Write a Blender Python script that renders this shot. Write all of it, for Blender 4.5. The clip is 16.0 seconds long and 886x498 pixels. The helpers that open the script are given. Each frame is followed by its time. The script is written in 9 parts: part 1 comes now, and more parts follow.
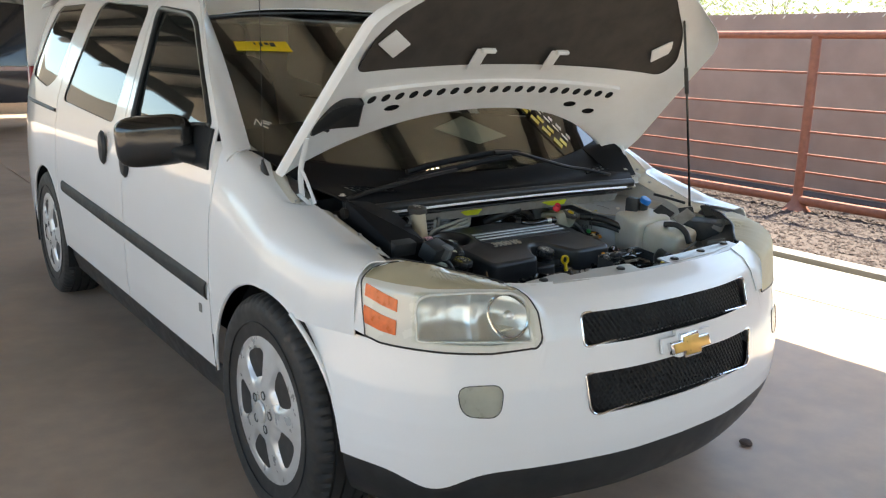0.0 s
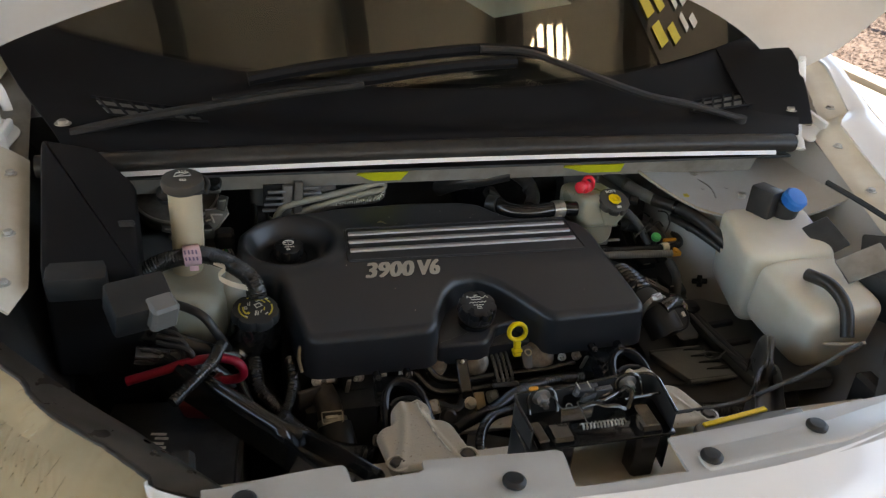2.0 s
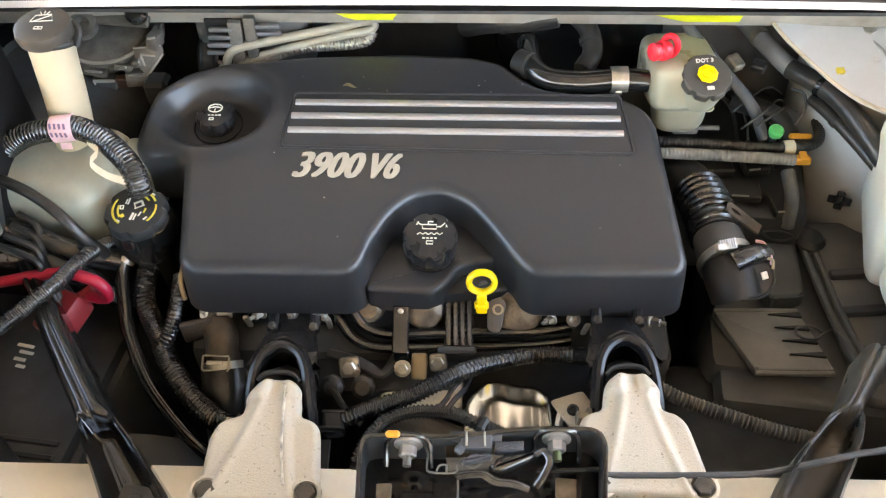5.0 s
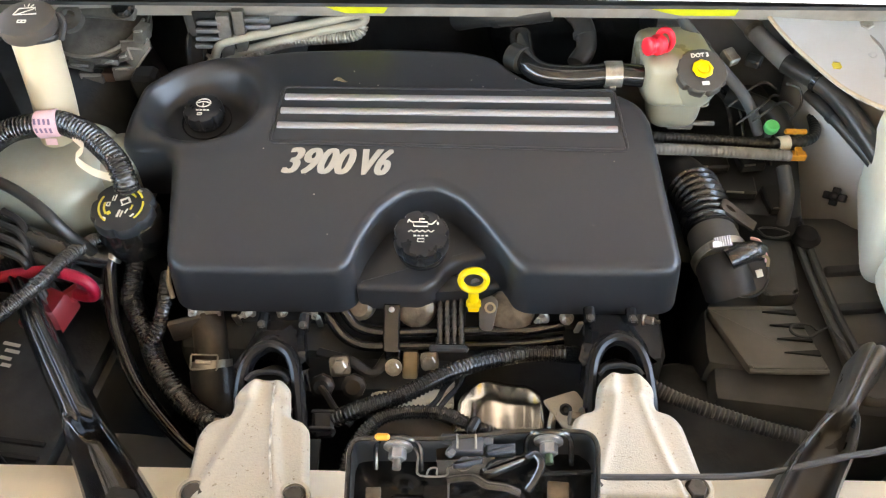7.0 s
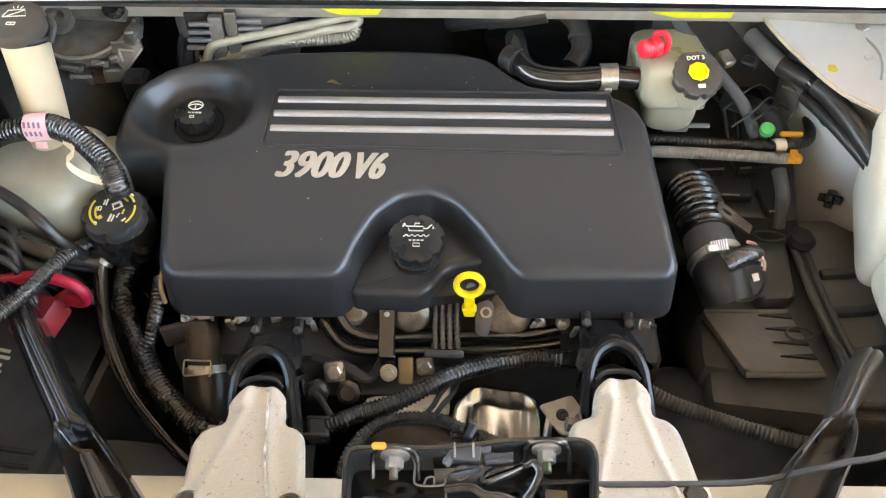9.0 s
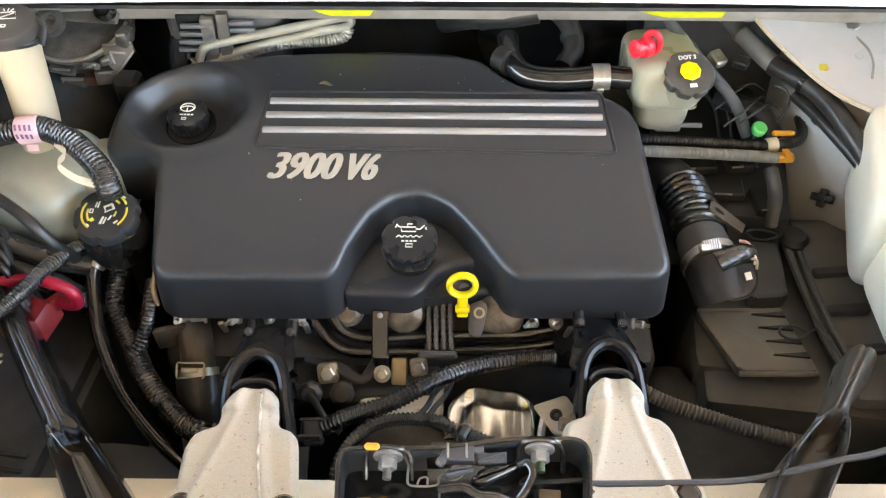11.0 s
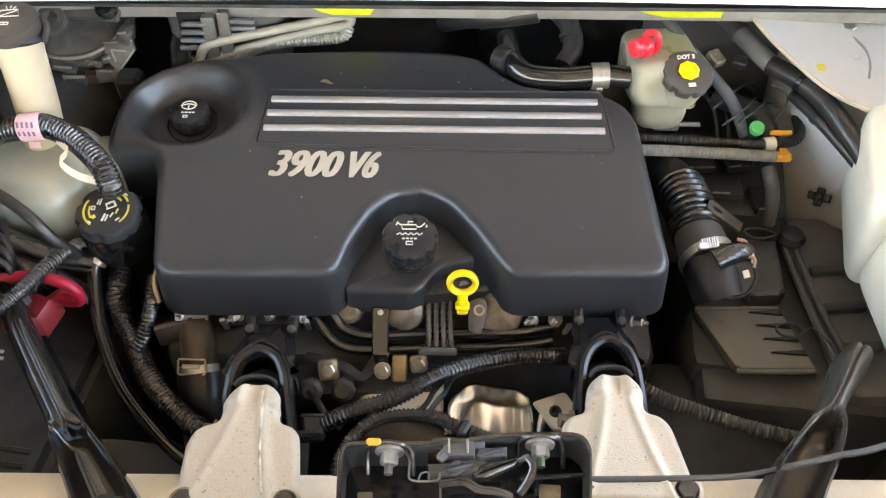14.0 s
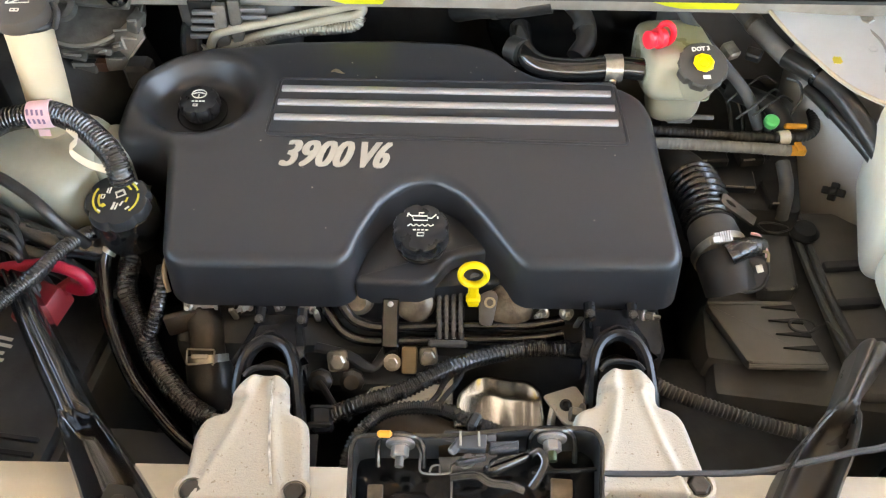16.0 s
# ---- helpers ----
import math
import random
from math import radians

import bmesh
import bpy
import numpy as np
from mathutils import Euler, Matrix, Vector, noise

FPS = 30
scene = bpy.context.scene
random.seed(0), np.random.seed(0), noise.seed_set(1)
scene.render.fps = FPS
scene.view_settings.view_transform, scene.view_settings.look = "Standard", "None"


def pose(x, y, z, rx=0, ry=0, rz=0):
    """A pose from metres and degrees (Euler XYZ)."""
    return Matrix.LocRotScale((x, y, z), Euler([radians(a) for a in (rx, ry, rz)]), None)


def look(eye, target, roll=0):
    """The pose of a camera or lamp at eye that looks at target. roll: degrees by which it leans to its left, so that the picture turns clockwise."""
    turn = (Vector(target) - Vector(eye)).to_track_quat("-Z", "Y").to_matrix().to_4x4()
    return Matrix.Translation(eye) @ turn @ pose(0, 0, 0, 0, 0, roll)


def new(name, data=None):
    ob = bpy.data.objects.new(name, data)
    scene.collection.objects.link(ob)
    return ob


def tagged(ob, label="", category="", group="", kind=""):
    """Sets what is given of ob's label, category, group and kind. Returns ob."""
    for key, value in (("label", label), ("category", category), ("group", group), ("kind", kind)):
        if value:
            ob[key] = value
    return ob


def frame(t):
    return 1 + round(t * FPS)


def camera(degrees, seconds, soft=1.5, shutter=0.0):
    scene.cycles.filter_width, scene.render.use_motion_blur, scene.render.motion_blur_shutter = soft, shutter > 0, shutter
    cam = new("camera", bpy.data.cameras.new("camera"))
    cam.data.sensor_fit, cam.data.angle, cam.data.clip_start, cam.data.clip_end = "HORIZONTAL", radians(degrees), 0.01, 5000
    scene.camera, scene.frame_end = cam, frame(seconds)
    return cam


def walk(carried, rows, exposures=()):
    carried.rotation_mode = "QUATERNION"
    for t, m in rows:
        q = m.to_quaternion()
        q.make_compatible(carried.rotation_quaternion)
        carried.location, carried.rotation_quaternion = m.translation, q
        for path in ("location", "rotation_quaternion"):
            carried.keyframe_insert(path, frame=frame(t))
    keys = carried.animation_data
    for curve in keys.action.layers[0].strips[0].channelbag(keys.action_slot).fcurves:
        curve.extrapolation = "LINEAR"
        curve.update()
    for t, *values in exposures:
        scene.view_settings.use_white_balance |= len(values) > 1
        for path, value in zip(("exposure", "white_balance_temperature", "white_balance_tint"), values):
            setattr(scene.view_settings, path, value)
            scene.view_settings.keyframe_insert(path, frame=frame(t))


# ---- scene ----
cam = camera(55.8, 16.0, 1.2, 0.15)
PATH = [
    (0, (-1.862, -1.221, 1.41), (-0.707, 0.344, 0.947), 1.4),
    (0.5, (-1.482, -0.967, 1.412), (-0.399, 0.625, 0.872), 2.2),
    (1, (-1.098, -0.719, 1.42), (-0.142, 0.918, 0.783), 3.3),
    (1.5, (-0.757, -0.483, 1.444), (0.027, 1.184, 0.666), 4.6),
    (2, (-0.413, -0.297, 1.442), (0.101, 1.384, 0.488), 4.8),
    (2.5, (-0.242, -0.024, 1.416), (0.043, 1.576, 0.251), 4.1),
    (3, (-0.031, 0.102, 1.404), (-0.033, 1.563, 0.038), -0.3),
    (3.5, (0.034, 0.105, 1.403), (-0.069, 1.504, -0.023), -2.3),
    (4, (0.001, 0.092, 1.408), (-0.105, 1.461, -0.046), -2.3),
    (4.5, (-0.004, 0.087, 1.411), (-0.105, 1.447, -0.053), -2.1),
    (7, (-0.001, 0.101, 1.407), (-0.083, 1.44, -0.077), -1.5),
    (7.5, (-0.002, 0.103, 1.408), (-0.081, 1.444, -0.074), -1.4),
    (8, (-0.002, 0.107, 1.409), (-0.079, 1.444, -0.078), -1.3),
    (8.5, (-0.005, 0.107, 1.406), (-0.073, 1.445, -0.079), -1.1),
    (9, (-0.006, 0.111, 1.408), (-0.066, 1.444, -0.082), -0.9),
    (11.5, (-0.002, 0.109, 1.406), (-0.051, 1.447, -0.079), -0.9),
    (12, (-0.001, 0.106, 1.408), (-0.05, 1.44, -0.081), -0.9),
    (12.5, (-0.005, 0.107, 1.407), (-0.049, 1.441, -0.082), -0.8),
    (13, (-0.005, 0.108, 1.407), (-0.048, 1.445, -0.08), -0.7),
    (13.5, (-0.004, 0.106, 1.407), (-0.049, 1.447, -0.076), -0.7),
    (14, (-0.007, 0.105, 1.409), (-0.048, 1.442, -0.078), -0.5),
    (14.5, (-0.008, 0.105, 1.407), (-0.053, 1.438, -0.084), -0.5),
    (15, (-0.01, 0.107, 1.404), (-0.057, 1.439, -0.088), -0.4),
    (15.5, (-0.011, 0.109, 1.406), (-0.063, 1.434, -0.091), -0.4),
    (16, (-0.013, 0.108, 1.404), (-0.066, 1.431, -0.094), -0.4),
]
EXPOSURES = [(0.0, 2.12, 6900, 4), (1.0, 2.15, 7200, 5), (1.5, 2.1, 7400, 7), (2.0, 2.5, 7800, 10), (2.5, 3.5, 8000, 11), (3.0, 4.15, 8000, 11), (3.5, 4.5, 8000, 11), (16.0, 4.5, 8000, 11)]
walk(cam, [(t, look(eye, target, roll)) for t, eye, target, roll in PATH], EXPOSURES)

# ---- world, sun and sky ----
world = bpy.data.worlds.new("sky")
scene.world = world
world.use_nodes = True
SUN_ELEV, SUN_ROT = radians(66), radians(82)
sky = world.node_tree.nodes.new("ShaderNodeTexSky")
sky.sky_type, sky.sun_disc = "NISHITA", False
sky.sun_elevation, sky.sun_rotation = SUN_ELEV, SUN_ROT
world.node_tree.links.new(sky.outputs[0], world.node_tree.nodes["Background"].inputs[0])
world.node_tree.nodes["Background"].inputs[1].default_value = 0.15
sun = new("sun", bpy.data.lights.new("sun", "SUN"))
sun.data.energy, sun.data.angle, sun.data.color = 4.2, radians(0.5), (1.0, 0.95, 0.87)
sun_way = Vector((math.sin(SUN_ROT) * math.cos(SUN_ELEV), math.cos(SUN_ROT) * math.cos(SUN_ELEV), math.sin(SUN_ELEV)))
sun.matrix_world = look((0, 0, 0), -sun_way)
sun.location = (6, -2, 12)


# ---- materials ----
def mat(name, color, rough=0.5, metal=0.0, vary=0.12, scale=25.0, bump=0.0, bump_scale=None, coat=0.0, coat_rough=0.05,
        spec=0.5, dirt=None, dirt_scale=6.0, dirt_amount=0.5, dirt_range=(0.45, 0.72), trans=0.0, sub=0.0, per_piece=0.0, ior=1.45, uneven=0.15):
    m = bpy.data.materials.new(name)
    m.use_nodes = True
    n, l = m.node_tree.nodes, m.node_tree.links
    b = n["Principled BSDF"]
    b.inputs["Metallic"].default_value = metal
    b.inputs["Coat Weight"].default_value = coat
    b.inputs["Coat Roughness"].default_value = coat_rough
    b.inputs["Specular IOR Level"].default_value = spec
    b.inputs["Transmission Weight"].default_value = trans
    b.inputs["IOR"].default_value = ior
    if sub:
        b.inputs["Subsurface Weight"].default_value = sub
        b.inputs["Subsurface Radius"].default_value = (0.02, 0.015, 0.01)
        b.inputs["Subsurface Scale"].default_value = 0.5
    tex = n.new("ShaderNodeTexCoord")
    fine = n.new("ShaderNodeTexNoise")
    fine.inputs["Scale"].default_value, fine.inputs["Detail"].default_value = scale, 6
    l.new(tex.outputs["Object"], fine.inputs["Vector"])
    ramp = n.new("ShaderNodeMapRange")
    ramp.inputs[1].default_value, ramp.inputs[2].default_value = 0.3, 0.7
    ramp.inputs[3].default_value, ramp.inputs[4].default_value = 1 - vary, 1 + vary
    l.new(fine.outputs["Fac"], ramp.inputs[0])
    mul = n.new("ShaderNodeMix")
    mul.data_type, mul.blend_type = "RGBA", "MULTIPLY"
    mul.inputs["Factor"].default_value = 1
    mul.inputs["A"].default_value = (*color, 1)
    l.new(ramp.outputs[0], mul.inputs["B"])
    out = mul.outputs["Result"]
    if per_piece:
        info = n.new("ShaderNodeObjectInfo")
        pr = n.new("ShaderNodeMapRange")
        pr.inputs[3].default_value, pr.inputs[4].default_value = 1 - per_piece, 1 + per_piece
        l.new(info.outputs["Random"], pr.inputs[0])
        pm = n.new("ShaderNodeMix")
        pm.data_type, pm.blend_type = "RGBA", "MULTIPLY"
        pm.inputs["Factor"].default_value = 1
        l.new(out, pm.inputs["A"])
        l.new(pr.outputs[0], pm.inputs["B"])
        out = pm.outputs["Result"]
    if dirt:
        big = n.new("ShaderNodeTexNoise")
        big.inputs["Scale"].default_value, big.inputs["Detail"].default_value, big.inputs["Roughness"].default_value = dirt_scale, 8, 0.62
        l.new(tex.outputs["Object"], big.inputs["Vector"])
        dr = n.new("ShaderNodeMapRange")
        dr.inputs[1].default_value, dr.inputs[2].default_value, dr.inputs[4].default_value = *dirt_range, dirt_amount
        l.new(big.outputs["Fac"], dr.inputs[0])
        mix = n.new("ShaderNodeMix")
        mix.data_type = "RGBA"
        l.new(dr.outputs[0], mix.inputs["Factor"])
        l.new(out, mix.inputs["A"])
        mix.inputs["B"].default_value = (*dirt, 1)
        out = mix.outputs["Result"]
    l.new(out, b.inputs["Base Color"])
    rr = n.new("ShaderNodeMapRange")
    rr.inputs[1].default_value, rr.inputs[2].default_value = 0.3, 0.7
    rr.inputs[3].default_value, rr.inputs[4].default_value = max(0.02, rough * (1 - uneven)), min(1, rough * (1 + uneven))
    l.new(fine.outputs["Fac"], rr.inputs[0])
    l.new(rr.outputs[0], b.inputs["Roughness"])
    if bump:
        bt = n.new("ShaderNodeTexNoise")
        bt.inputs["Scale"].default_value, bt.inputs["Detail"].default_value = bump_scale or scale * 8, 4
        l.new(tex.outputs["Object"], bt.inputs["Vector"])
        bn = n.new("ShaderNodeBump")
        bn.inputs["Strength"].default_value, bn.inputs["Distance"].default_value = bump, 0.002
        l.new(bt.outputs["Fac"], bn.inputs["Height"])
        l.new(bn.outputs[0], b.inputs["Normal"])
    return m


WHITE = mat("white_paint", (0.84, 0.835, 0.82), 0.3, coat=0.9, coat_rough=0.05, vary=0.012, scale=2, uneven=0.05, dirt=(0.74, 0.72, 0.68), dirt_scale=1.3, dirt_amount=0.35, dirt_range=(0.35, 0.85))
# white paint toned down: the open hood's shade is in this colour
SHADEWHITE = mat("shaded_bay_white", (0.49, 0.485, 0.46), 0.38, coat=0.3, coat_rough=0.2, vary=0.05, scale=12, dirt=(0.42, 0.36, 0.28), dirt_scale=7, dirt_amount=0.45)
CREAM = mat("tie_bar_paint", (0.78, 0.74, 0.64), 0.4, coat=0.3, coat_rough=0.15, vary=0.05, scale=12, dirt=(0.5, 0.42, 0.3), dirt_scale=9, dirt_amount=0.5)
HOODIN = mat("hood_inner_paint", (0.86, 0.855, 0.84), 0.4, coat=0.3, coat_rough=0.15, vary=0.03, scale=8, dirt=(0.5, 0.46, 0.4), dirt_scale=4, dirt_amount=0.3)
PAD = mat("hood_pad", (0.055, 0.048, 0.042), 0.9, vary=0.3, scale=18, bump=0.6, bump_scale=220, dirt=(0.10, 0.085, 0.07), dirt_scale=5)
BLACK = mat("black_plastic", (0.0245, 0.0255, 0.0265), 0.4, spec=0.35, vary=0.15, scale=20, dirt=(0.068, 0.067, 0.062), dirt_scale=9, dirt_amount=0.3)
COVER = mat("engine_cover_plastic", (0.0285, 0.0298, 0.0322), 0.30, vary=0.03, scale=8, spec=0.5, uneven=0.04, bump=0.05, bump_scale=900)
GLOSS = mat("gloss_black", (0.012, 0.012, 0.012), 0.12, vary=0.1, scale=20, spec=0.9, dirt=(0.06, 0.053, 0.045), dirt_scale=12, dirt_amount=0.2)
RUBBER = mat("black_rubber", (0.022, 0.021, 0.020), 0.34, vary=0.25, scale=60, bump=0.1, dirt=(0.07, 0.063, 0.052), dirt_scale=15, dirt_amount=0.35)
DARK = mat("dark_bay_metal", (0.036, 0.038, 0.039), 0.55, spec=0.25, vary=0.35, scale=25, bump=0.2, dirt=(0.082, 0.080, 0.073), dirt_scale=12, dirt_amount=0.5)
# some dust, but these blacks are mostly lifted to carry the veiling haze
GREYPL = mat("dusty_hazy_grey", (0.145, 0.145, 0.138), 0.5, vary=0.15, scale=20, bump=0.1, dirt=(0.23, 0.222, 0.20), dirt_scale=6, dirt_amount=0.5)
DUSTHAZE = mat("dusty_hazy_black", (0.080, 0.084, 0.086), 0.6, spec=0.25, vary=0.15, scale=30, bump=0.1, dirt=(0.145, 0.142, 0.134), dirt_scale=5, dirt_amount=0.5)
RESV = mat("brake_fluid_plastic", (0.30, 0.285, 0.215), 0.3, vary=0.06, scale=14, sub=0.2, dirt=(0.27, 0.23, 0.14), dirt_scale=12, dirt_amount=0.4)
CAPGREY = mat("worn_cap_grey", (0.055, 0.050, 0.043), 0.5, vary=0.15, scale=40)
FACE = mat("clouded_lens_face", (0.74, 0.71, 0.62), 0.26, metal=0.05, vary=0.04, scale=8, coat=0.5, coat_rough=0.1)
# gloss black lifted the same way, dust and haze in one colour
DGLOSS = mat("dusty_hazy_gloss", (0.05, 0.046, 0.04), 0.3, vary=0.15, scale=30, dirt=(0.14, 0.12, 0.10), dirt_scale=7, dirt_amount=0.45)
# this grey mixes grime with the shade under the cowl and hinge
FLANGE = mat("dirty_shaded_paint", (0.30, 0.285, 0.255), 0.5, vary=0.12, scale=20, dirt=(0.11, 0.095, 0.075), dirt_scale=12, dirt_amount=0.7)
PIPE = mat("dull_cream_pipe", (0.38, 0.36, 0.29), 0.45, metal=0.3, vary=0.12, scale=60, dirt=(0.2, 0.17, 0.13), dirt_scale=30, dirt_amount=0.4)
TAPED = mat("black_tape_wrap", (0.02, 0.02, 0.02), 0.2, vary=0.2, scale=50, bump=0.5, bump_scale=160, spec=0.9, dirt=(0.06, 0.055, 0.045), dirt_scale=20, dirt_amount=0.3)
RUNNER = mat("tan_grimy_casting", (0.20, 0.165, 0.12), 0.4, metal=0.4, vary=0.3, scale=60, bump=0.6, bump_scale=120, dirt=(0.05, 0.04, 0.03), dirt_scale=40, dirt_amount=0.85)
CAST = mat("cast_aluminium", (0.52, 0.475, 0.385), 0.5, metal=0.1, vary=0.05, scale=400, bump=0.25, bump_scale=700, dirt=(0.17, 0.12, 0.07), dirt_scale=220, dirt_amount=0.8, dirt_range=(0.62, 0.70))
STEEL = mat("bright_steel", (0.50, 0.48, 0.43), 0.36, metal=0.85, vary=0.25, scale=70, dirt=(0.20, 0.16, 0.11), dirt_scale=60, dirt_amount=0.55)
ALU = mat("aluminium_tube", (0.45, 0.435, 0.39), 0.38, metal=0.75, vary=0.12, scale=60, dirt=(0.2, 0.17, 0.13), dirt_scale=30, dirt_amount=0.4)
CHROME = mat("chrome", (0.75, 0.75, 0.76), 0.12, metal=1.0, vary=0.05, scale=20)
SILVER = mat("silver_wheel_paint", (0.66, 0.66, 0.65), 0.3, metal=0.45, vary=0.06, scale=20, coat=0.4, dirt=(0.3, 0.28, 0.24), dirt_scale=9, dirt_amount=0.3)
SATIN = mat("satin_silver_strip", (0.541, 0.541, 0.549), 0.34, metal=0.8, vary=0.015, scale=15)
FORGED = mat("forged_black_steel", (0.012, 0.012, 0.013), 0.20, vary=0.15, scale=40, spec=0.32, dirt=(0.05, 0.046, 0.04), dirt_scale=20, dirt_amount=0.15)
KNOB = mat("cap_black_plastic", (0.016, 0.016, 0.017), 0.3, vary=0.1, scale=40, spec=0.45)
CLAW = mat("worn_dark_steel", (0.10, 0.098, 0.095), 0.2, metal=0.8, vary=0.3, scale=60, dirt=(0.03, 0.03, 0.03), dirt_scale=25, dirt_amount=0.5)
NUT = mat("dull_zinc_nut", (0.30, 0.285, 0.27), 0.42, metal=0.6, vary=0.2, scale=80, dirt=(0.15, 0.13, 0.11), dirt_scale=60, dirt_amount=0.5)
SWITCH = mat("slate_plastic", (0.065, 0.069, 0.077), 0.3, vary=0.15, scale=40)
SLATE = mat("blue_grey_casting", (0.17, 0.175, 0.185), 0.45, metal=0.3, vary=0.2, scale=60, dirt=(0.08, 0.075, 0.07), dirt_scale=30, dirt_amount=0.5)
GREYCAST = mat("grey_cast_metal", (0.15, 0.143, 0.128), 0.42, metal=0.4, vary=0.25, scale=60, bump=0.4, bump_scale=250, dirt=(0.06, 0.052, 0.042), dirt_scale=25, dirt_amount=0.6)
TYRE = mat("tyre_rubber", (0.022, 0.022, 0.022), 0.62, vary=0.25, scale=30, bump=0.1, dirt=(0.07, 0.062, 0.055), dirt_scale=7, dirt_amount=0.4)
POLYW = mat("translucent_white_plastic", (0.43, 0.375, 0.265), 0.42, vary=0.06, scale=10, sub=0.2, dirt=(0.42, 0.31, 0.16), dirt_scale=8, dirt_amount=0.4)
TANKW = mat("milky_tank_plastic", (0.69, 0.655, 0.555), 0.4, vary=0.06, scale=10, sub=0.2, dirt=(0.5, 0.41, 0.25), dirt_scale=7, dirt_amount=0.4)
POLYG = mat("translucent_grey_plastic", (0.34, 0.34, 0.275), 0.34, vary=0.08, scale=14, sub=0.15, dirt=(0.22, 0.20, 0.14), dirt_scale=12, dirt_amount=0.4)
YELLOW = mat("yellow_plastic", (0.85, 0.60, 0.01), 0.4, vary=0.08, scale=30)
TAPE = mat("yellow_green_mark", (0.68, 0.72, 0.03), 0.6, vary=0.1, scale=40)
RED = mat("red_plastic", (0.72, 0.02, 0.04), 0.35, vary=0.1, scale=30)
REDCAB = mat("red_cable", (0.29, 0.007, 0.028), 0.4, vary=0.15, scale=40)
REDCOV = mat("red_cover", (0.23, 0.012, 0.018), 0.5, vary=0.2, scale=40, dirt=(0.08, 0.03, 0.02), dirt_scale=20)
BLUE = mat("blue_plastic", (0.01, 0.16, 0.55), 0.4, vary=0.1, scale=30)
GREEN = mat("green_plastic", (0.08, 0.50, 0.14), 0.4, vary=0.1, scale=30)
ORANGE = mat("orange_clip", (0.62, 0.27, 0.03), 0.45, vary=0.15, scale=40)
PINK = mat("pink_tape", (0.72, 0.48, 0.52), 0.6, vary=0.15, scale=60)
INK = mat("faded_ink", (0.20, 0.13, 0.22), 0.6, vary=0.1, scale=60)
MASK = mat("masking_tape", (0.72, 0.66, 0.52), 0.7, vary=0.1, scale=40)
PRINT = mat("white_print", (0.63, 0.60, 0.52), 0.5, vary=0.05, scale=60)
YPRINT = mat("yellow_print", (0.60, 0.48, 0.06), 0.5, vary=0.05, scale=60)
TAN = mat("tan_metal", (0.32, 0.25, 0.15), 0.45, metal=0.4, vary=0.25, scale=40, dirt=(0.14, 0.10, 0.06), dirt_scale=20)
CONDUIT = mat("black_conduit", (0.018, 0.018, 0.018), 0.22, vary=0.2, scale=60, spec=0.9, dirt=(0.07, 0.062, 0.05), dirt_scale=18, dirt_amount=0.35)
COWL = mat("cowl_black_plastic", (0.010, 0.010, 0.011), 0.5, vary=0.12, scale=12, spec=0.14)
BRONZE = mat("grimy_casting", (0.085, 0.073, 0.060), 0.5, metal=0.4, vary=0.3, scale=40, bump=0.3, bump_scale=200, dirt=(0.05, 0.04, 0.03), dirt_scale=14, dirt_amount=0.6)
GOLD = mat("gold_badge", (0.62, 0.40, 0.12), 0.3, metal=0.6, vary=0.1, scale=30)
AMBER = mat("amber_reflector", (0.80, 0.16, 0.03), 0.3, vary=0.12, scale=60, bump=0.3, bump_scale=300, coat=0.5)
HAZED = mat("hazed_lens_bezel", (0.66, 0.58, 0.39), 0.18, metal=0.35, vary=0.06, scale=8, coat=0.7, coat_rough=0.07, dirt=(0.42, 0.32, 0.14), dirt_scale=5, dirt_amount=0.5)
OXID = mat("oxidised_lens", (0.66, 0.58, 0.40), 0.6, vary=0.06, scale=8, dirt=(0.5, 0.41, 0.24), dirt_scale=5, dirt_amount=0.5)
LETTER = mat("cream_lettering", (0.413, 0.375, 0.307), 0.5, vary=0.06, scale=60)
REFL = mat("lamp_reflector", (0.86, 0.87, 0.86), 0.36, metal=0.85, vary=0.05, scale=30, bump=1.0, bump_scale=12)
LENS = mat("fog_lens", (0.36, 0.36, 0.29), 0.3, vary=0.08, scale=25, coat=0.6, bump=0.2, bump_scale=200)
GLASSB = mat("tinted_glass", (0.010, 0.012, 0.011), 0.03, vary=0.1, scale=3, spec=0.7, ior=1.5)
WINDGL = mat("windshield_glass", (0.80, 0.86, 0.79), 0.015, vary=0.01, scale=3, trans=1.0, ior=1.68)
CLOTH = mat("seat_cloth", (0.045, 0.043, 0.041), 0.9, vary=0.2, scale=60, bump=0.3, bump_scale=300)
PAPER = mat("white_paper", (0.74, 0.76, 0.72), 0.7, vary=0.02, scale=8)
DASH = mat("dash_black", (0.02, 0.02, 0.021), 0.6, vary=0.2, scale=20, spec=0.25)
# near black, for the wheel wells and for shade inside holes and gaps
WELL = mat("wheel_well_and_shade", (0.012, 0.012, 0.012), 0.85, vary=0.3, scale=20, bump=0.2)


# ---- mesh helpers ----
def part(name, bm, material, parent=None, label="", angle=35, m=None):
    """One mesh object from a bmesh, under its thing."""
    if m is not None:
        bm.transform(m)
    bmesh.ops.recalc_face_normals(bm, faces=bm.faces)
    me = bpy.data.meshes.new(name)
    bm.to_mesh(me)
    bm.free()
    me.polygons.foreach_set("use_smooth", [True] * len(me.polygons))
    me.set_sharp_from_angle(angle=radians(angle))
    me.materials.append(material)
    ob = new(name, me)
    if parent is not None:
        ob.parent = parent
    if label:
        ob["label"] = label
    return ob


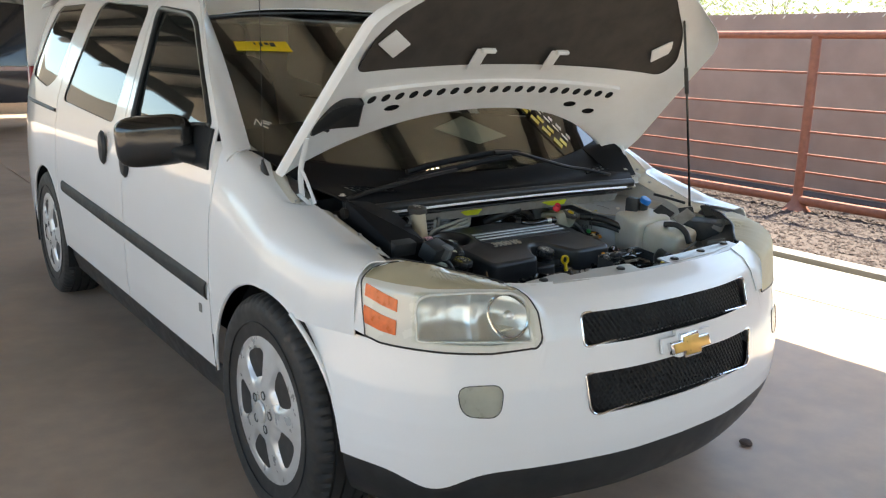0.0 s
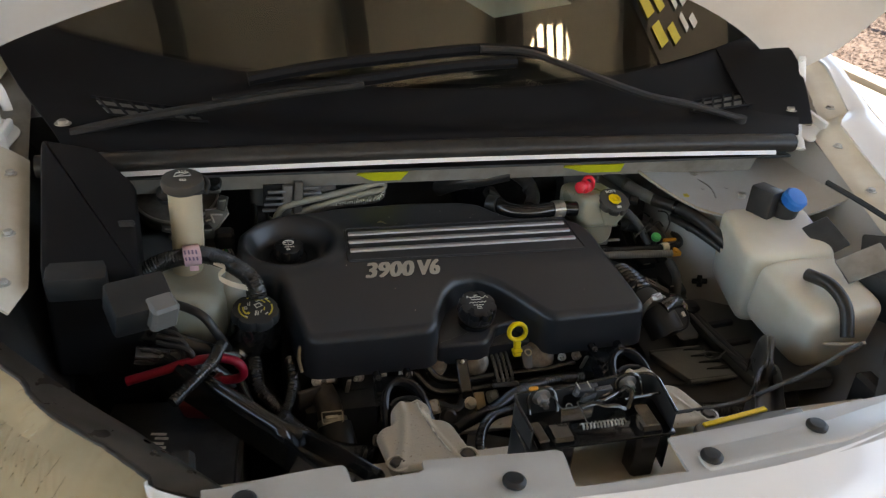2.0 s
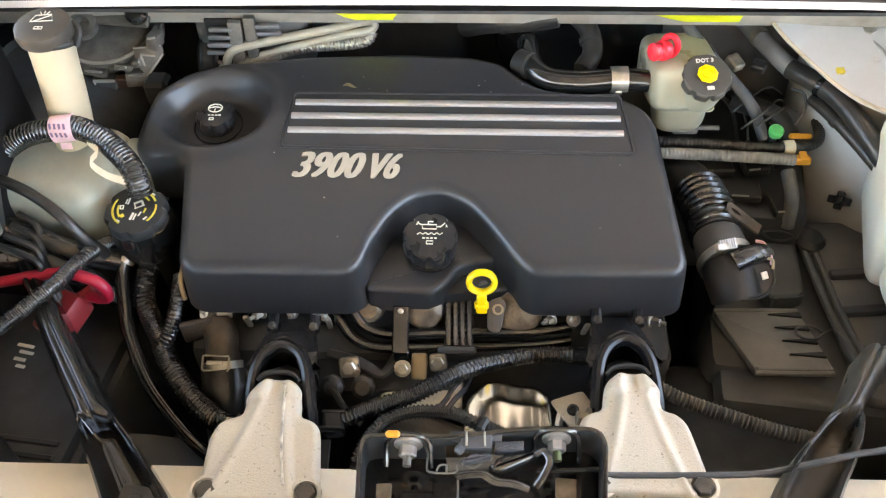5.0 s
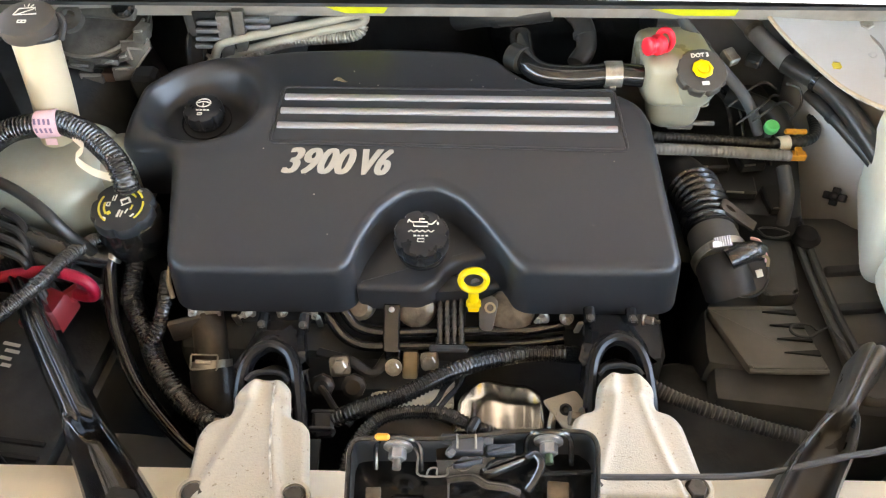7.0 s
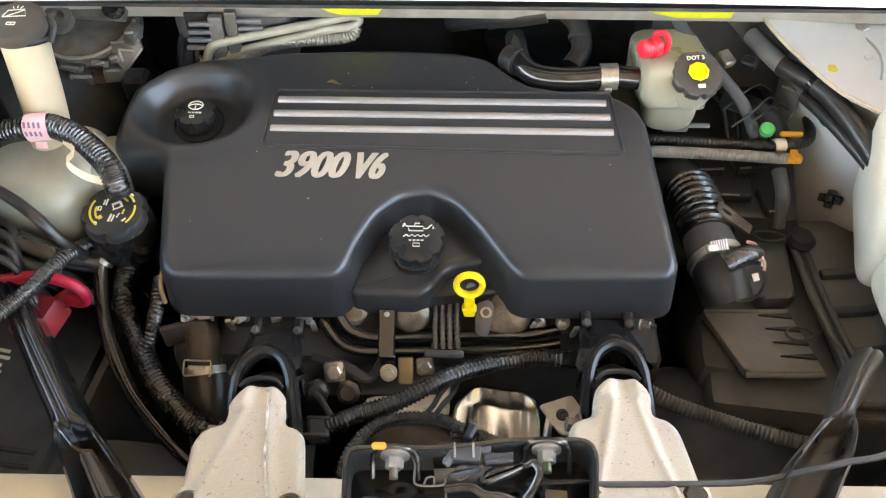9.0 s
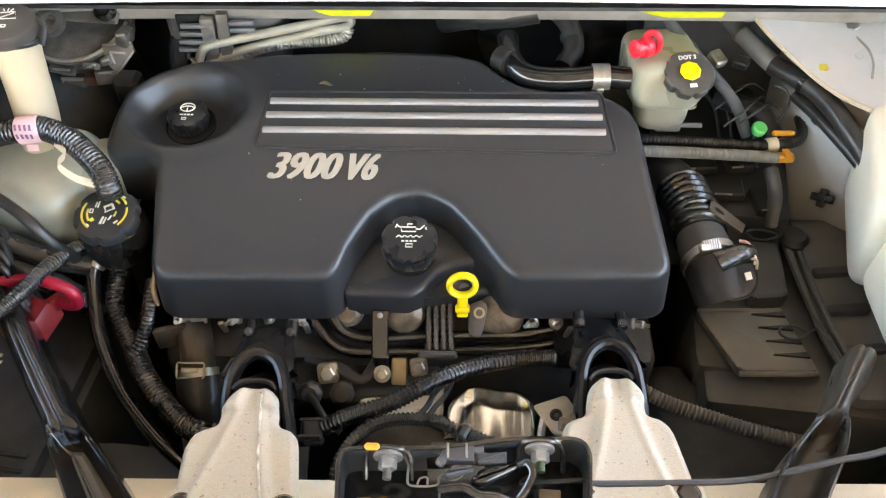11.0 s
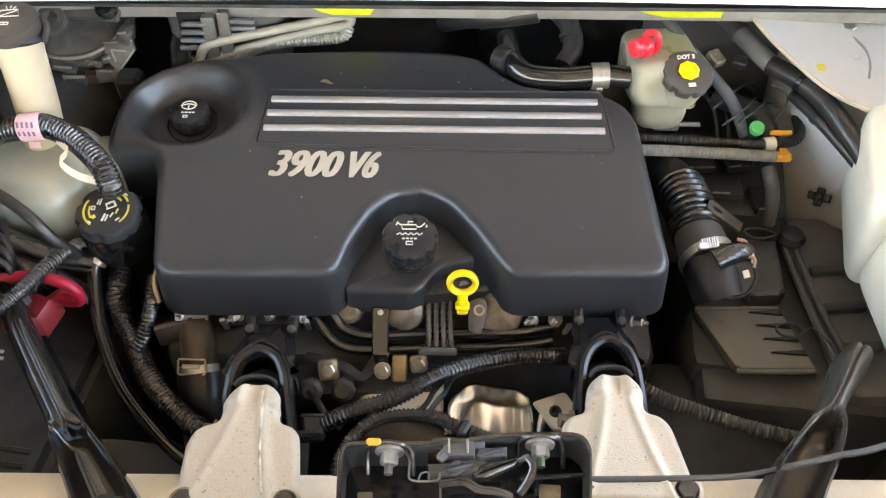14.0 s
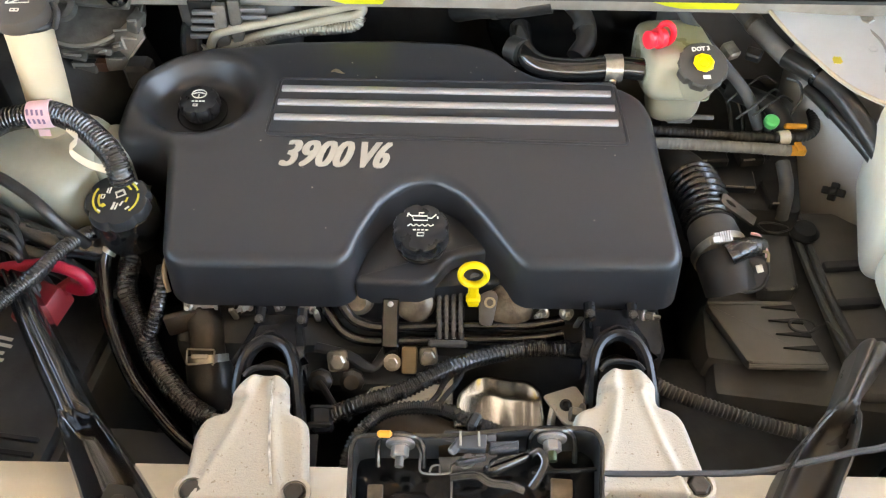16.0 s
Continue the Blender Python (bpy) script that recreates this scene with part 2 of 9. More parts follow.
def thing(name, label, category, at=(0, 0, 0), group="", kind=""):
    ob = new(name)
    ob.empty_display_size = 0.05
    tagged(ob, label, category, group, kind)
    return ob


def lin(a, b, n):
    return [a + (b - a) * i / (n - 1) for i in range(n)]


def spline(pts, n):
    """Catmull-Rom through pts, n steps a span."""
    p = [Vector(q) for q in pts]
    p = [2 * p[0] - p[1], *p, 2 * p[-1] - p[-2]]
    out = []
    for i in range(1, len(p) - 2):
        a, b, c, d = p[i - 1:i + 3]
        for k in range(n):
            t = k / n
            out.append(0.5 * (2 * b + (c - a) * t + (2 * a - 5 * b + 4 * c - d) * t * t + (3 * b - a - 3 * c + d) * t ** 3))
    out.append(p[-2])
    return out


def tube(pts, r, seg=12, step=6, rib=0.0, pitch=0.006, cap=True, raw=False, flat=1.0, taper=None):
    """A round bar or hose along a smooth line; rib: height of its rings, which lie pitch apart."""
    line = [Vector(q) for q in pts] if raw else spline(pts, step)
    if rib:
        length, fine = 0.0, [line[0]]
        total = sum((b - a).length for a, b in zip(line, line[1:]))
        n = max(8, int(total / pitch * 4))
        cum = [0.0]
        for a, b in zip(line, line[1:]):
            cum.append(cum[-1] + (b - a).length)
        out, j = [], 0
        for i in range(n + 1):
            s = total * i / n
            while j < len(cum) - 2 and cum[j + 1] < s:
                j += 1
            f = (s - cum[j]) / max(1e-9, cum[j + 1] - cum[j])
            out.append(line[j].lerp(line[j + 1], min(1, f)))
        line = out
    bm = bmesh.new()
    rings, up = [], Vector((0, 0, 1))
    nrm = None
    for i, p in enumerate(line):
        d = (line[min(i + 1, len(line) - 1)] - line[max(i - 1, 0)]).normalized()
        if nrm is None:
            nrm = d.orthogonal().normalized() if abs(d.z) > 0.95 else d.cross(up).normalized()
        nrm = (nrm - d * nrm.dot(d)).normalized()
        bi = d.cross(nrm)
        rr = r if taper is None else r * (1 + (taper - 1) * i / max(1, len(line) - 1))
        if rib:
            rr += rib * (1 if i % 4 in (1, 2) else -0.6)
        rings.append([bm.verts.new(p + rr * (math.cos(2 * math.pi * k / seg) * nrm + flat * math.sin(2 * math.pi * k / seg) * bi)) for k in range(seg)])
    for a, b in zip(rings, rings[1:]):
        for k in range(seg):
            bm.faces.new((a[k], a[(k + 1) % seg], b[(k + 1) % seg], b[k]))
    if cap:
        bm.faces.new(rings[0][::-1])
        bm.faces.new(rings[-1])
    return bm


def lathe(profile, seg=32, lobes=0, depth=0.0, lobe_rows=None):
    """A turned body about z; profile rows of (radius, height); lobes: grip bumps round it on the rows named."""
    bm = bmesh.new()
    rings = []
    for j, (r, z) in enumerate(profile):
        ring = []
        for k in range(seg):
            a = 2 * math.pi * k / seg
            rr = r
            if lobes and (lobe_rows is None or j in lobe_rows):
                rr = r - depth * max(0.0, math.cos(lobes * a)) ** 3
            ring.append(bm.verts.new((rr * math.cos(a), rr * math.sin(a), z)))
        rings.append(ring)
    for a, b in zip(rings, rings[1:]):
        for k in range(seg):
            bm.faces.new((a[k], a[(k + 1) % seg], b[(k + 1) % seg], b[k]))
    bm.faces.new(rings[0][::-1])
    bm.faces.new(rings[-1])
    return bm


def box(sx, sy, sz, bevel=0.0, seg=2, m=None):
    """A box about its centre with rounded edges."""
    bm = bmesh.new()
    bmesh.ops.create_cube(bm, size=1)
    bmesh.ops.scale(bm, vec=(sx, sy, sz), verts=bm.verts)
    if bevel:
        bmesh.ops.bevel(bm, geom=bm.edges[:], offset=bevel, segments=seg, affect="EDGES", profile=0.5)
    if m is not None:
        bm.transform(m)
    return bm


def prism(outline, z0, z1, bevel=0.0, seg=2, top_only=False, slope=0.0):
    """A plate of a given outline (x, y) between two heights, its edges rounded."""
    bm = bmesh.new()
    base = [bm.verts.new((x, y, z0)) for x, y in outline]
    f = bm.faces.new(base)
    r = bmesh.ops.extrude_face_region(bm, geom=[f])
    top = [v for v in r["geom"] if isinstance(v, bmesh.types.BMVert)]
    for v in top:
        v.co.z = z1
    if bevel:
        tops = set(top)
        es = [e for e in bm.edges if (e.verts[0] in tops and e.verts[1] in tops)] if top_only else bm.edges[:]
        bmesh.ops.bevel(bm, geom=es, offset=bevel, segments=seg, affect="EDGES", profile=0.5)
    return bm


def rounded(pts, r, n=5):
    """A polygon with its corners rounded; r one radius or one a corner."""
    out, k = [], len(pts)
    for i in range(k):
        p, a, b = Vector(pts[i]), Vector(pts[i - 1]), Vector(pts[(i + 1) % k])
        rr = r[i] if isinstance(r, (list, tuple)) else r
        u, w = (a - p), (b - p)
        rr = min(rr, 0.45 * u.length, 0.45 * w.length)
        p0, p1 = p + u.normalized() * rr, p + w.normalized() * rr
        for j in range(n + 1):
            t = j / n
            out.append(tuple((1 - t) ** 2 * p0 + 2 * t * (1 - t) * p + t * t * p1))
    return out


def poly_sdf(poly):
    """Signed distance to a polygon, inside negative, with its nearest point."""
    pts = [Vector(p) for p in poly]

    def near(x, y):
        q, best, at, inside = Vector((x, y)), 1e9, None, False
        for a, b in zip(pts, pts[1:] + pts[:1]):
            ab = b - a
            t = max(0.0, min(1.0, (q - a).dot(ab) / max(1e-12, ab.length_squared)))
            c = a + ab * t
            d = (q - c).length
            if d < best:
                best, at = d, c
            if (a.y > y) != (b.y > y) and x < (b.x - a.x) * (y - a.y) / (b.y - a.y) + a.x:
                inside = not inside
        return (-best if inside else best), at

    return near


def disc_sdf(cx, cy, r):
    def near(x, y):
        d = Vector((x - cx, y - cy))
        n = d.normalized() if d.length > 1e-9 else Vector((1, 0))
        return d.length - r, Vector((cx, cy)) + n * r

    return near


def thicken(bm, thick):
    """Gives a surface its thickness: a second skin behind it, and walls along its edges."""
    bm.normal_update()
    rim = [e for e in bm.edges if len(e.link_faces) == 1]
    order = [(e.link_loops[0].vert, e.link_loops[0].link_loop_next.vert) for e in rim]
    back = {v: bm.verts.new(v.co - v.normal * thick) for v in bm.verts[:]}
    for f in bm.faces[:]:
        bm.faces.new([back[v] for v in reversed(f.verts)])
    for a, b in order:
        bm.faces.new((b, a, back[a], back[b]))


def sheet(f, us, vs, holes=(), thick=0.0, key=None):
    """A surface f(u, v) over a grid, with openings cut clean through it where key(u, v) lies inside a hole."""
    key = key or (lambda u, v: (u, v))
    nu, nv = len(us), len(vs)

    def gap(u, v):
        k = key(u, v)
        return min(h(*k)[0] for h in holes)

    bm = bmesh.new()
    d = [[gap(u, v) if holes else 1.0 for v in vs] for u in us]
    made, cut = {}, {}

    def corner(i, j):
        if (i, j) not in made:
            made[i, j] = bm.verts.new(f(us[i], vs[j]))
        return made[i, j]

    def crossing(a, b):
        k = (a, b) if a < b else (b, a)
        if k not in cut:
            (ua, va), (ub, vb) = (us[k[0][0]], vs[k[0][1]]), (us[k[1][0]], vs[k[1][1]])
            lo, hi = (0.0, 1.0) if d[k[0][0]][k[0][1]] >= 0 else (1.0, 0.0)
            for _ in range(9):
                mid = (lo + hi) / 2
                if gap(ua + (ub - ua) * mid, va + (vb - va) * mid) >= 0:
                    lo = mid
                else:
                    hi = mid
            cut[k] = bm.verts.new(f(ua + (ub - ua) * lo, va + (vb - va) * lo))
        return cut[k]

    for i in range(nu - 1):
        for j in range(nv - 1):
            quad = [(i, j), (i + 1, j), (i + 1, j + 1), (i, j + 1)]
            val = [d[a][b] for a, b in quad]
            if max(val) < 0:
                continue
            ring = []
            for k in range(4):
                a, b = quad[k], quad[(k + 1) % 4]
                if val[k] >= 0:
                    ring.append(corner(*a))
                if (val[k] >= 0) != (val[(k + 1) % 4] >= 0):
                    ring.append(crossing(a, b))
            if len(ring) >= 3:
                bm.faces.new(ring)
    if holes:
        bmesh.ops.remove_doubles(bm, verts=bm.verts, dist=1e-5)
    bmesh.ops.recalc_face_normals(bm, faces=bm.faces)
    if thick:
        thicken(bm, thick)
    return bm


def flip_x(bm):
    bmesh.ops.scale(bm, vec=(-1, 1, 1), verts=bm.verts)
    bmesh.ops.reverse_faces(bm, faces=bm.faces)
    return bm


def join(*bms):
    out = bmesh.new()
    for b in bms:
        me = bpy.data.meshes.new("tmp")
        b.to_mesh(me)
        b.free()
        out.from_mesh(me)
        bpy.data.meshes.remove(me)
    return out


def words(text, size, shear=0.0, deep=0.001, bold=0.0):
    """Raised lettering in the built-in font, lying in x and y, centred."""
    cu = bpy.data.curves.new("tmp", "FONT")
    cu.body, cu.size, cu.extrude, cu.shear, cu.offset = text, size, deep, shear, bold
    cu.align_x, cu.align_y, cu.resolution_u = "CENTER", "CENTER", 3
    ob = bpy.data.objects.new("tmp", cu)
    scene.collection.objects.link(ob)
    bpy.context.view_layer.update()
    me = bpy.data.meshes.new_from_object(ob.evaluated_get(bpy.context.evaluated_depsgraph_get()))
    bm = bmesh.new()
    bm.from_mesh(me)
    bpy.data.objects.remove(ob)
    bpy.data.curves.remove(cu)
    bpy.data.meshes.remove(me)
    return bm


def hexbolt(r, h, washer=1.5):
    """A bolt head on its washer, standing on z = 0."""
    bm = lathe([(r * washer, 0), (r * washer, h * 0.15), (r * 1.12, h * 0.22)], 20)
    head = bmesh.new()
    a = [head.verts.new((r * math.cos(k * math.pi / 3), r * math.sin(k * math.pi / 3), h * 0.2)) for k in range(6)]
    b = [head.verts.new((r * math.cos(k * math.pi / 3), r * math.sin(k * math.pi / 3), h)) for k in range(6)]
    for k in range(6):
        head.faces.new((a[k], a[(k + 1) % 6], b[(k + 1) % 6], b[k]))
    f = head.faces.new(b)
    bmesh.ops.bevel(head, geom=list(f.edges), offset=r * 0.12, segments=1, affect="EDGES")
    return join(bm, head)


def tilt_to(normal, at, spin=0):
    """The pose whose z runs along normal."""
    return Matrix.Translation(at) @ Vector(normal).to_track_quat("Z", "Y").to_matrix().to_4x4() @ pose(0, 0, 0, 0, 0, spin)


def blob(a, b, c, m, e=0.42):
    """A softly rounded box, half sizes a, b, c."""
    f = lambda v: math.copysign(abs(v) ** e, v)
    bm = bmesh.new()
    nu, nv = 40, 20
    rows = []
    for j in range(1, nv):
        th = -math.pi / 2 + math.pi * j / nv
        rows.append([bm.verts.new((a * f(math.cos(th)) * f(math.cos(2 * math.pi * i / nu)), b * f(math.cos(th)) * f(math.sin(2 * math.pi * i / nu)), c * f(math.sin(th)))) for i in range(nu)])
    for p, q in zip(rows, rows[1:]):
        for i in range(nu):
            bm.faces.new((p[i], p[(i + 1) % nu], q[(i + 1) % nu], q[i]))
    bm.faces.new(rows[0][::-1])
    bm.faces.new(rows[-1])
    bm.transform(m)
    return bm

# ---- ground, carport and fences ----
CONC = mat("worn_concrete", (0.43, 0.322, 0.238), 0.5, vary=0.1, scale=9, bump=0.25, bump_scale=120, dirt=(0.24, 0.175, 0.122), dirt_scale=0.9, dirt_amount=0.7)
CONC2 = mat("pale_concrete", (0.29, 0.268, 0.235), 0.75, vary=0.08, scale=12, bump=0.2, bump_scale=120, dirt=(0.33, 0.30, 0.265), dirt_scale=1.5, dirt_amount=0.5)
DIRT = mat("dry_ground", (0.44, 0.36, 0.28), 0.9, vary=0.25, scale=3, bump=0.3, bump_scale=40, dirt=(0.22, 0.18, 0.13), dirt_scale=0.3)
STONE = mat("gravel_stone", (0.088, 0.062, 0.053), 0.85, vary=0.5, scale=30, dirt=(0.145, 0.112, 0.100), dirt_scale=14, dirt_amount=0.7)
RUST = mat("red_oxide_pipe", (0.31, 0.122, 0.080), 0.55, vary=0.18, scale=18, bump=0.15, dirt=(0.24, 0.10, 0.06), dirt_scale=7, dirt_amount=0.6)
SCREEN = mat("brown_privacy_mesh", (0.36, 0.262, 0.210), 0.85, vary=0.12, scale=3, bump=0.3, bump_scale=500, dirt=(0.44, 0.34, 0.275), dirt_scale=1.2, dirt_amount=0.5)
GALV = mat("galvanised_wire", (0.55, 0.55, 0.50), 0.4, metal=0.6, vary=0.1)
CEIL = mat("carport_sheet", (0.51, 0.49, 0.41), 0.6, vary=0.1, scale=5, dirt=(0.36, 0.32, 0.25), dirt_scale=1.0)
BEAM = mat("dark_beam", (0.045, 0.04, 0.036), 0.55, vary=0.15, scale=6)
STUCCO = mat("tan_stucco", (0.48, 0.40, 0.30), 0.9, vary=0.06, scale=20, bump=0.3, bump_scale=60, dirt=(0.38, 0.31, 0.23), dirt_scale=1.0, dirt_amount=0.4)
LEAF = mat("yellow_green_leaf", (0.22, 0.26, 0.04), 0.7, vary=0.4, scale=8)
BARK = mat("twig", (0.16, 0.11, 0.07), 0.9, vary=0.3)
ROPE = mat("pale_rope", (0.55, 0.48, 0.38), 0.9, vary=0.2, scale=80)
SKYLT = mat("warm_skylight", (0.95, 0.80, 0.55), 0.6, vary=0.05, trans=0.8)


def slab(name, x0, x1, y0, y1, z0, z1, material, label, category, kind="structure", holes=()):
    bm = box(x1 - x0, y1 - y0, z1 - z0, m=pose((x0 + x1) / 2, (y0 + y1) / 2, (z0 + z1) / 2))
    return tagged(part(name, bm, material), label, category, kind=kind)


slab("ground", -400, 400, -400, 400, -0.3, -0.06, DIRT, "dry brown open ground round the lot", "ground")
# concrete floor in bays, with open joints between them
floor = tagged(thing("floor", "worn brown-grey concrete carport floor with stains", "floor"), kind="structure")
for x0, x1 in ((-13.2, -6.7), (-6.7, -0.27), (-0.27, 2.80)):
    part("slab", box(x1 - x0 - 0.010, 27, 0.12, 0.004, 1, pose((x0 + x1) / 2, 6.0, -0.06)), CONC, floor)
apron = slab("pavement", 2.804, 3.62, -30, 40, -0.12, 0.0, CONC2, "sunlit pale concrete apron beside the carport", "pavement")
kerb = tagged(part("kerb", box(0.16, 60, 0.20, 0.02, 2, pose(3.72, 5, -0.06)), CONC2), "low pale concrete kerb against the gravel", "kerb", kind="structure")

# loose gravel between the kerb and the fence
rng = random.Random(5)
bm = bmesh.new()
for k in range(26000):
    x, y = rng.uniform(3.8, 6.6), rng.uniform(0.3, 9.5)
    r = 0.006 + 0.026 * rng.random() ** 2.5
    sq, turn = rng.uniform(0.55, 1.0), rng.uniform(0, 6.28)
    ca, sa = math.cos(turn), math.sin(turn)
    ring = [(1, 0, rng.uniform(0.05, 0.45)), (0.35, rng.uniform(0.6, 0.95), rng.uniform(0.1, 0.5)), (-0.75, 0.45, rng.uniform(0, 0.4)), (-0.7, -0.5, rng.uniform(0.1, 0.5)), (0.3, -0.9, rng.uniform(0, 0.4)), (rng.uniform(-0.3, 0.4), rng.uniform(-0.3, 0.3), rng.uniform(0.45, 0.95))]
    vs = [bm.verts.new((x + r * (a * ca - b * sq * sa), y + r * (a * sa + b * sq * ca), -0.03 + r * c)) for a, b, c in ring]
    for a in range(5):
        bm.faces.new((vs[a], vs[(a + 1) % 5], vs[5]))
tagged(part("gravel", bm, STONE, angle=10), "loose pinkish grey gravel along the fence", "gravel", kind="stuff")
BED = mat("gravel_dust", (0.085, 0.061, 0.052), 0.9, vary=0.5, scale=60, bump=0.7, bump_scale=90, dirt=(0.14, 0.106, 0.090), dirt_scale=5, dirt_amount=0.6)
slab("gravel_bed", 3.8, 8.4, -30, 40, -0.1, -0.03, BED, "dusty bed under the gravel", "ground")


def pebble(x, y, r):
    bm = bmesh.new()
    bmesh.ops.create_icosphere(bm, subdivisions=2, radius=r)
    for v in bm.verts:
        v.co *= 1 + 0.25 * noise.noise(v.co * 40 + Vector((x, y, 0)))
        v.co.z *= 0.5
    return tagged(part("pebble", bm, STONE, m=pose(x, y, r * 0.42)), "small grey pebble lying on the concrete", "stone")


pebble(0.776, 0.414, 0.024)

# pipe railing
railing = thing("pipe_railing", "rust-red painted steel pipe railing with thin rods", "railing")
FX = 5.70
part("top_rail", tube([(FX, -12, 1.63), (FX, 4, 1.63), (FX, 22, 1.63)], 0.038, 14, 2), RUST, railing)
part("bottom_rail", tube([(FX, -12, 0.07), (FX, 4, 0.07), (FX, 22, 0.07)], 0.045, 14, 2), RUST, railing)
for z in (1.28, 0.96, 0.73, 0.515, 0.345, 0.19):
    part("rod", tube([(FX, -12, z), (FX, 4, z), (FX, 22, z)], 0.011, 8, 2), RUST, railing)
for y in (-7.9, -5.7, -3.45, -1.22, 1.0, 3.23, 5.45, 7.68, 9.9, 12.1, 14.4):
    post = part("post", tube([(FX, y, -0.05), (FX, y, 0.8), (FX, y, 1.62)], 0.045, 14, 2), RUST, railing)
    part("foot", lathe([(0.15, -0.06), (0.14, -0.03), (0.10, 0.0), (0.06, 0.06), (0.046, 0.12)], 20), RUST, post, m=pose(FX, y, 0))
knot = tagged(part("rope", join(*[tube([(FX + 0.055 * math.cos(a), 5.45 + 0.055 * math.sin(a), 0.135 + 0.02 * k) for a in lin(0, 6.2, 9)], 0.012, 6, 2) for k in range(3)],
                                tube([(FX - 0.05, 5.43, 0.16), (FX - 0.07, 5.48, 0.22), (FX - 0.06, 5.52, 0.27), (FX - 0.05, 5.49, 0.30)], 0.011, 6)), ROPE),
              "pale rope knotted round a red railing post", "rope")

# screened wire fence
fence = thing("wire_fence", "chain-link fence hung with brown privacy mesh", "fence")
WX = 6.9
part("privacy_mesh", sheet(lambda y, z: (WX + 0.03 * math.sin(y * 2.1) * (0.3 + 0.7 * z / 1.9) + 0.012 * math.sin(y * 9 + z * 4), y, z), lin(-14, 24, 220), lin(-0.05, 1.89, 14), thick=0.004), SCREEN, fence,
     "sagging brown mesh screen")
for y in (-9, -6, -3, 0, 3, 6, 9, 12, 15, 18):
    part("fence_post", tube([(WX + 0.08, y, -0.05), (WX + 0.08, y, 1.2), (WX + 0.08, y, 2.6)], 0.03, 10, 2), GALV, fence)
bm = bmesh.new()
for s in (1, -1):
    for k in range(420):
        y = -6 + k * 0.055
        pts = [(WX + 0.04 + 0.006 * s, y, 1.86), (WX + 0.04 + 0.006 * s, y + s * 0.62, 2.6)]
        b2 = tube(pts, 0.0035, 4, 1, raw=True)
        me = bpy.data.meshes.new("tmp")
        b2.to_mesh(me)
        b2.free()
        bm.from_mesh(me)
        bpy.data.meshes.remove(me)
tagged(part("chain_link", bm, GALV, fence), kind="stuff")
for k in range(26):
    y = 1.0 + 0.37 * k
    part("tie", tube([(WX - 0.02, y, 1.87), (WX - 0.03, y + 0.02, 1.84), (WX + 0.02, y + 0.03, 1.86)], 0.006, 6), PRINT, fence)

# dry bushes behind the fence
def bush(x, y, h, seed):
    r = random.Random(seed)
    t = thing("bush", "sunlit yellow-green bush behind the fence", "bush")
    limbs = []
    for k in range(7):
        a = r.uniform(0, 6.3)
        limbs.append(tube([(x, y, -0.05), (x + 0.2 * math.cos(a), y + 0.2 * math.sin(a), h * 0.4), (x + 0.6 * math.cos(a), y + 0.6 * math.sin(a), h * r.uniform(0.7, 0.95))], 0.025, 6, taper=0.3))
    part("limb", join(*limbs), BARK, t)
    bm = bmesh.new()
    for k in range(2200):
        u, v, w = r.gauss(0, 0.42), r.gauss(0, 0.6), r.uniform(0.35, 1.0)
        p = Vector((x + u * 1.1, y + v * 1.3, h * w - 0.25 * (u * u + v * v)))
        a, b = r.uniform(0, 6.3), r.uniform(-1, 1)
        d = Vector((math.cos(a), math.sin(a), b)) * r.uniform(0.03, 0.06)
        e = d.orthogonal().normalized() * 0.02
        bm.faces.new([bm.verts.new(q) for q in (p - d, p + e, p + d, p - e)])
    part("crown", bm, LEAF, t)


for k, (x, y, h) in enumerate(((8.6, 1.5, 2.9), (8.9, 3.6, 3.2), (8.5, 5.6, 2.8), (9.0, 7.6, 3.3), (8.7, 9.8, 3.0))):
    bush(x, y, h, 20 + k)

# carport roof on beams and posts
RZ = 3.15
SKY_HOLE = [(1.04, 1.52), (1.30, 1.52), (1.30, 1.70), (1.04, 1.70)]
bm = sheet(lambda x, y: (x, y, RZ + 0.012 * (1 if int(math.floor(y * 6)) % 2 else 0)), lin(-5.0, 3.36, 101), lin(-9.0, 16.2, 151), [poly_sdf(SKY_HOLE)], thick=0.03)
tagged(part("ceiling", bm, CEIL), "tan-painted ribbed sheet-metal carport roof", "ceiling", kind="structure")
for x in (-4.6, -3.75, -2.9, -2.2, -1.42, -0.76, 0.11, 0.90, 1.68, 2.50, 3.24):
    tagged(part("beam", box(0.10, 25.0, 0.16, 0.01, 1, pose(x, 3.6, RZ - 0.085)), BEAM), "dark steel beam under the carport roof", "beam", group="carport beams", kind="structure")
for y in (-8.8, 8.0, 13.6):
    tagged(part("girder", box(8.3, 0.16, 0.22, 0.01, 1, pose(-0.82, y, RZ - 0.28)), BEAM), "dark steel girder across the carport", "girder", group="carport girders", kind="structure")
for x in (-4.9, 3.22):
    for y in (8.0, 13.6):
        tagged(part("column", box(0.14, 0.14, 2.9, 0.01, 1, pose(x, y, 1.33)), BEAM), "dark square steel carport column", "column", group="carport columns", kind="structure")
slab("skylight", 1.01, 1.33, 1.49, 1.73, RZ + 0.045, RZ + 0.050, SKYLT, "warm translucent skylight panel in the carport roof", "skylight")
for k in range(4):
    tagged(part("skylight_slat", box(0.012, 0.20, 0.03, 0.002, 1, pose(1.082 + 0.058 * k, 1.61, RZ - 0.005)), BEAM), "thin dark slat across the skylight", "slat", group="skylight slats", kind="structure")
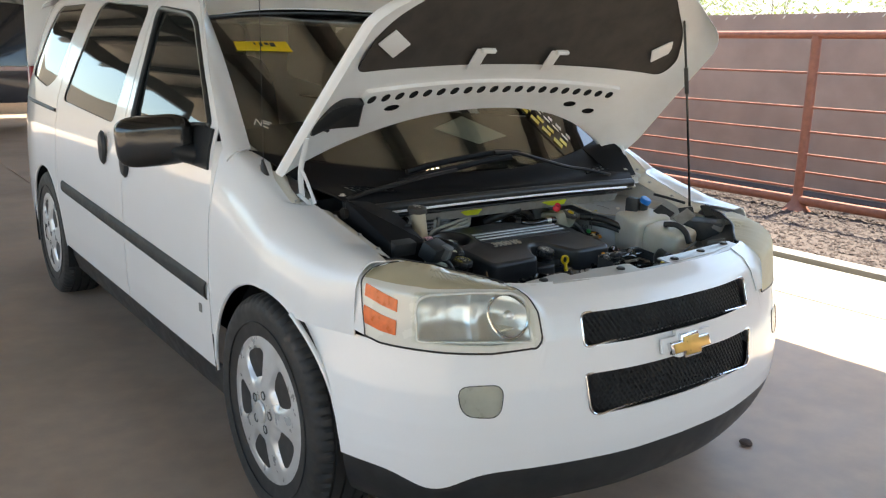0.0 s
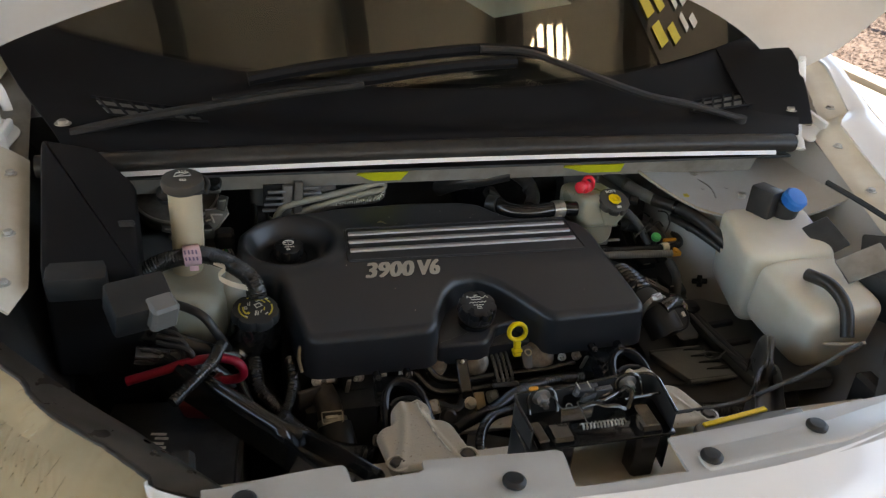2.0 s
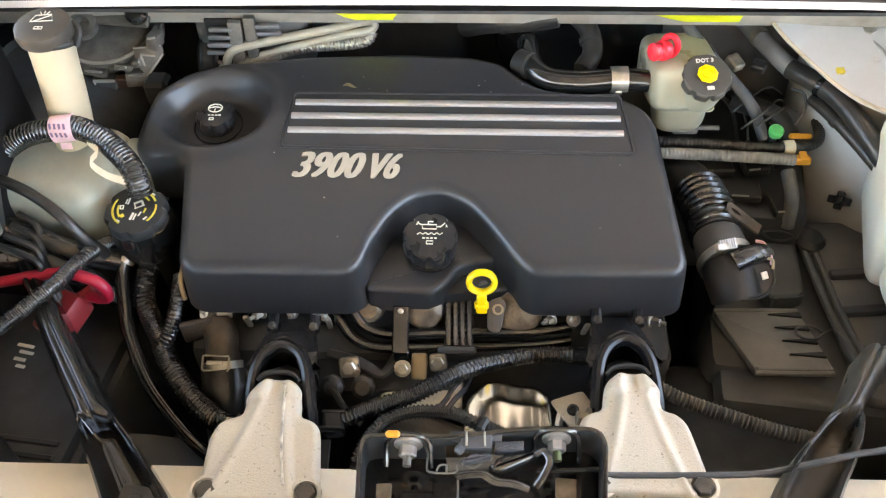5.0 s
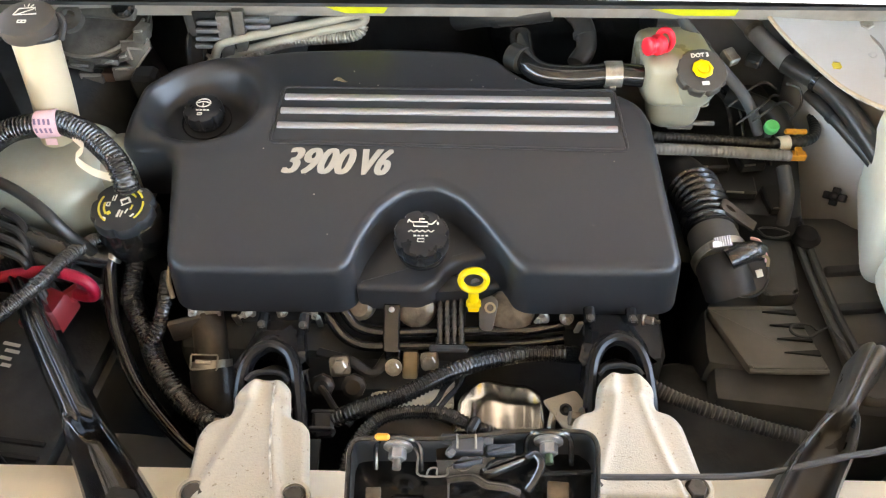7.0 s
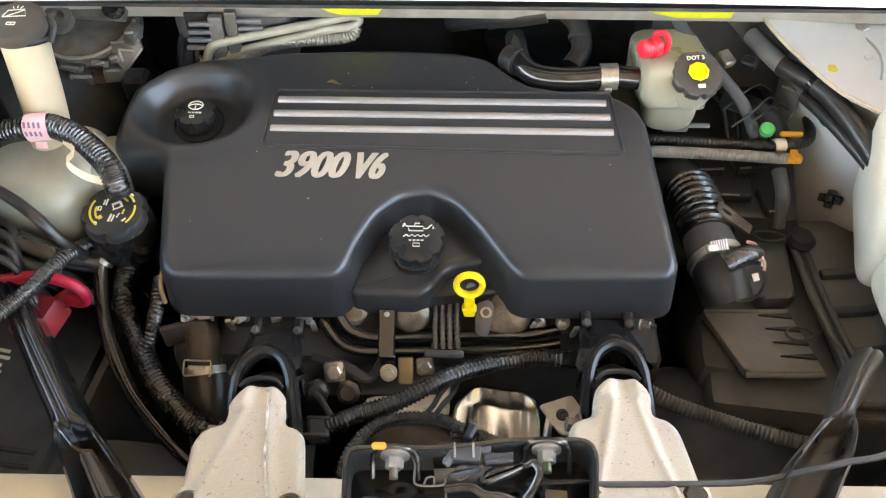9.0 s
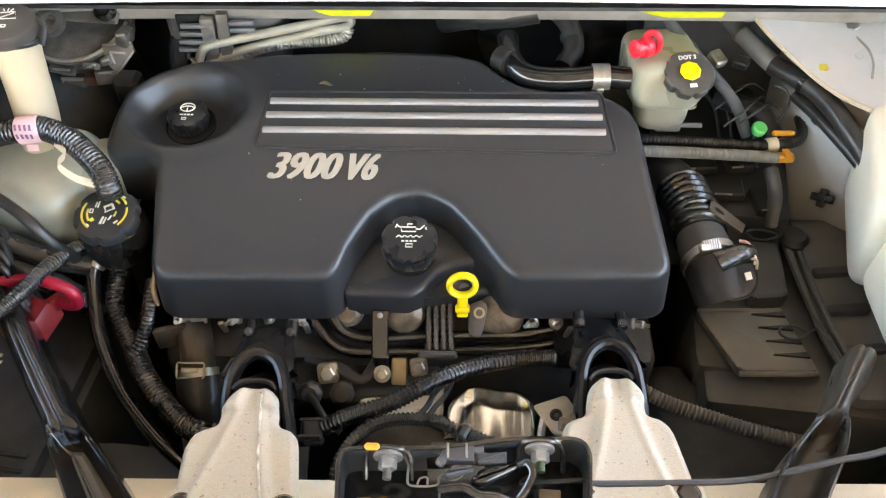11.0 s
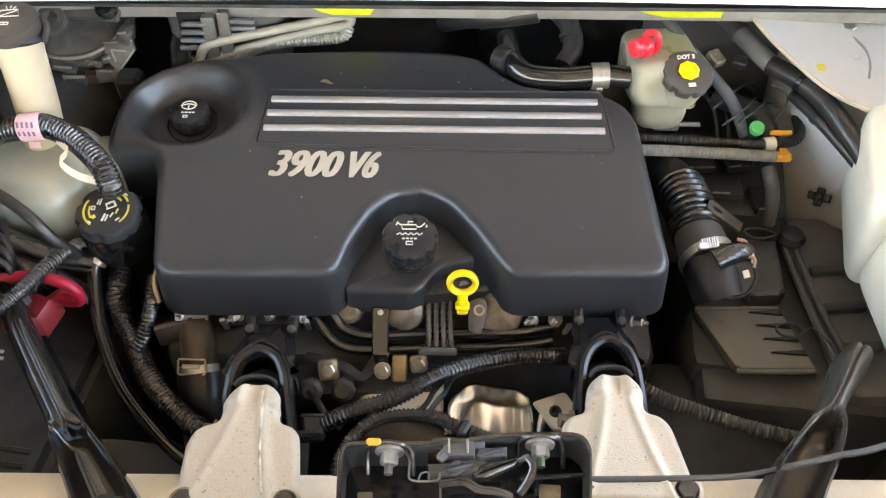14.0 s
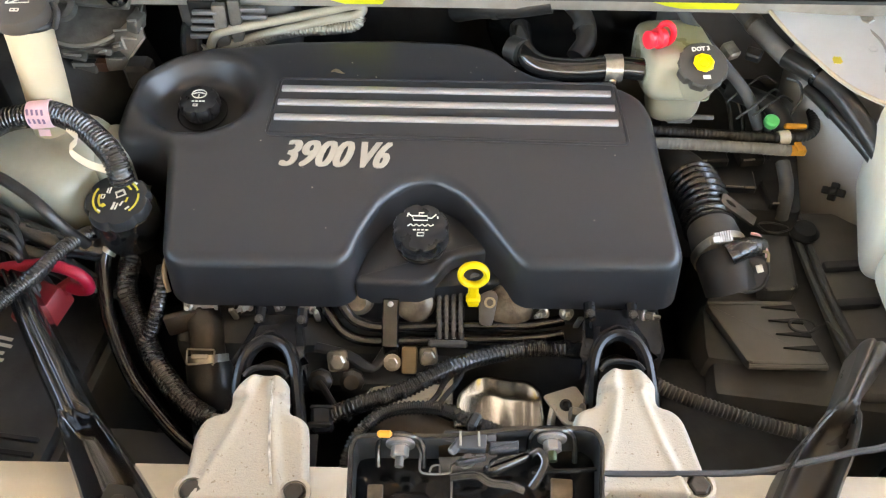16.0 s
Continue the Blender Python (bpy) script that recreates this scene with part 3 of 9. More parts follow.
slab("ceiling_west", -7.2, -5.04, 6.0, 16.2, RZ, RZ + 0.04, CEIL, "sheet-metal roof over the next parking bay", "ceiling")
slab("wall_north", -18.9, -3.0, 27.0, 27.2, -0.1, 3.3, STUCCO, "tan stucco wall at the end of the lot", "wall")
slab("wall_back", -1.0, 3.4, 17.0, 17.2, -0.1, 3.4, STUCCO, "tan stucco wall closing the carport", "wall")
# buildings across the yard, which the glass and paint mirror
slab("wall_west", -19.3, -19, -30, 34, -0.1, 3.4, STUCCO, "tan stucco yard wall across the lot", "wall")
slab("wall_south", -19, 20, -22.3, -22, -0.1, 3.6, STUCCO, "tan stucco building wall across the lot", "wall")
for k in range(3):
    tagged(part("window", join(box(1.6, 0.08, 1.5, 0.01, 1, pose(-6 + 5 * k, -21.97, 1.7))), GLASSB), "dark window in the far tan wall", "window", kind="structure")


def parked_suv():
    """A dark car standing far back in the shade."""
    t = thing("parked_car", "dark blue-black car parked in the shade behind", "car")
    navy = mat("navy_paint", (0.012, 0.014, 0.02), 0.2, coat=0.8, vary=0.1, scale=3)
    prof = [(-2.3, 0.35), (-2.35, 0.75), (-2.2, 1.0), (-1.2, 1.1), (-0.6, 1.62), (-0.2, 1.72), (1.7, 1.72), (2.1, 1.55), (2.3, 1.1), (2.35, 0.6), (2.3, 0.35)]
    bm = bmesh.new()
    rows = []
    for w, inset in ((-0.92, 0.06), (-0.9, 0.0), (0.9, 0.0), (0.92, 0.06)):
        rows.append([bm.verts.new((x * (1 - inset * 0.3), w * (0.82 if z > 1.3 else 1), z - inset * (z - 0.9))) for x, z in prof])
    for a, b in zip(rows, rows[1:]):
        for k in range(len(prof)):
            bm.faces.new((a[k], a[(k + 1) % len(prof)], b[(k + 1) % len(prof)], b[k]))
    bm.faces.new(rows[0])
    bm.faces.new(rows[-1][::-1])
    M = pose(0.2, 13.6, 0, 0, 0, 8) @ Matrix.Diagonal((1.15, 1.1, 1.42, 1))
    part("body", bm, navy, t, m=M)
    for s in (-1, 1):
        for x0, x1 in ((-0.45, 0.5), (0.58, 1.5)):
            part("window", box(x1 - x0, 0.02, 0.38, 0.008, 1, pose((x0 + x1) / 2, s * 0.83, 1.34, s * -12)), GLASSB, t, m=M)
        for x in (-1.4, 1.4):
            part("wheel", lathe([(0.2, -0.1), (0.33, -0.1), (0.35, -0.06), (0.35, 0.06), (0.33, 0.1), (0.2, 0.1), (0.18, 0.06)], 28), TYRE, t, m=M @ pose(x, s * 0.82, 0.35, 90))
        part("trim", box(4.3, 0.02, 0.05, 0.006, 1, pose(0, s * 0.925, 0.7)), CHROME, t, m=M)


parked_suv()

# ---- the minivan: body ----
van = thing("minivan", "white minivan parked under a carport with its hood open", "minivan")


def interp(table, t):
    """Even steps between rows (t, values)."""
    if t <= table[0][0]:
        return table[0][1:]
    for a, b in zip(table, table[1:]):
        if t <= b[0]:
            f = (t - a[0]) / (b[0] - a[0])
            return tuple(p + (q - p) * f for p, q in zip(a[1:], b[1:]))
    return table[-1][1:]


# plan of the nose at bumper height: arc length from the middle to (x, y)
NOSE = spline([(0, 0.135, 0), (0.20, 0.145, 0), (0.38, 0.18, 0), (0.56, 0.235, 0), (0.70, 0.305, 0), (0.80, 0.41, 0), (0.86, 0.54, 0), (0.896, 0.70, 0), (0.912, 0.84, 0)], 8)
ARC = [0.0]
for a, b in zip(NOSE, NOSE[1:]):
    ARC.append(ARC[-1] + (b - a).length)


def nose(s, z, back):
    """The point at arc length s, set back from the bumper's foremost line along its inward normal."""
    q = min(abs(s), ARC[-1] - 1e-6)
    k = max(i for i in range(len(ARC) - 1) if ARC[i] <= q)
    f = (q - ARC[k]) / (ARC[k + 1] - ARC[k])
    p, d = NOSE[k].lerp(NOSE[k + 1], f), (NOSE[k + 1] - NOSE[k]).normalized()
    n = Vector((-d.y, d.x, 0))
    p = p + n * back
    return Vector((math.copysign(max(p.x, 0), s) if abs(s) > 1e-9 else 0, p.y, z))


SETBACK = [(0.20, 0.07), (0.27, 0.03), (0.33, 0.008), (0.42, 0.0), (0.50, 0.002), (0.58, 0.012), (0.64, 0.025), (0.70, 0.036), (0.76, 0.055), (0.80, 0.08), (0.83, 0.125)]


def fascia_top(s):
    q = abs(s)
    return interp([(0.0, 0.828), (0.452, 0.828), (0.464, 0.79), (0.478, 0.71), (0.488, 0.684), (0.85, 0.687), (1.02, 0.694), (1.3, 0.698)], q)[0]


def fascia_foot(s):
    return 0.368 - 0.045 * math.exp(-((abs(s) - 0.77) / 0.09) ** 2)


def fascia_key(s, w):
    z0 = fascia_foot(s)
    return s, z0 + (fascia_top(s) - z0) * w


def fascia(s, w):
    z = fascia_key(s, w)[1]
    return nose(s, z, interp(SETBACK, z)[0])


def nose_arch(s, z):
    """Distance from the front wheel arch, for cutting the bumper's ends."""
    p = nose(s, z, 0)
    return (math.hypot(p.y - 0.95, z - 0.35) - 0.385, None)



GR_TOP = rounded([(-0.36, 0.672), (0.36, 0.672), (0.365, 0.757), (-0.365, 0.757)], 0.018)
GR_LOW = rounded([(-0.345, 0.492), (0.345, 0.492), (0.36, 0.602), (-0.36, 0.602)], [0.03, 0.03, 0.008, 0.008])
FOGS = [rounded([(s * 0.60, 0.515), (s * 0.70, 0.525), (s * 0.715, 0.60), (s * 0.59, 0.60)], 0.034) for s in (-1, 1)]
S_END = ARC[-1] - 0.002
holes = [poly_sdf(GR_TOP), poly_sdf(GR_LOW), nose_arch] + [poly_sdf(f) for f in FOGS]
part("front_bumper", sheet(fascia, lin(-S_END, S_END, 170), lin(0, 1, 56), holes, 0.004, fascia_key), WHITE, van, "white painted front bumper with two grille openings")
part("lower_lip", sheet(lambda s, w: nose(s, 0.235 + (fascia_foot(s) + 0.004 - 0.235) * w, 0.012 + 0.05 * (1 - w) ** 2), lin(-S_END, S_END, 110), lin(0, 1, 10), [nose_arch], 0.006, lambda s, w: (s, 0.235 + (fascia_foot(s) + 0.004 - 0.235) * w)), BLACK, van, "black plastic lower lip")


def grille(z0, z1, name):
    """Black backing with a woven diagonal mesh and a thin chrome surround."""
    back = part(name, sheet(lambda s, z: nose(s, z, interp(SETBACK, z)[0] + 0.035), lin(-0.38, 0.38, 40), lin(z0 - 0.015, z1 + 0.015, 6), (), 0.004), BLACK, van)
    wires = []
    d = z1 - z0
    for sgn in (1, -1):
        for k in range(-6, 52):
            s0 = -0.42 + k * 0.0165
            pts = []
            for t in lin(0, 1, 5):
                s, z = s0 + sgn * d * 0.75 * t, z0 + d * t
                if abs(s) < 0.362:
                    pts.append(nose(s, z, interp(SETBACK, z)[0] + 0.018 + 0.002 * sgn))
            if len(pts) > 1:
                wires.append(tube(pts, 0.0024, 5, 1, raw=True))
    part("mesh", join(*wires), BLACK, back)


grille(0.672, 0.757, "upper_grille")
grille(0.492, 0.602, "lower_grille")
for name, poly in (("upper_chrome_trim", GR_TOP), ("lower_chrome_trim", GR_LOW)):
    ring = [nose(s, z, interp(SETBACK, z)[0] - 0.001) for s, z in poly + poly[:1]]
    part(name, tube(ring, 0.0032, 8, raw=True, cap=False), CHROME, van, "thin chrome surround")
# bar across the middle that carries the badge
part("badge_plinth", sheet(lambda s, z: nose(s, z, interp(SETBACK, z)[0] - 0.006), lin(-0.11, 0.11, 30), lin(0.600, 0.678, 16),
                           [lambda x, y, n=poly_sdf(rounded([(-0.05, 0.601), (0.05, 0.601), (0.05, 0.618), (0.105, 0.618), (0.105, 0.66), (0.05, 0.66), (0.05, 0.677), (-0.05, 0.677), (-0.05, 0.66), (-0.105, 0.66), (-0.105, 0.618), (-0.05, 0.618)], 0.004)): (-n(x, y)[0], n(x, y)[1])], 0.01), WHITE, van)
cross = [(-0.085, -0.018), (-0.030, -0.018), (-0.030, -0.036), (0.048, -0.036), (0.048, -0.018), (0.095, -0.018), (0.085, 0.018), (0.034, 0.018), (0.034, 0.036), (-0.044, 0.036), (-0.044, 0.018), (-0.095, 0.018)]
BM = Matrix.Translation((0, 0.150, 0.632)) @ pose(0, 0, 0, 82, 0, 0) @ Matrix.Diagonal((0.93, 0.95, 1, 1))
badge = part("badge", prism(cross, 0.0, 0.018, 0.004), CHROME, van, "chrome-edged gold cross badge", m=BM)
part("inlay", prism([(x * 0.88, y * 0.78) for x, y in cross], 0.018, 0.021, 0.001), GOLD, badge, m=BM)


# fenders, doors, quarters: cross sections by station
def side(y, z):
    """Half-width of the cabin side."""
    w = interp([(0.22, 0.875), (0.30, 0.90), (0.45, 0.912), (0.62, 0.916), (0.80, 0.912), (0.95, 0.903), (1.08, 0.886), (1.14, 0.872), (1.30, 0.822), (1.45, 0.772), (1.56, 0.728), (1.63, 0.685), (1.68, 0.62), (1.72, 0.50)], z)[0]
    taper = 0.10 * max(0, (y - 4.0) / 0.75) ** 2 + 0.025 * max(0, (1.6 - y) / 0.4) * max(0, z - 1.05)
    return w - taper


FEND = [
    (0.46, [(0.775, 0.60), (0.785, 0.66), (0.80, 0.72), (0.805, 0.79), (0.80, 0.84), (0.785, 0.868), (0.76, 0.875)]),
    (0.70, [(0.868, 0.30), (0.88, 0.50), (0.888, 0.68), (0.88, 0.79), (0.85, 0.862), (0.79, 0.897), (0.70, 0.885)]),
    (0.95, [(0.90, 0.30), (0.912, 0.50), (0.915, 0.70), (0.907, 0.82), (0.875, 0.905), (0.815, 0.955), (0.725, 0.955)]),
    (1.00, [(0.90, 0.30), (0.912, 0.50), (0.915, 0.70), (0.907, 0.826), (0.877, 0.917), (0.826, 0.966), (0.782, 0.960)]),
    (1.10, [(0.90, 0.30), (0.913, 0.50), (0.916, 0.70), (0.908, 0.838), (0.881, 0.943), (0.836, 1.006), (0.788, 1.018)]),
    (1.20, [(0.90, 0.30), (0.913, 0.50), (0.916, 0.70), (0.908, 0.85), (0.885, 0.965), (0.835, 1.045), (0.755, 1.055)]),
    (1.42, [(0.90, 0.30), (0.913, 0.50), (0.916, 0.70), (0.908, 0.88), (0.887, 1.02), (0.862, 1.13), (0.80, 1.15)]),
]


def fender(y, w):
    for a, b in zip(FEND, FEND[1:]):
        if y <= b[0] + 1e-9:
            f = (y - a[0]) / (b[0] - a[0])
            sec = [Vector((*p, 0)).lerp(Vector((*q, 0)), f) for p, q in zip(a[1], b[1])]
            break
    k = w * 6
    pts = [2 * sec[0] - sec[1], *sec, 2 * sec[-1] - sec[-2]]
    i = min(5, int(k))
    t = k - i
    A, B, C, D = pts[i:i + 4]
    p = 0.5 * (2 * B + (C - A) * t + (2 * A - 5 * B + 4 * C - D) * t * t + (3 * B - A - 3 * C + D) * t ** 3)
    return Vector((-p.x, y, p.y))


def screen(u, t):
    """Curved windscreen; t from the cowl to the header."""
    half = 0.80 + (0.662 - 0.80) * t
    y0, y1 = 1.02 + 0.235 * u * u, 2.03 - 0.10 * u * u
    z0, z1 = 1.005 + 0.085 * u * u, 1.545 - 0.04 * u * u
    return Vector((u * half, y0 + (y1 - y0) * t, z0 + (z1 - z0) * t + 0.022 * math.sin(math.pi * t)))


def keep_inside(poly):
    """A cut that leaves only what lies within a little more than the outline."""
    n = poly_sdf(poly)
    return lambda x, y: (0.012 - n(x, y)[0], None)


FW = rounded([(1.40, 1.155), (1.76, 1.475), (1.86, 1.515), (2.235, 1.545), (2.20, 1.095)], [0.02, 0.05, 0.05, 0.04, 0.04])
ARCH_F, ARCH_R = disc_sdf(0.95, 0.35, 0.385), disc_sdf(3.82, 0.35, 0.385)
NY_LINE = 1.33
for sgn, nm in ((1, "passenger side"), (-1, "driver side")):
    def put(name, bm, material, label="", parent=van):
        return part(name, bm if sgn == 1 else flip_x(bm), material, parent, label)

    put("fender", sheet(lambda y, w: fender(y, w), lin(0.548, NY_LINE, 60), lin(0, 1, 60), [ARCH_F, poly_sdf([(0.3, 0.2), (0.83, 0.2), (0.83, 0.690), (0.3, 0.691)])], 0.004, lambda y, w: (y, fender(y, w).z)), WHITE, "white painted front fender")
    put("fender_return", sheet(lambda w, k: fender(NY_LINE, w).lerp(Vector((-side(NY_LINE + 0.006, fender(NY_LINE, w).z) + 0.003, NY_LINE + 0.006, fender(NY_LINE, w).z)), k), lin(0.15, 1, 30), lin(0, 1, 3), (), 0.003), WHITE)
    put("door_gap", tube([fender(NY_LINE, w) + Vector((-0.0004, 0.004, 0)) for w in lin(0.04, 0.86, 40)], 0.0022, 6, raw=True), WELL)
    put("front_door", sheet(lambda y, z: (-side(y, z), y, z), lin(NY_LINE + 0.0045, 2.30, 60), lin(0.36, 1.60, 70),
                            [poly_sdf(FW), poly_sdf([(1.2, 1.155), (1.335, 1.155), (1.815, 1.555), (1.95, 1.585), (2.4, 1.60), (2.4, 1.8), (1.2, 1.8)])], 0.004), WHITE, "white front door")
    put("front_door_window", sheet(lambda y, z: (-side(y, z) + 0.008, y, z), lin(1.38, 2.25, 44), lin(1.08, 1.56, 28), [keep_inside(FW)], 0.003), GLASSB, "dark tinted side window")
    put("window_seal", tube([(-side(y, z) - 0.001, y, z) for y, z in FW + FW[:1]], 0.011, 8, raw=True), RUBBER)
    SW = rounded([(2.46, 1.075), (2.38, 1.56), (3.16, 1.60), (3.40, 1.115)], 0.05)
    put("sliding_door", sheet(lambda y, z: (-side(y, z), y, z), lin(2.308, 3.50, 60), lin(0.36, 1.66, 70), [poly_sdf(SW), ARCH_R], 0.004), WHITE, "white sliding side door")
    put("sliding_door_window", sheet(lambda y, z: (-side(y, z) + 0.007, y, z), lin(2.34, 3.44, 44), lin(1.05, 1.63, 28), [keep_inside(SW)], 0.003), GLASSB, "dark tinted side window")
    RW = rounded([(3.80, 1.16), (3.62, 1.22), (3.44, 1.61), (4.05, 1.60), (4.32, 1.22)], 0.06)
    put("rear_quarter", sheet(lambda y, z: (-side(y, z), y, z), lin(3.508, 4.70, 60), lin(0.36, 1.66, 70), [poly_sdf(RW), ARCH_R], 0.004), WHITE, "white rear quarter panel")
    put("rear_quarter_window", sheet(lambda y, z: (-side(y, z) + 0.007, y, z), lin(3.40, 4.36, 40), lin(1.13, 1.63, 28), [keep_inside(RW)], 0.003), GLASSB, "dark tinted rear side window")
    put("roof_rail_panel", sheet(lambda y, z: (-side(y, z) - 0.001, y, z), lin(2.28, 4.70, 30), lin(1.60, 1.70, 6), (), 0.004), WHITE)
    put("rocker_panel", sheet(lambda y, z: (-side(y, z) + 0.02 + 0.05 * (0.36 - z), y, z), lin(1.30, 3.46, 20), lin(0.22, 0.365, 5), (), 0.004), BLACK, "black lower sill")
    put("side_moulding", sheet(lambda y, w: (-side(y, 0.60 + 0.028 * (y - 1.36)) - 0.010 * (1 - (2 * w - 1) ** 4), y, 0.588 + 0.030 * (y - 1.36) + 0.062 * w), lin(1.365, 3.38, 30), lin(0, 1, 8), (), 0.003), DARK, "dark grey rubbing strip")
    put("slide_rail", tube([(-side(y, 1.07) - 0.002, y, 1.055 + 0.03 * (y - 3.5)) for y in lin(3.52, 4.25, 6)], 0.010, 6, raw=True), BLACK)
    put("marker", box(0.006, 0.025, 0.032, 0.003, 1, pose(-0.915, 1.43, 0.545)), GREYPL)
    for y, z in ((2.245, 0.95), (2.565, 0.965)):
        hnd = put("door_handle", lathe([(0.010, 0), (0.040, 0.002), (0.044, 0.010), (0.036, 0.020), (0.015, 0.024)], 24), BLACK, "black pull handle")
        me = hnd.data
        for v in me.vertices:
            x, yy, zz = v.co
            if sgn == 1:
                v.co = (-side(y, z) - zz * 1.0, y + x, z + yy * 1.7)
            else:
                v.co = (side(y, z) + zz * 1.0, y + x, z + yy * 1.7)
        me.update()
    put("wheel_arch_liner", sheet(lambda a, x: (x, 0.95 + 0.40 * math.cos(a), 0.35 + 0.40 * math.sin(a)), lin(-0.02, math.pi - 0.05, 24), lin(-0.838, -0.62, 4), (), 0.004), WELL)
    put("rear_arch_liner", sheet(lambda a, x: (x, 3.82 + 0.40 * math.cos(a), 0.35 + 0.40 * math.sin(a)), lin(-0.3, math.pi + 0.3, 24), lin(-0.905, -0.62, 4), (), 0.004), WELL)
    for nm2, yc in (("arch_lip", 0.95), ("rear_arch_lip", 3.82)):
        pts = []
        for a in lin(0.0, math.pi - (1.10 if yc < 2 else 0.0), 44):
            y, z = yc + 0.386 * math.cos(a), 0.35 + 0.386 * math.sin(a)
            x = side(y, z)
            if y < 1.325:
                x = -fender(y, min(range(61), key=lambda k: abs(fender(y, k / 60).z - z)) / 60).x
            pts.append((-x + 0.006, y, z))
        put(nm2, tube(pts, 0.007, 8, raw=True), WHITE)
    plan = [(q.y, q.x) for q in NOSE if q.y > 0.3]
    lip = [(0.95 + 0.386 * math.cos(a), 0.35 + 0.386 * math.sin(a)) for a in lin(math.pi - 1.12, math.pi - 0.10, 24)]
    put("bumper_arch_lip", tube([(-interp(plan, y)[0] + 0.010, y, z) for y, z in lip], 0.007, 8, raw=True), WHITE)
    # windscreen pillar
    def pil(t, w):
        za = 1.06 + 0.50 * t
        ya = 1.335 + (za - 1.155) * 1.20
        A = Vector((-side(ya, za) + 0.002, ya, za))
        B = screen(-1.0, max(0.0, t)) + Vector((0, 0.0, 0.0)) if t >= 0 else screen(-1, 0) + Vector((0, 0.6, -0.4)) * t
        return A.lerp(B, w) + Vector((-0.5, -0.6, 0.6)) * 0.018 * math.sin(math.pi * w)

    put("pillar", sheet(pil, lin(0.0, 1.06, 26), lin(0, 1, 9), (), 0.008), WHITE, "white windscreen pillar")
    # rear lamp
    put("tail_lamp", box(0.04, 0.10, 0.40, 0.015, 2, pose(-0.775, 4.66, 1.05)), REDCOV, "red tail lamp")
    # mirror
    put("door_mirror", blob(0.122, 0.058, 0.082, pose(-1.000, 1.555, 1.098, 0, -4, -12), 0.5), GLOSS, "glossy black door mirror")
    put("mirror_arm", tube([(-0.85, 1.49, 1.045), (-0.89, 1.505, 1.055), (-0.95, 1.53, 1.07)], 0.045, 16, flat=0.8), BLACK)
    put("mirror_sail", sheet(lambda y, z: (-side(y, z) - 0.008, y, z), lin(1.36, 1.60, 8), lin(1.02, 1.15, 6), (), 0.012), BLACK)

# roof, windscreen, rear


def roof(u, y):
    rise = interp([(2.0, 1.545), (2.15, 1.60), (2.4, 1.665), (2.9, 1.715), (3.8, 1.725), (4.5, 1.69), (4.72, 1.64)], y)[0]
    q = abs(u)
    half = 0.70
    return Vector((u * half, y, rise - 0.055 * q ** 4 + 0.02 * (1 - q * q)))


part("roof", sheet(roof, lin(-1, 1, 30), lin(2.0, 4.72, 40), (), 0.006), WHITE, van, "white roof panel")


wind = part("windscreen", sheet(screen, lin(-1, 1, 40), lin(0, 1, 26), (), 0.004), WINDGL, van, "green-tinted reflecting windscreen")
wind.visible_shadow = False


# cabin behind the glass: deep sloping dashboard, headliner, floor and two front seats
def dash(u, w):
    y = 1.06 + 0.23 * u * u * (1 - w) + (0.60 - 0.05 * u * u) * w
    return Vector((u * 0.76, y, 0.975 + 0.37 * (y - 1.05) - 0.05 * u * u - 0.16 * max(0, w - 0.85) / 0.15))


part("dashboard", sheet(dash, lin(-1, 1, 40), lin(0, 1, 30), (), 0.01), DASH, van, "black sloping dashboard top")
part("headliner", sheet(lambda x, y: (x, y, 1.50 + 0.17 * min(1, (y - 2.04) / 0.5)), lin(-0.64, 0.64, 4), lin(2.04, 4.6, 8), (), 0.01), CLOTH, van)
part("cabin_floor", box(1.55, 3.4, 0.03, m=pose(0, 2.95, 0.42)), CLOTH, van)
for sx in (-0.38, 0.38):
    seat = part("front_seat", join(blob(0.25, 0.26, 0.09, pose(sx, 2.20, 0.72, 8)), blob(0.24, 0.075, 0.34, pose(sx, 2.46, 1.03, -14))), CLOTH, van, "dark cloth front seat")
    part("headrest", blob(0.13, 0.05, 0.085, pose(sx, 2.56, 1.42, -10)), CLOTH, seat)
part("steering_wheel", join(tube([(0.38 + 0.185 * math.cos(a), 1.80 + 0.08 * math.sin(a), 1.02 + 0.165 * math.sin(a)) for a in lin(0, 2 * math.pi, 33)], 0.014, 8, raw=True, cap=False), blob(0.09, 0.03, 0.06, pose(0.38, 1.80, 1.02, 25))), DASH, van, "black steering wheel")
paper = prism([(0.020, 1.410), (0.218, 1.495), (0.312, 1.322), (0.130, 1.268)], 0, 0.0012)
for v in paper.verts:
    v.co.z += 0.979 + 0.37 * (v.co.y - 1.05) + 0.004 * math.sin(9 * v.co.x)
tagged(part("paper_sheet", paper, PAPER), "white paper sheet lying on the dashboard", "paper")
part("screen_edge", tube([screen(-1, t) + Vector((-0.004, 0, 0.004)) for t in lin(0, 1, 14)] + [screen(u, 1) + Vector((0, 0, 0.004)) for u in lin(-0.95, 1, 14)] + [screen(1, t) + Vector((0.004, 0, 0.004)) for t in lin(0.95, 0, 14)], 0.006, 8, raw=True), RUBBER, wind)
part("rear_panel", sheet(lambda x, z: (x, 4.72 - 0.10 * max(0, z - 1.0) - 0.05 * (x / 0.8) ** 4, z), lin(-0.80, 0.80, 20), lin(0.30, 1.66, 20), (), 0.006), WHITE, van)
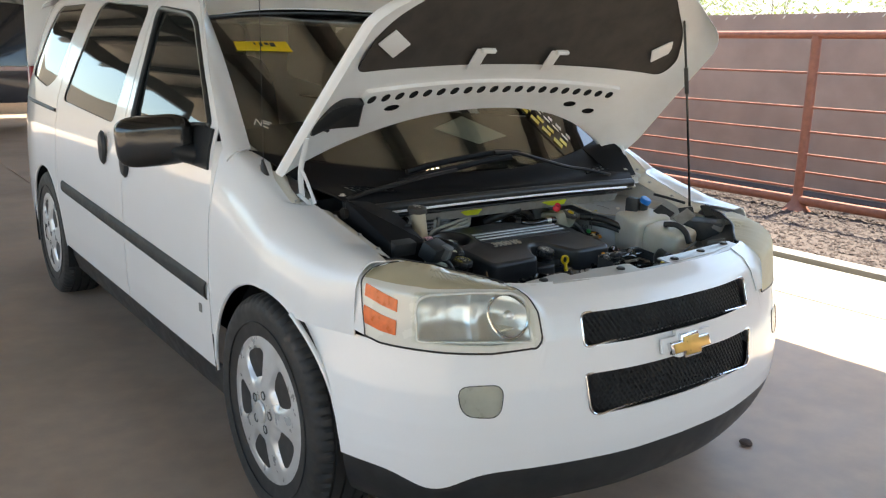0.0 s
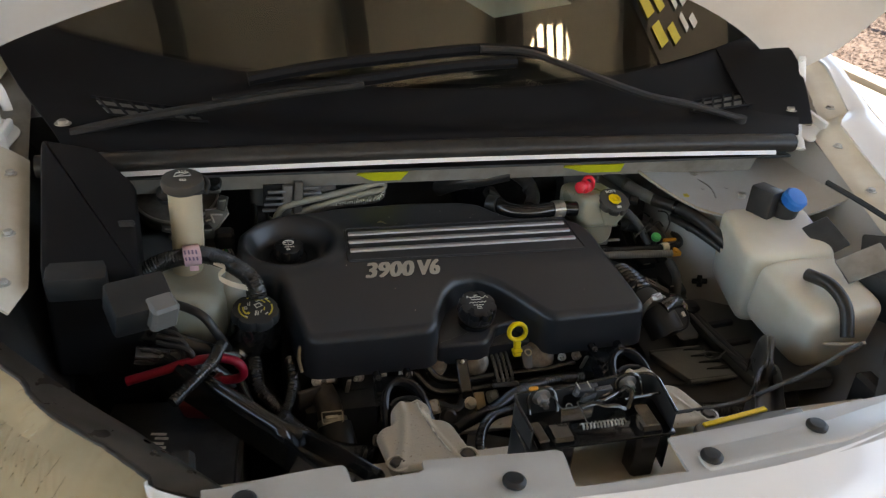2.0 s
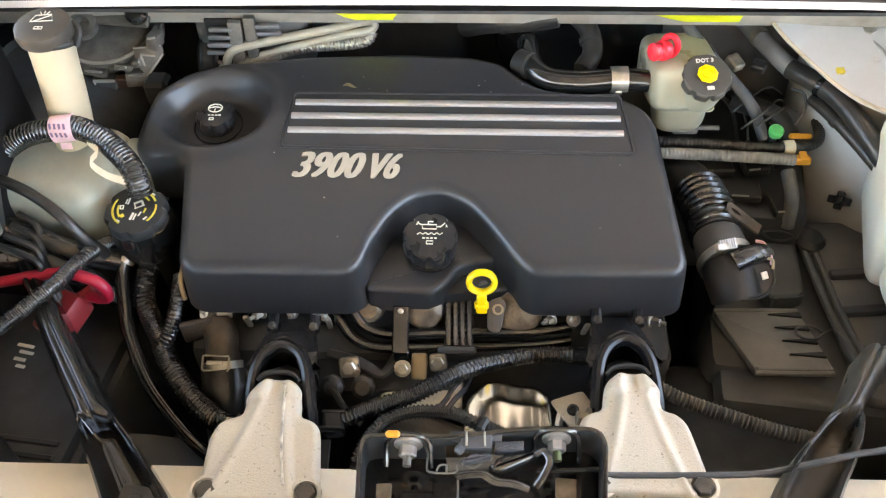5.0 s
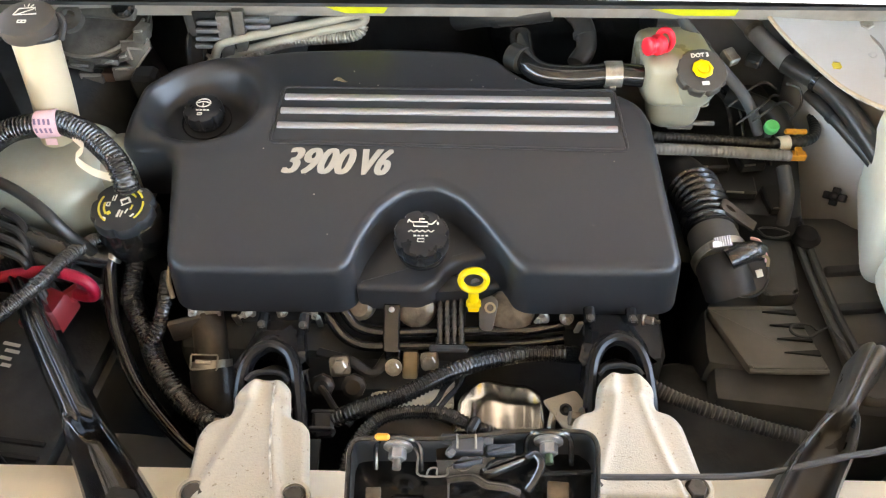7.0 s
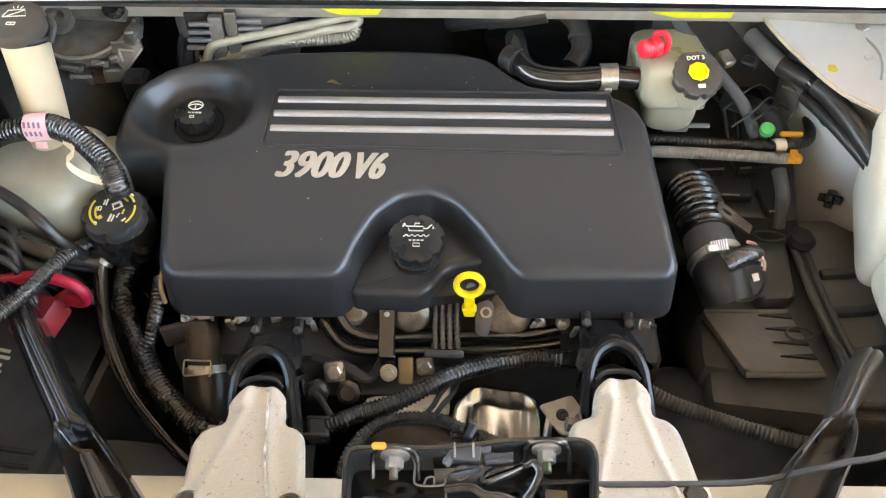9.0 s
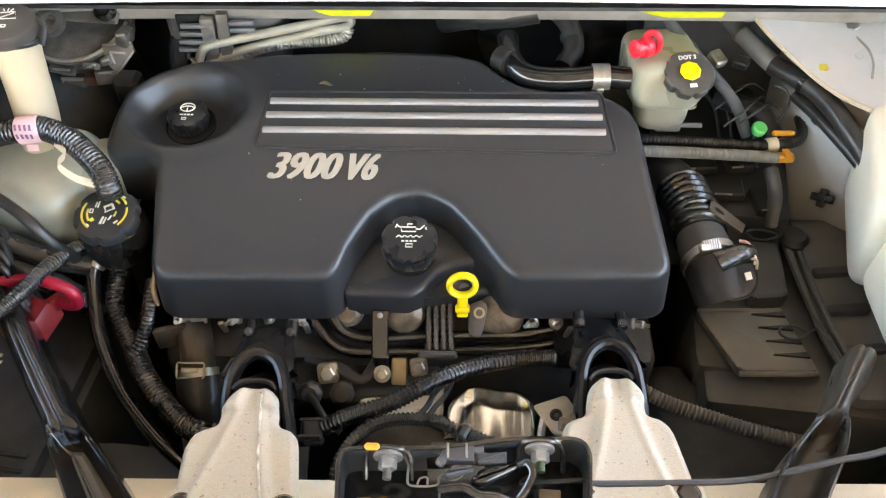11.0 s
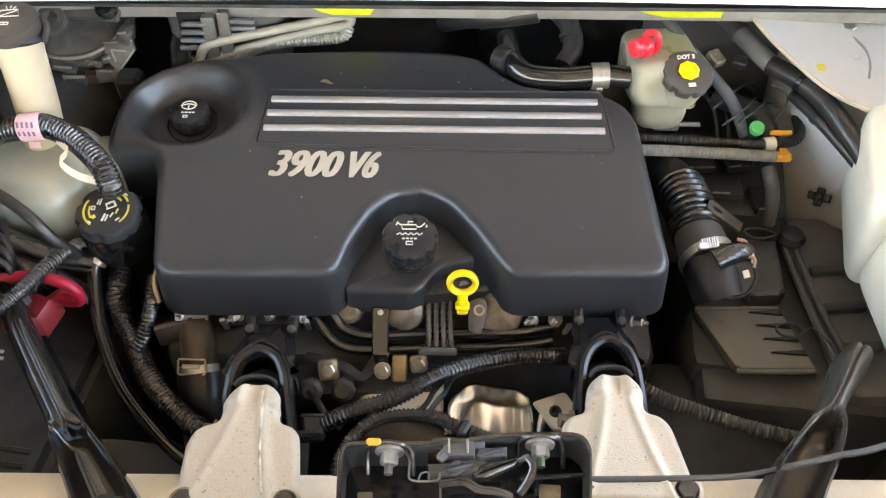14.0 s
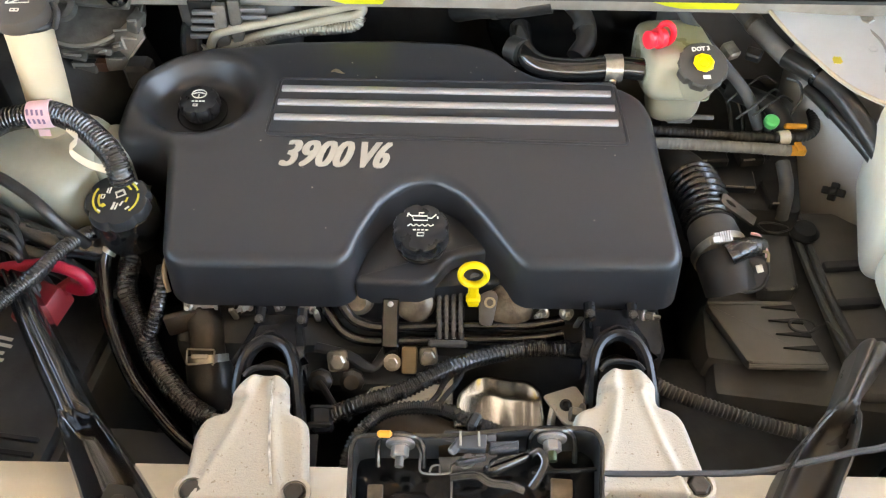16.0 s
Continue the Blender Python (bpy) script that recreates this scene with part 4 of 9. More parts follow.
# sticker, marks and banner on the glass
def on_screen(u0, u1, t0, t1, name, material, label="", lift=0.003):
    return part(name, sheet(lambda u, t: screen(u, t) + Vector((0, -lift * 0.5, lift)), lin(u0, u1, 6), lin(t0, t1, 6), (), 0.0008), material, wind, label)


on_screen(-0.905, -0.60, 0.672, 0.752, "sticker", YELLOW, "yellow sticker with a dark scrawl")
for k in range(4):
    on_screen(-0.80 + 0.03 * k, -0.79 + 0.036 * k, 0.717 - 0.012 * (k % 2), 0.735, "scrawl", BLACK, lift=0.006)
marks = [((-0.955, 0.150), (-0.94, 0.185)), ((-0.94, 0.185), (-0.93, 0.150)), ((-0.93, 0.150), (-0.915, 0.19)), ((-0.92, 0.182), (-0.885, 0.172)), ((-0.918, 0.168), (-0.895, 0.163)), ((-0.925, 0.150), (-0.905, 0.140))]
for (u0, t0), (u1, t1) in marks:
    part("chalk_mark", tube([screen(u0, t0) + Vector((0, -0.002, 0.004)), screen(u1, t1) + Vector((0, -0.002, 0.004))], 0.0022, 5, raw=True), PRINT, wind, "white chalk scrawl")
on_screen(0.50, 0.96, 0.0, 0.40, "banner", GLASSB, "black placard with yellow and white bars", 0.003)


def slanted(u, t, du, dt, name, material):
    part(name, sheet(lambda a, b: screen(u + du * a, t + dt * b + 0.012 * a) + Vector((0, -0.004, 0.006)), lin(0, 1, 4), lin(0, 1, 4), (), 0.0006), material, wind)


for k in range(5):
    slanted(0.520, 0.03 + 0.070 * k, 0.028, 0.050, "yellow_bar", YPRINT)
    slanted(0.562, 0.03 + 0.070 * k + 0.008 * (k % 2), 0.024, 0.040, "yellow_bar", YPRINT)
for k in range(4):
    slanted(0.612, 0.05 + 0.056 * k, 0.014, 0.038, "white_bar", PRINT)
    slanted(0.638, 0.054 + 0.056 * k, 0.020, 0.026 + 0.008 * (k % 2), "white_bar", PRINT)


# wheels
def wheel(x, y, sgn):
    tread = []
    for o in (-0.060, -0.022, 0.022, 0.060):
        tread += [(0.350, o - 0.0042), (0.341, o - 0.0034), (0.341, o + 0.0034), (0.350, o + 0.0042)]
    t = part("wheel", lathe([(0.235, -0.10), (0.30, -0.112), (0.325, -0.106), (0.340, -0.094), (0.347, -0.080)] + tread + [(0.347, 0.080), (0.340, 0.094), (0.325, 0.106), (0.30, 0.112), (0.235, 0.10), (0.22, 0.05), (0.22, -0.05)], 256, 64, 0.007, (3, 4, 5, 20, 21, 22)), TYRE, van, "black tyre with a silver wheel cover", m=pose(x, y, 0.35, 0, 90))
    part("sidewall_bead", tube([(0.268 * math.cos(a), 0.268 * math.sin(a), 0.1085) for a in lin(0, 2 * math.pi, 65)], 0.0025, 6, raw=True, cap=False), TYRE, t, m=pose(x, y, 0.35, 0, -90 if sgn < 0 else 90))
    # domed five-spoke cover
    def dish(r, a):
        spoke = math.cos(5 * (a - radians(59)))
        deep = 0.026 * math.sin(math.pi * (r - 0.085) / 0.11) if 0.085 < r < 0.195 else 0
        z = 0.100 + 0.016 * (1 - (r / 0.225) ** 2) - deep * (0.5 - 0.5 * max(-1, min(1, spoke * 2.2)))
        return Vector((r * math.cos(a), r * math.sin(a), z))
    hl = []
    for k in range(5):
        a0 = radians(23 + 72 * k)
        c, s = math.cos(a0), math.sin(a0)
        pts = [(r * math.cos(a0 + w), r * math.sin(a0 + w)) for r, w in ((0.128, -0.16), (0.128, 0.16), (0.178, 0.22), (0.192, 0.0), (0.178, -0.22))]
        hl.append(poly_sdf(rounded(pts, 0.012, 3)))
    cov = part("wheel_cover", sheet(lambda a, r: dish(r, a), lin(0, 2 * math.pi, 141), [0.02, 0.05, 0.07, 0.09, 0.10, 0.11, 0.12, 0.13, 0.14, 0.15, 0.16, 0.17, 0.18, 0.19, 0.20, 0.212, 0.222, 0.228], hl, 0.003, lambda a, r: (r * math.cos(a), r * math.sin(a))), SILVER, t, "silver plastic wheel cover", m=pose(x, y, 0.35, 0, -90 if sgn < 0 else 90))
    part("rim", lathe([(0.20, -0.02), (0.225, 0.04), (0.23, 0.085), (0.222, 0.088), (0.21, 0.06), (0.05, 0.055)], 40), DARK, t, m=pose(x, y, 0.35, 0, -90 if sgn < 0 else 90))
    part("hub_cap", lathe([(0.034, 0.11), (0.034, 0.120), (0.030, 0.124), (0.01, 0.126)], 24), SILVER, t, m=pose(x, y, 0.35, 0, -90 if sgn < 0 else 90))
    for k in range(5):
        a = radians(59 + 72 * k)
        part("lug", lathe([(0.014, 0.105), (0.014, 0.1165), (0.011, 0.1175), (0.010, 0.112)], 14), DARK, t, m=pose(x, y, 0.35, 0, -90 if sgn < 0 else 90) @ pose(0.055 * math.cos(a), 0.055 * math.sin(a), 0))


for sgn in (-1, 1):
    for y in (0.95, 3.82):
        wheel(sgn * 0.80, y, sgn)


# headlamps
def lamp(sgn):
    """s along the nose from the grille to the fender, w up the lens and back over its top."""
    S0, S1 = 0.462, 1.085
    out = Vector((sgn * 0.25, -0.9, 0.3)).normalized()

    def inner(w):
        return interp([(0, 0.482), (0.5, 0.494), (0.8, 0.514), (0.93, 0.535), (1, 0.556)], w)[0]

    def lens(s, w):
        s = s + (inner(w) - S0) * max(0.0, 1 - max(0.0, s - S0) / 0.16)
        s = 0.445 + (s - S0) * (1.045 - 0.445) / (S1 - S0)
        bot = interp([(0.445, 0.705), (0.48, 0.685), (0.60, 0.678), (0.9, 0.690), (1.0, 0.712), (1.045, 0.74)], s)[0]
        top = interp([(0.445, 0.790), (0.50, 0.818), (0.58, 0.838), (0.65, 0.850), (0.8, 0.865), (0.95, 0.870), (1.045, 0.862)], s)[0]
        z = bot + (top - bot) * math.sin(min(1, w) * math.pi / 2) ** 0.9
        back = 0.012 + 0.03 * w + 0.085 * max(0.0, (w - 0.50) / 0.50) ** 1.7 * interp([(0.44, 0.6), (0.6, 1.25), (0.8, 1.55), (0.95, 1.4), (1.05, 1.0)], s)[0]
        p = nose(S0 + (s - 0.445) * (S1 - S0) / 0.6, z, back + 0.018)
        return Vector((sgn * p.x, p.y, p.z))

    def ridge(s):
        return interp([(0.462, 0.90), (0.50, 0.84), (0.65, 0.73), (0.80, 0.63), (1.085, 0.62)], s)[0]

    # clear window in the face, with amber blocks beside it
    face = rounded([(0.497, 0.07), (0.826, 0.06), (0.833, 0.33), (0.830, 0.43), (0.818, 0.50), (0.797, 0.548), (0.765, 0.580), (0.66, 0.66), (0.530, 0.755), (0.503, 0.73), (0.492, 0.63)], [0.02, 0.02, 0.01, 0.01, 0.01, 0.01, 0.01, 0.03, 0.015, 0.015, 0.01])
    root = part("headlight", sheet(lambda s, v: lens(s, v * ridge(s)), lin(S0, S1, 80), lin(0, 1, 36), [poly_sdf(face)] if sgn < 0 else (), 0.003, lambda s, v: (s, v * ridge(s))), FACE if sgn < 0 else OXID, van, "yellowed hazy headlight with amber corner blocks", 60)
    part("lens_top", sheet(lambda s, v: lens(s, ridge(s) - 0.003 + v * (1.003 - ridge(s))), lin(S0, S1, 80), lin(0, 1, 24), (), 0.003), HAZED if sgn < 0 else OXID, root, "golden hazed lens top", 60)
    part("seal", tube([lens(S0, w) for w in lin(1, 0.10, 12)] + [lens(S0 + 0.006, 0.03)] + [lens(s, 0) for s in lin(S0 + 0.02, 0.986, 30)], 0.0028, 8), RUBBER, root)
    part("rear_seal", tube([lens(s, 1) for s in lin(S0, S1, 30)], 0.0034, 8, raw=True), RUBBER, root)
    for w0, w1 in ((0.10, 0.27), (0.38, 0.55)):
        part("amber_block", sheet(lambda s, w: lens(s, w * interp([(0.886, 0.76), (1.0, 1.0)], s)[0]) + out * 0.004, lin(0.888, 0.994, 14), lin(w0, w1, 8), (), 0.003), AMBER, root, "amber reflector block")

    # painted edge of the fender that frames the lamp's outer end
    def outer(w):
        return interp([(0, 0.984), (0.3, 1.002), (0.6, 1.014), (0.8, 1.012), (0.92, 0.985), (1, 0.95)], w)[0]
    part("lamp_frame", sheet(lambda k, w: lens(outer(w) + k * (S1 + 0.02 - outer(w)), w) + out * 0.005, lin(0, 1, 8), lin(0, 0.97, 26), (), 0.003), WHITE, van, "", 60)
    part("outer_seal", tube([lens(outer(w), w) + out * 0.004 for w in lin(0.0, 0.95, 24)], 0.0015, 8, raw=True), RUBBER, root)

    # painted corner of the bumper beside the lamp's inner end
    def edge(w):
        z = lens(S0, w).z
        return interp([(0.684, 0.484), (0.72, 0.476), (0.79, 0.462), (0.828, 0.450)], z)[0] - 0.035

    def corner(k, w):
        z = lens(S0, w).z
        p = nose(sgn * (edge(w) + k * (inner(w) - edge(w))), z, interp(SETBACK, z)[0] - 0.0015)
        return p.lerp(lens(S0, w) + out * 0.005, k ** 3)
    part("bumper_corner", sheet(corner, lin(0, 1, 14), lin(0.02, 1, 26), (), 0.003), WHITE, van, "", 60)

    if sgn > 0:
        return

    # reflector bowl with a ring round the inner lamp
    def crest(s):
        return interp([(0.476, 0.83), (0.66, 0.70), (0.80, 0.60), (0.85, 0.56)], s)[0]

    def bowl(s, v):
        p = lens(s, 0.03 + v * (crest(s) - 0.03))
        d = 0.050 * math.sin(math.pi * min(1, max(0, (s - 0.476) / 0.374))) ** 0.5 * math.sin(math.pi * min(1, max(0, v))) ** 0.5
        d += 0.010 * math.exp(-((s - 0.665) / 0.012) ** 2) * -1 + 0.0014 * math.sin(150 * s + 3 * v) * (s > 0.68) + 0.007 * noise.noise(Vector((s * 16, v * 4, 1.7)))
        return p + Vector((sgn * -0.3, 1, 0)).normalized() * (max(0.0, d) + 0.004)
    part("reflector", sheet(bowl, lin(0.476, 0.85, 40), lin(0, 1, 24), (), 0.002), REFL, root, "bright silver reflector")
    c = lens(0.562, 0.38)
    part("lamp_ring", tube([bowl(0.562 + 0.062 * math.cos(a), 0.48 + 0.38 * math.sin(a)) + Vector((0, -0.016, 0)) for a in lin(0, 2 * math.pi, 28)], 0.0045, 8, raw=True), CHROME, root)
    part("bulb", lathe([(0.006, 0), (0.012, 0.004), (0.012, 0.02), (0.005, 0.026)], 16), REFL, root, m=Matrix.Translation(c + Vector((0, 0.02, 0))) @ pose(0, 0, 0, 90))
    rim = [lens(s, w) + Vector((0, -0.001, 0)) for s, w in face + face[:1]]
    part("bezel", tube(rim, 0.0045, 8, raw=True), FACE, root)
    gm = bpy.data.materials.get("clear_lens") or mat("clear_lens", (0.90, 0.90, 0.82), 0.08, trans=1.0, vary=0.02, ior=1.2)
    cl = part("clear_lens", sheet(lambda s, v: lens(s, 0.05 + v * (crest(s) - 0.06)) + Vector((0, -0.002, 0)), lin(0.484, 0.842, 16), lin(0, 1, 10), (), 0.0), gm, root)
    cl.visible_shadow = False
    # raised ribs across the hazed top

    def rib(a, b):
        w = 0.775 + 0.135 * b
        wave = 0.5 - 0.5 * math.cos(2 * math.pi * 20 * a)
        ease = min(1.0, 6 * a, 6 * (1 - a)) * min(1.0, 5 * b, 5 * (1 - b))
        return lens(0.625 + 0.185 * a + 0.17 * (w - 0.8), w) + Vector((0, -0.55, 0.83)) * (0.0010 * ease + 0.0012 * wave * ease)
    tagged(part("ribs", sheet(rib, lin(0, 1, 241), lin(0, 1, 14), (), 0.0), HAZED, root), kind="stuff")


lamp(-1)
lamp(1)
for sg in (-1, 1):
    part("fog_lamp", sheet(lambda s, z: nose(sg * s, z, interp(SETBACK, z)[0] + 0.004 - 0.004 * (1 - ((s - 0.652) / 0.065) ** 2)), lin(0.575, 0.73, 40), lin(0.50, 0.612, 30), [lambda x, y, n=poly_sdf(FOGS[1]): (0.002 - n(x, y)[0], None)], 0.003), LENS, van, "hazy oval fog lamp")
    part("fog_rim", tube([nose(sg * s_, z_, interp(SETBACK, z_)[0] - 0.0005) for s_, z_ in FOGS[1] + FOGS[1][:1]], 0.0012, 6, raw=True, cap=False), RUBBER, van)


ant = part("antenna", tube([(-0.797, 1.156, 1.065), (-0.797, 1.156, 1.40), (-0.797, 1.157, 1.86)], 0.0014, 8, 2), BLACK, van, "thin black aerial mast on the fender")
part("antenna_base", lathe([(0.020, 0), (0.019, 0.006), (0.014, 0.022), (0.008, 0.045), (0.003, 0.06)], 20), BLACK, ant, m=tilt_to((0.0, 0.25, 1), (-0.797, 1.150, 1.012)) @ Matrix.Diagonal((0.7, 1.5, 1, 1)))

# open hood, hinged at the cowl
HM = Matrix.Translation((0, 1.155, 1.035)) @ Matrix.Rotation(radians(-48), 4, "X")


def hood(u, v, depth=0.0):
    """u across, v from the rear edge (0) to the nose (1); lies flat with its front to -y, depth downwards."""
    rear, front = 0.215 * (1 - abs(u) ** 2.2) + (0.045 * u ** 8 if u < 0 else 0), 0.70 + 0.16 * (1 - abs(u) ** 3)
    crown = 0.055 * (1 - u * u) - 0.02 * abs(u) ** 8 + (u ** 4 * (0.07 * v - 0.02) if u < 0 else 0)
    half = 0.786 - 0.130 * v if u < 0 else 0.752 - 0.012 * v - 0.075 * max(0, (0.22 - v) / 0.22) ** 2
    return Vector((u * (half - 0.10 * max(0, (v - 0.82) / 0.18) ** 2), -(rear + (front - rear) * v), crown - 0.02 * v * v - depth))


def hood_key(u, v):
    p = hood(u, v)
    return p.x, p.y


hd = part("hood", sheet(lambda u, v: hood(u, v), lin(-1, 1, 44), lin(0, 1, 30), (), 0.003), WHITE, van, "white hood propped wide open", m=HM)
PADO = rounded([(-0.645, -0.425), (0.645, -0.425), (0.665, -0.50), (0.60, -0.62), (0.42, -0.78), (-0.42, -0.78), (-0.60, -0.62), (-0.665, -0.50)], 0.05)
hl = [poly_sdf(PADO)] + [disc_sdf(-0.555 + 0.0545 * k, -0.314 - 0.010 * (1 - ((k - 9) / 9) ** 2), 0.0225) for k in range(20)]
hl += [poly_sdf([(x + 0.03 * math.cos(a), y + 0.014 * math.sin(a)) for a in lin(0, 5.9, 14)]) for x, y in ((-0.57, -0.205), (-0.44, -0.255), (0.338, -0.245), (0.448, -0.215))]


def inner(u, v):
    p = hood(u, v)
    rim = (0.030 if u > 0 else 0.006) * max(0.0, (abs(u) - 0.86) / 0.12) ** 2
    return hood(u, v, 0.024 + rim)


part("hood_inner", sheet(inner, lin(-0.985, 0.985, 170), lin(0.012, 0.988, 120), hl, 0.002, hood_key), HOODIN, hd, "off-white inner hood frame with a row of round holes", m=HM)


def hood_at(x, y, depth):
    u = x / 0.756
    rear, front = 0.215 * (1 - abs(u) ** 2.2), 0.70 + 0.16 * (1 - abs(u) ** 3)
    return hood(u, (-y - rear) / (front - rear), depth)


def bar_face(x, c):
    """The bar's face; c runs across it, and its long edges are folded down."""
    mid = -0.314 - 0.010 * (1 - ((x + 0.0645) / 0.49) ** 2)
    return hood_at(x, mid - 0.036 * c, 0.025 + 0.011 * min(1.0, (1 - abs(c)) / 0.12, (x + 0.592) / 0.006, (0.520 - x) / 0.006))


part("hood_bar", sheet(bar_face, [-0.592, -0.586, *lin(-0.58, 0.508, 200), 0.514, 0.520], [-1, -0.88, *lin(-0.8, 0.8, 18), 0.88, 1], [disc_sdf(-0.555 + 0.0545 * k, -0.314 - 0.010 * (1 - ((k - 9) / 9) ** 2), 0.0165) for k in range(20)], 0.0015,
     lambda x, c: (x, -0.314 - 0.010 * (1 - ((x + 0.0645) / 0.49) ** 2) - 0.036 * c)), HOODIN, hd, "raised off-white bar with a row of round holes", m=HM)
part("hood_pad", sheet(lambda u, v: hood(u, v, 0.017 + 0.005 * noise.noise(Vector((u * 9, v * 7, 0)))), lin(-0.90, 0.90, 60), lin(0.24, 0.95, 40), (), 0.003), PAD, hd, "dark fibrous heat pad", m=HM)
# near-black sheets added behind the holes to paint the shade inside
part("bar_hole_shade", sheet(lambda x, c: hood_at(x, -0.314 - 0.010 * (1 - ((x + 0.0645) / 0.49) ** 2) - 0.027 * c, 0.0305), lin(-0.582, 0.510, 60), [-1, 0, 1], (), 0.001), WELL, hd, m=HM)
part("hood_hole_shade", sheet(lambda u, v: hood(u, v, 0.010), lin(-0.86, 0.86, 20), lin(0.03, 0.30, 6), (), 0.001), WELL, hd, m=HM)
for x in (-0.21, 0.10):
    part("pad_clip", join(box(0.045, 0.085, 0.006, 0.003, 2, pose(x, -0.455, 0.016)), box(0.055, 0.014, 0.016, 0.003, 1, pose(x + 0.014, -0.50, 0.006))), HOODIN, hd, m=HM)
for x, a in ((-0.56, 35), (0.57, -35)):
    part("pad_clip", box(0.085, 0.065, 0.006, 0.003, 2, pose(x, -0.53, -0.010, 0, 0, a)), HOODIN, hd, m=HM)
for sg in (-1, 1):
    part("hood_hem", sheet(lambda v, k: hood(sg * 1.0, v).lerp(inner(sg * 0.984, v), k) + Vector((sg * 0.006 * math.sin(math.pi * k), 0, 0)), lin(0, 1, 30), lin(0, 1, 6), (), 0.002), HOODIN, hd, "folded off-white hood edge", m=HM)
# black shroud on the inner frame, beside the holes
part("corner_shroud", prism(rounded([(-0.594, -0.332), (-0.574, -0.235), (-0.680, -0.229), (-0.718, -0.198), (-0.735, -0.214), (-0.727, -0.255), (-0.690, -0.315), (-0.645, -0.334)], [0.004, 0.006, 0.03, 0.01, 0.012, 0.03, 0.03, 0.03]), -0.014, 0.016, 0.006), BLACK, hd, "black plastic corner shroud", m=HM @ pose(0, 0, -0.034))
part("shroud_peg", box(0.022, 0.012, 0.02, 0.003, 1, pose(-0.678, -0.222, -0.036, 0, 0, 25)), BLACK, hd, m=HM)
for sg, off in ((-1, 0.0), (1, -0.062)):
    x = lambda a: sg * (a + off)
    hg = part("hinge", tube(([(x(0.742), 0.975, 1.150), (x(0.738), 0.995, 1.118)] if sg < 0 else []) + [(x(0.735), 1.03, 1.052), (x(0.722), 1.055, 1.000), (x(0.716), 1.06, 0.965)], 0.0085, 8, flat=0.35), HOODIN, van, "off-white hood hinge arm")
    part("hinge_link", tube([(x(0.733), 1.035, 1.056), (x(0.726), 1.01, 1.020), (x(0.722), 0.993, 0.990), (x(0.720), 0.970, 0.958)], 0.0068, 8, flat=0.4), HOODIN, hg)
    part("hinge_foot", join(prism(rounded([(-0.034, -0.055), (0.03, -0.05), (0.036, 0.04), (0.0, 0.06), (-0.036, 0.045)], 0.012), 0, 0.005, 0.002), box(0.010, 0.085, 0.020, 0.004, 2, pose(0.018, 0, 0.012))), HOODIN, hg, m=pose(x(0.738), 0.995, 0.938, 14, sg * -10, sg * 14))
    part("hinge_strap", tube([(x(0.70), 0.93, 0.912), (x(0.712), 0.965, 0.930), (x(0.722), 0.995, 0.950), (x(0.735), 1.045, 0.975)], 0.010, 8, flat=0.4), HOODIN, hg)
    part("hinge_pocket", sheet(lambda a, b: Vector((x(0.685 + 0.112 * a), 0.985 + 0.20 * b, 0.905 + 0.11 * b + 0.025 * a + 0.012 * math.sin(3 * b + 5 * a))), lin(0, 1, 6), lin(0, 1, 10), (), 0.004), FLANGE, hg, "grimy metal behind the hinge, greyed for shade")
    for dy, dx in ((-0.03, 0.0), (0.025, -0.008)):
        part("bolt", hexbolt(0.0075, 0.007), STEEL, hg, m=pose(x(0.742 + dx), 1.015 + dy, 0.950 + 0.25 * dy, 14))
rod = part("prop_rod", tube([(0.652, 0.674, 0.875), (0.628, 0.679, 1.05), (0.574, 0.688, 1.4), (0.540, 0.695, 1.60)], 0.0042, 8), GLOSS, van, "thin black hood prop rod")
part("grip", tube([(0.5925, 0.685, 1.28), (0.5785, 0.6875, 1.37)], 0.0075, 10), RUBBER, rod)

# ---- engine bay: shell ----
def cover_z(y):
    return 0.793 + 0.16 * (y - 0.636)


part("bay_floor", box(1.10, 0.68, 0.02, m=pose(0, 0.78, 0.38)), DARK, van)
part("firewall", sheet(lambda x, z: (x, 1.10 + 0.015 * math.sin(x * 9) + 0.02 * noise.noise(Vector((x * 6, z * 6, 0))), z), lin(-0.78, 0.78, 40), lin(0.36, 0.94, 16), (), 0.006), DARK, van, "dark firewall with insulation")
# panel added on the right only; its grey stands in for haze
part("haze_panel", sheet(lambda x, z: (x, 1.06 + 0.02 * noise.noise(Vector((x * 12, z * 12, 3))), z), lin(0.13, 0.62, 24), lin(0.50, 0.92, 16), (), 0.006), GREYPL, van, "grey panel added on the firewall for the haze")
# sheet added over the deep gap, pale so that it carries the haze
part("shroud_top", sheet(lambda x, y: (x, y, 0.60 + 0.3 * (y - 0.45) + 0.01 * math.sin(x * 30)), lin(-0.46, -0.16, 20), lin(0.43, 0.53, 8), (), 0.006), DUSTHAZE, van, "black fan shroud top added and paled for haze")
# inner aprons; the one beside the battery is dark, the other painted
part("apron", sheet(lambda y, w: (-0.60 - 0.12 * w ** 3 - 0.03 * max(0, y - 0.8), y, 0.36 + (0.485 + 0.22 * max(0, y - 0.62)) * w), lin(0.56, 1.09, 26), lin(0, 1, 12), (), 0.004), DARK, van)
part("apron", sheet(lambda y, w: (0.50 + 0.17 * w ** 2 + 0.06 * max(0, y - 0.8), y, 0.36 + (0.485 + 0.22 * max(0, y - 0.62)) * w + 0.01 * math.sin(y * 14) * (1 - w)), lin(0.46, 1.09, 40), lin(0, 1, 16), (), 0.004), SHADEWHITE, van, "white painted inner apron, toned down for shade")
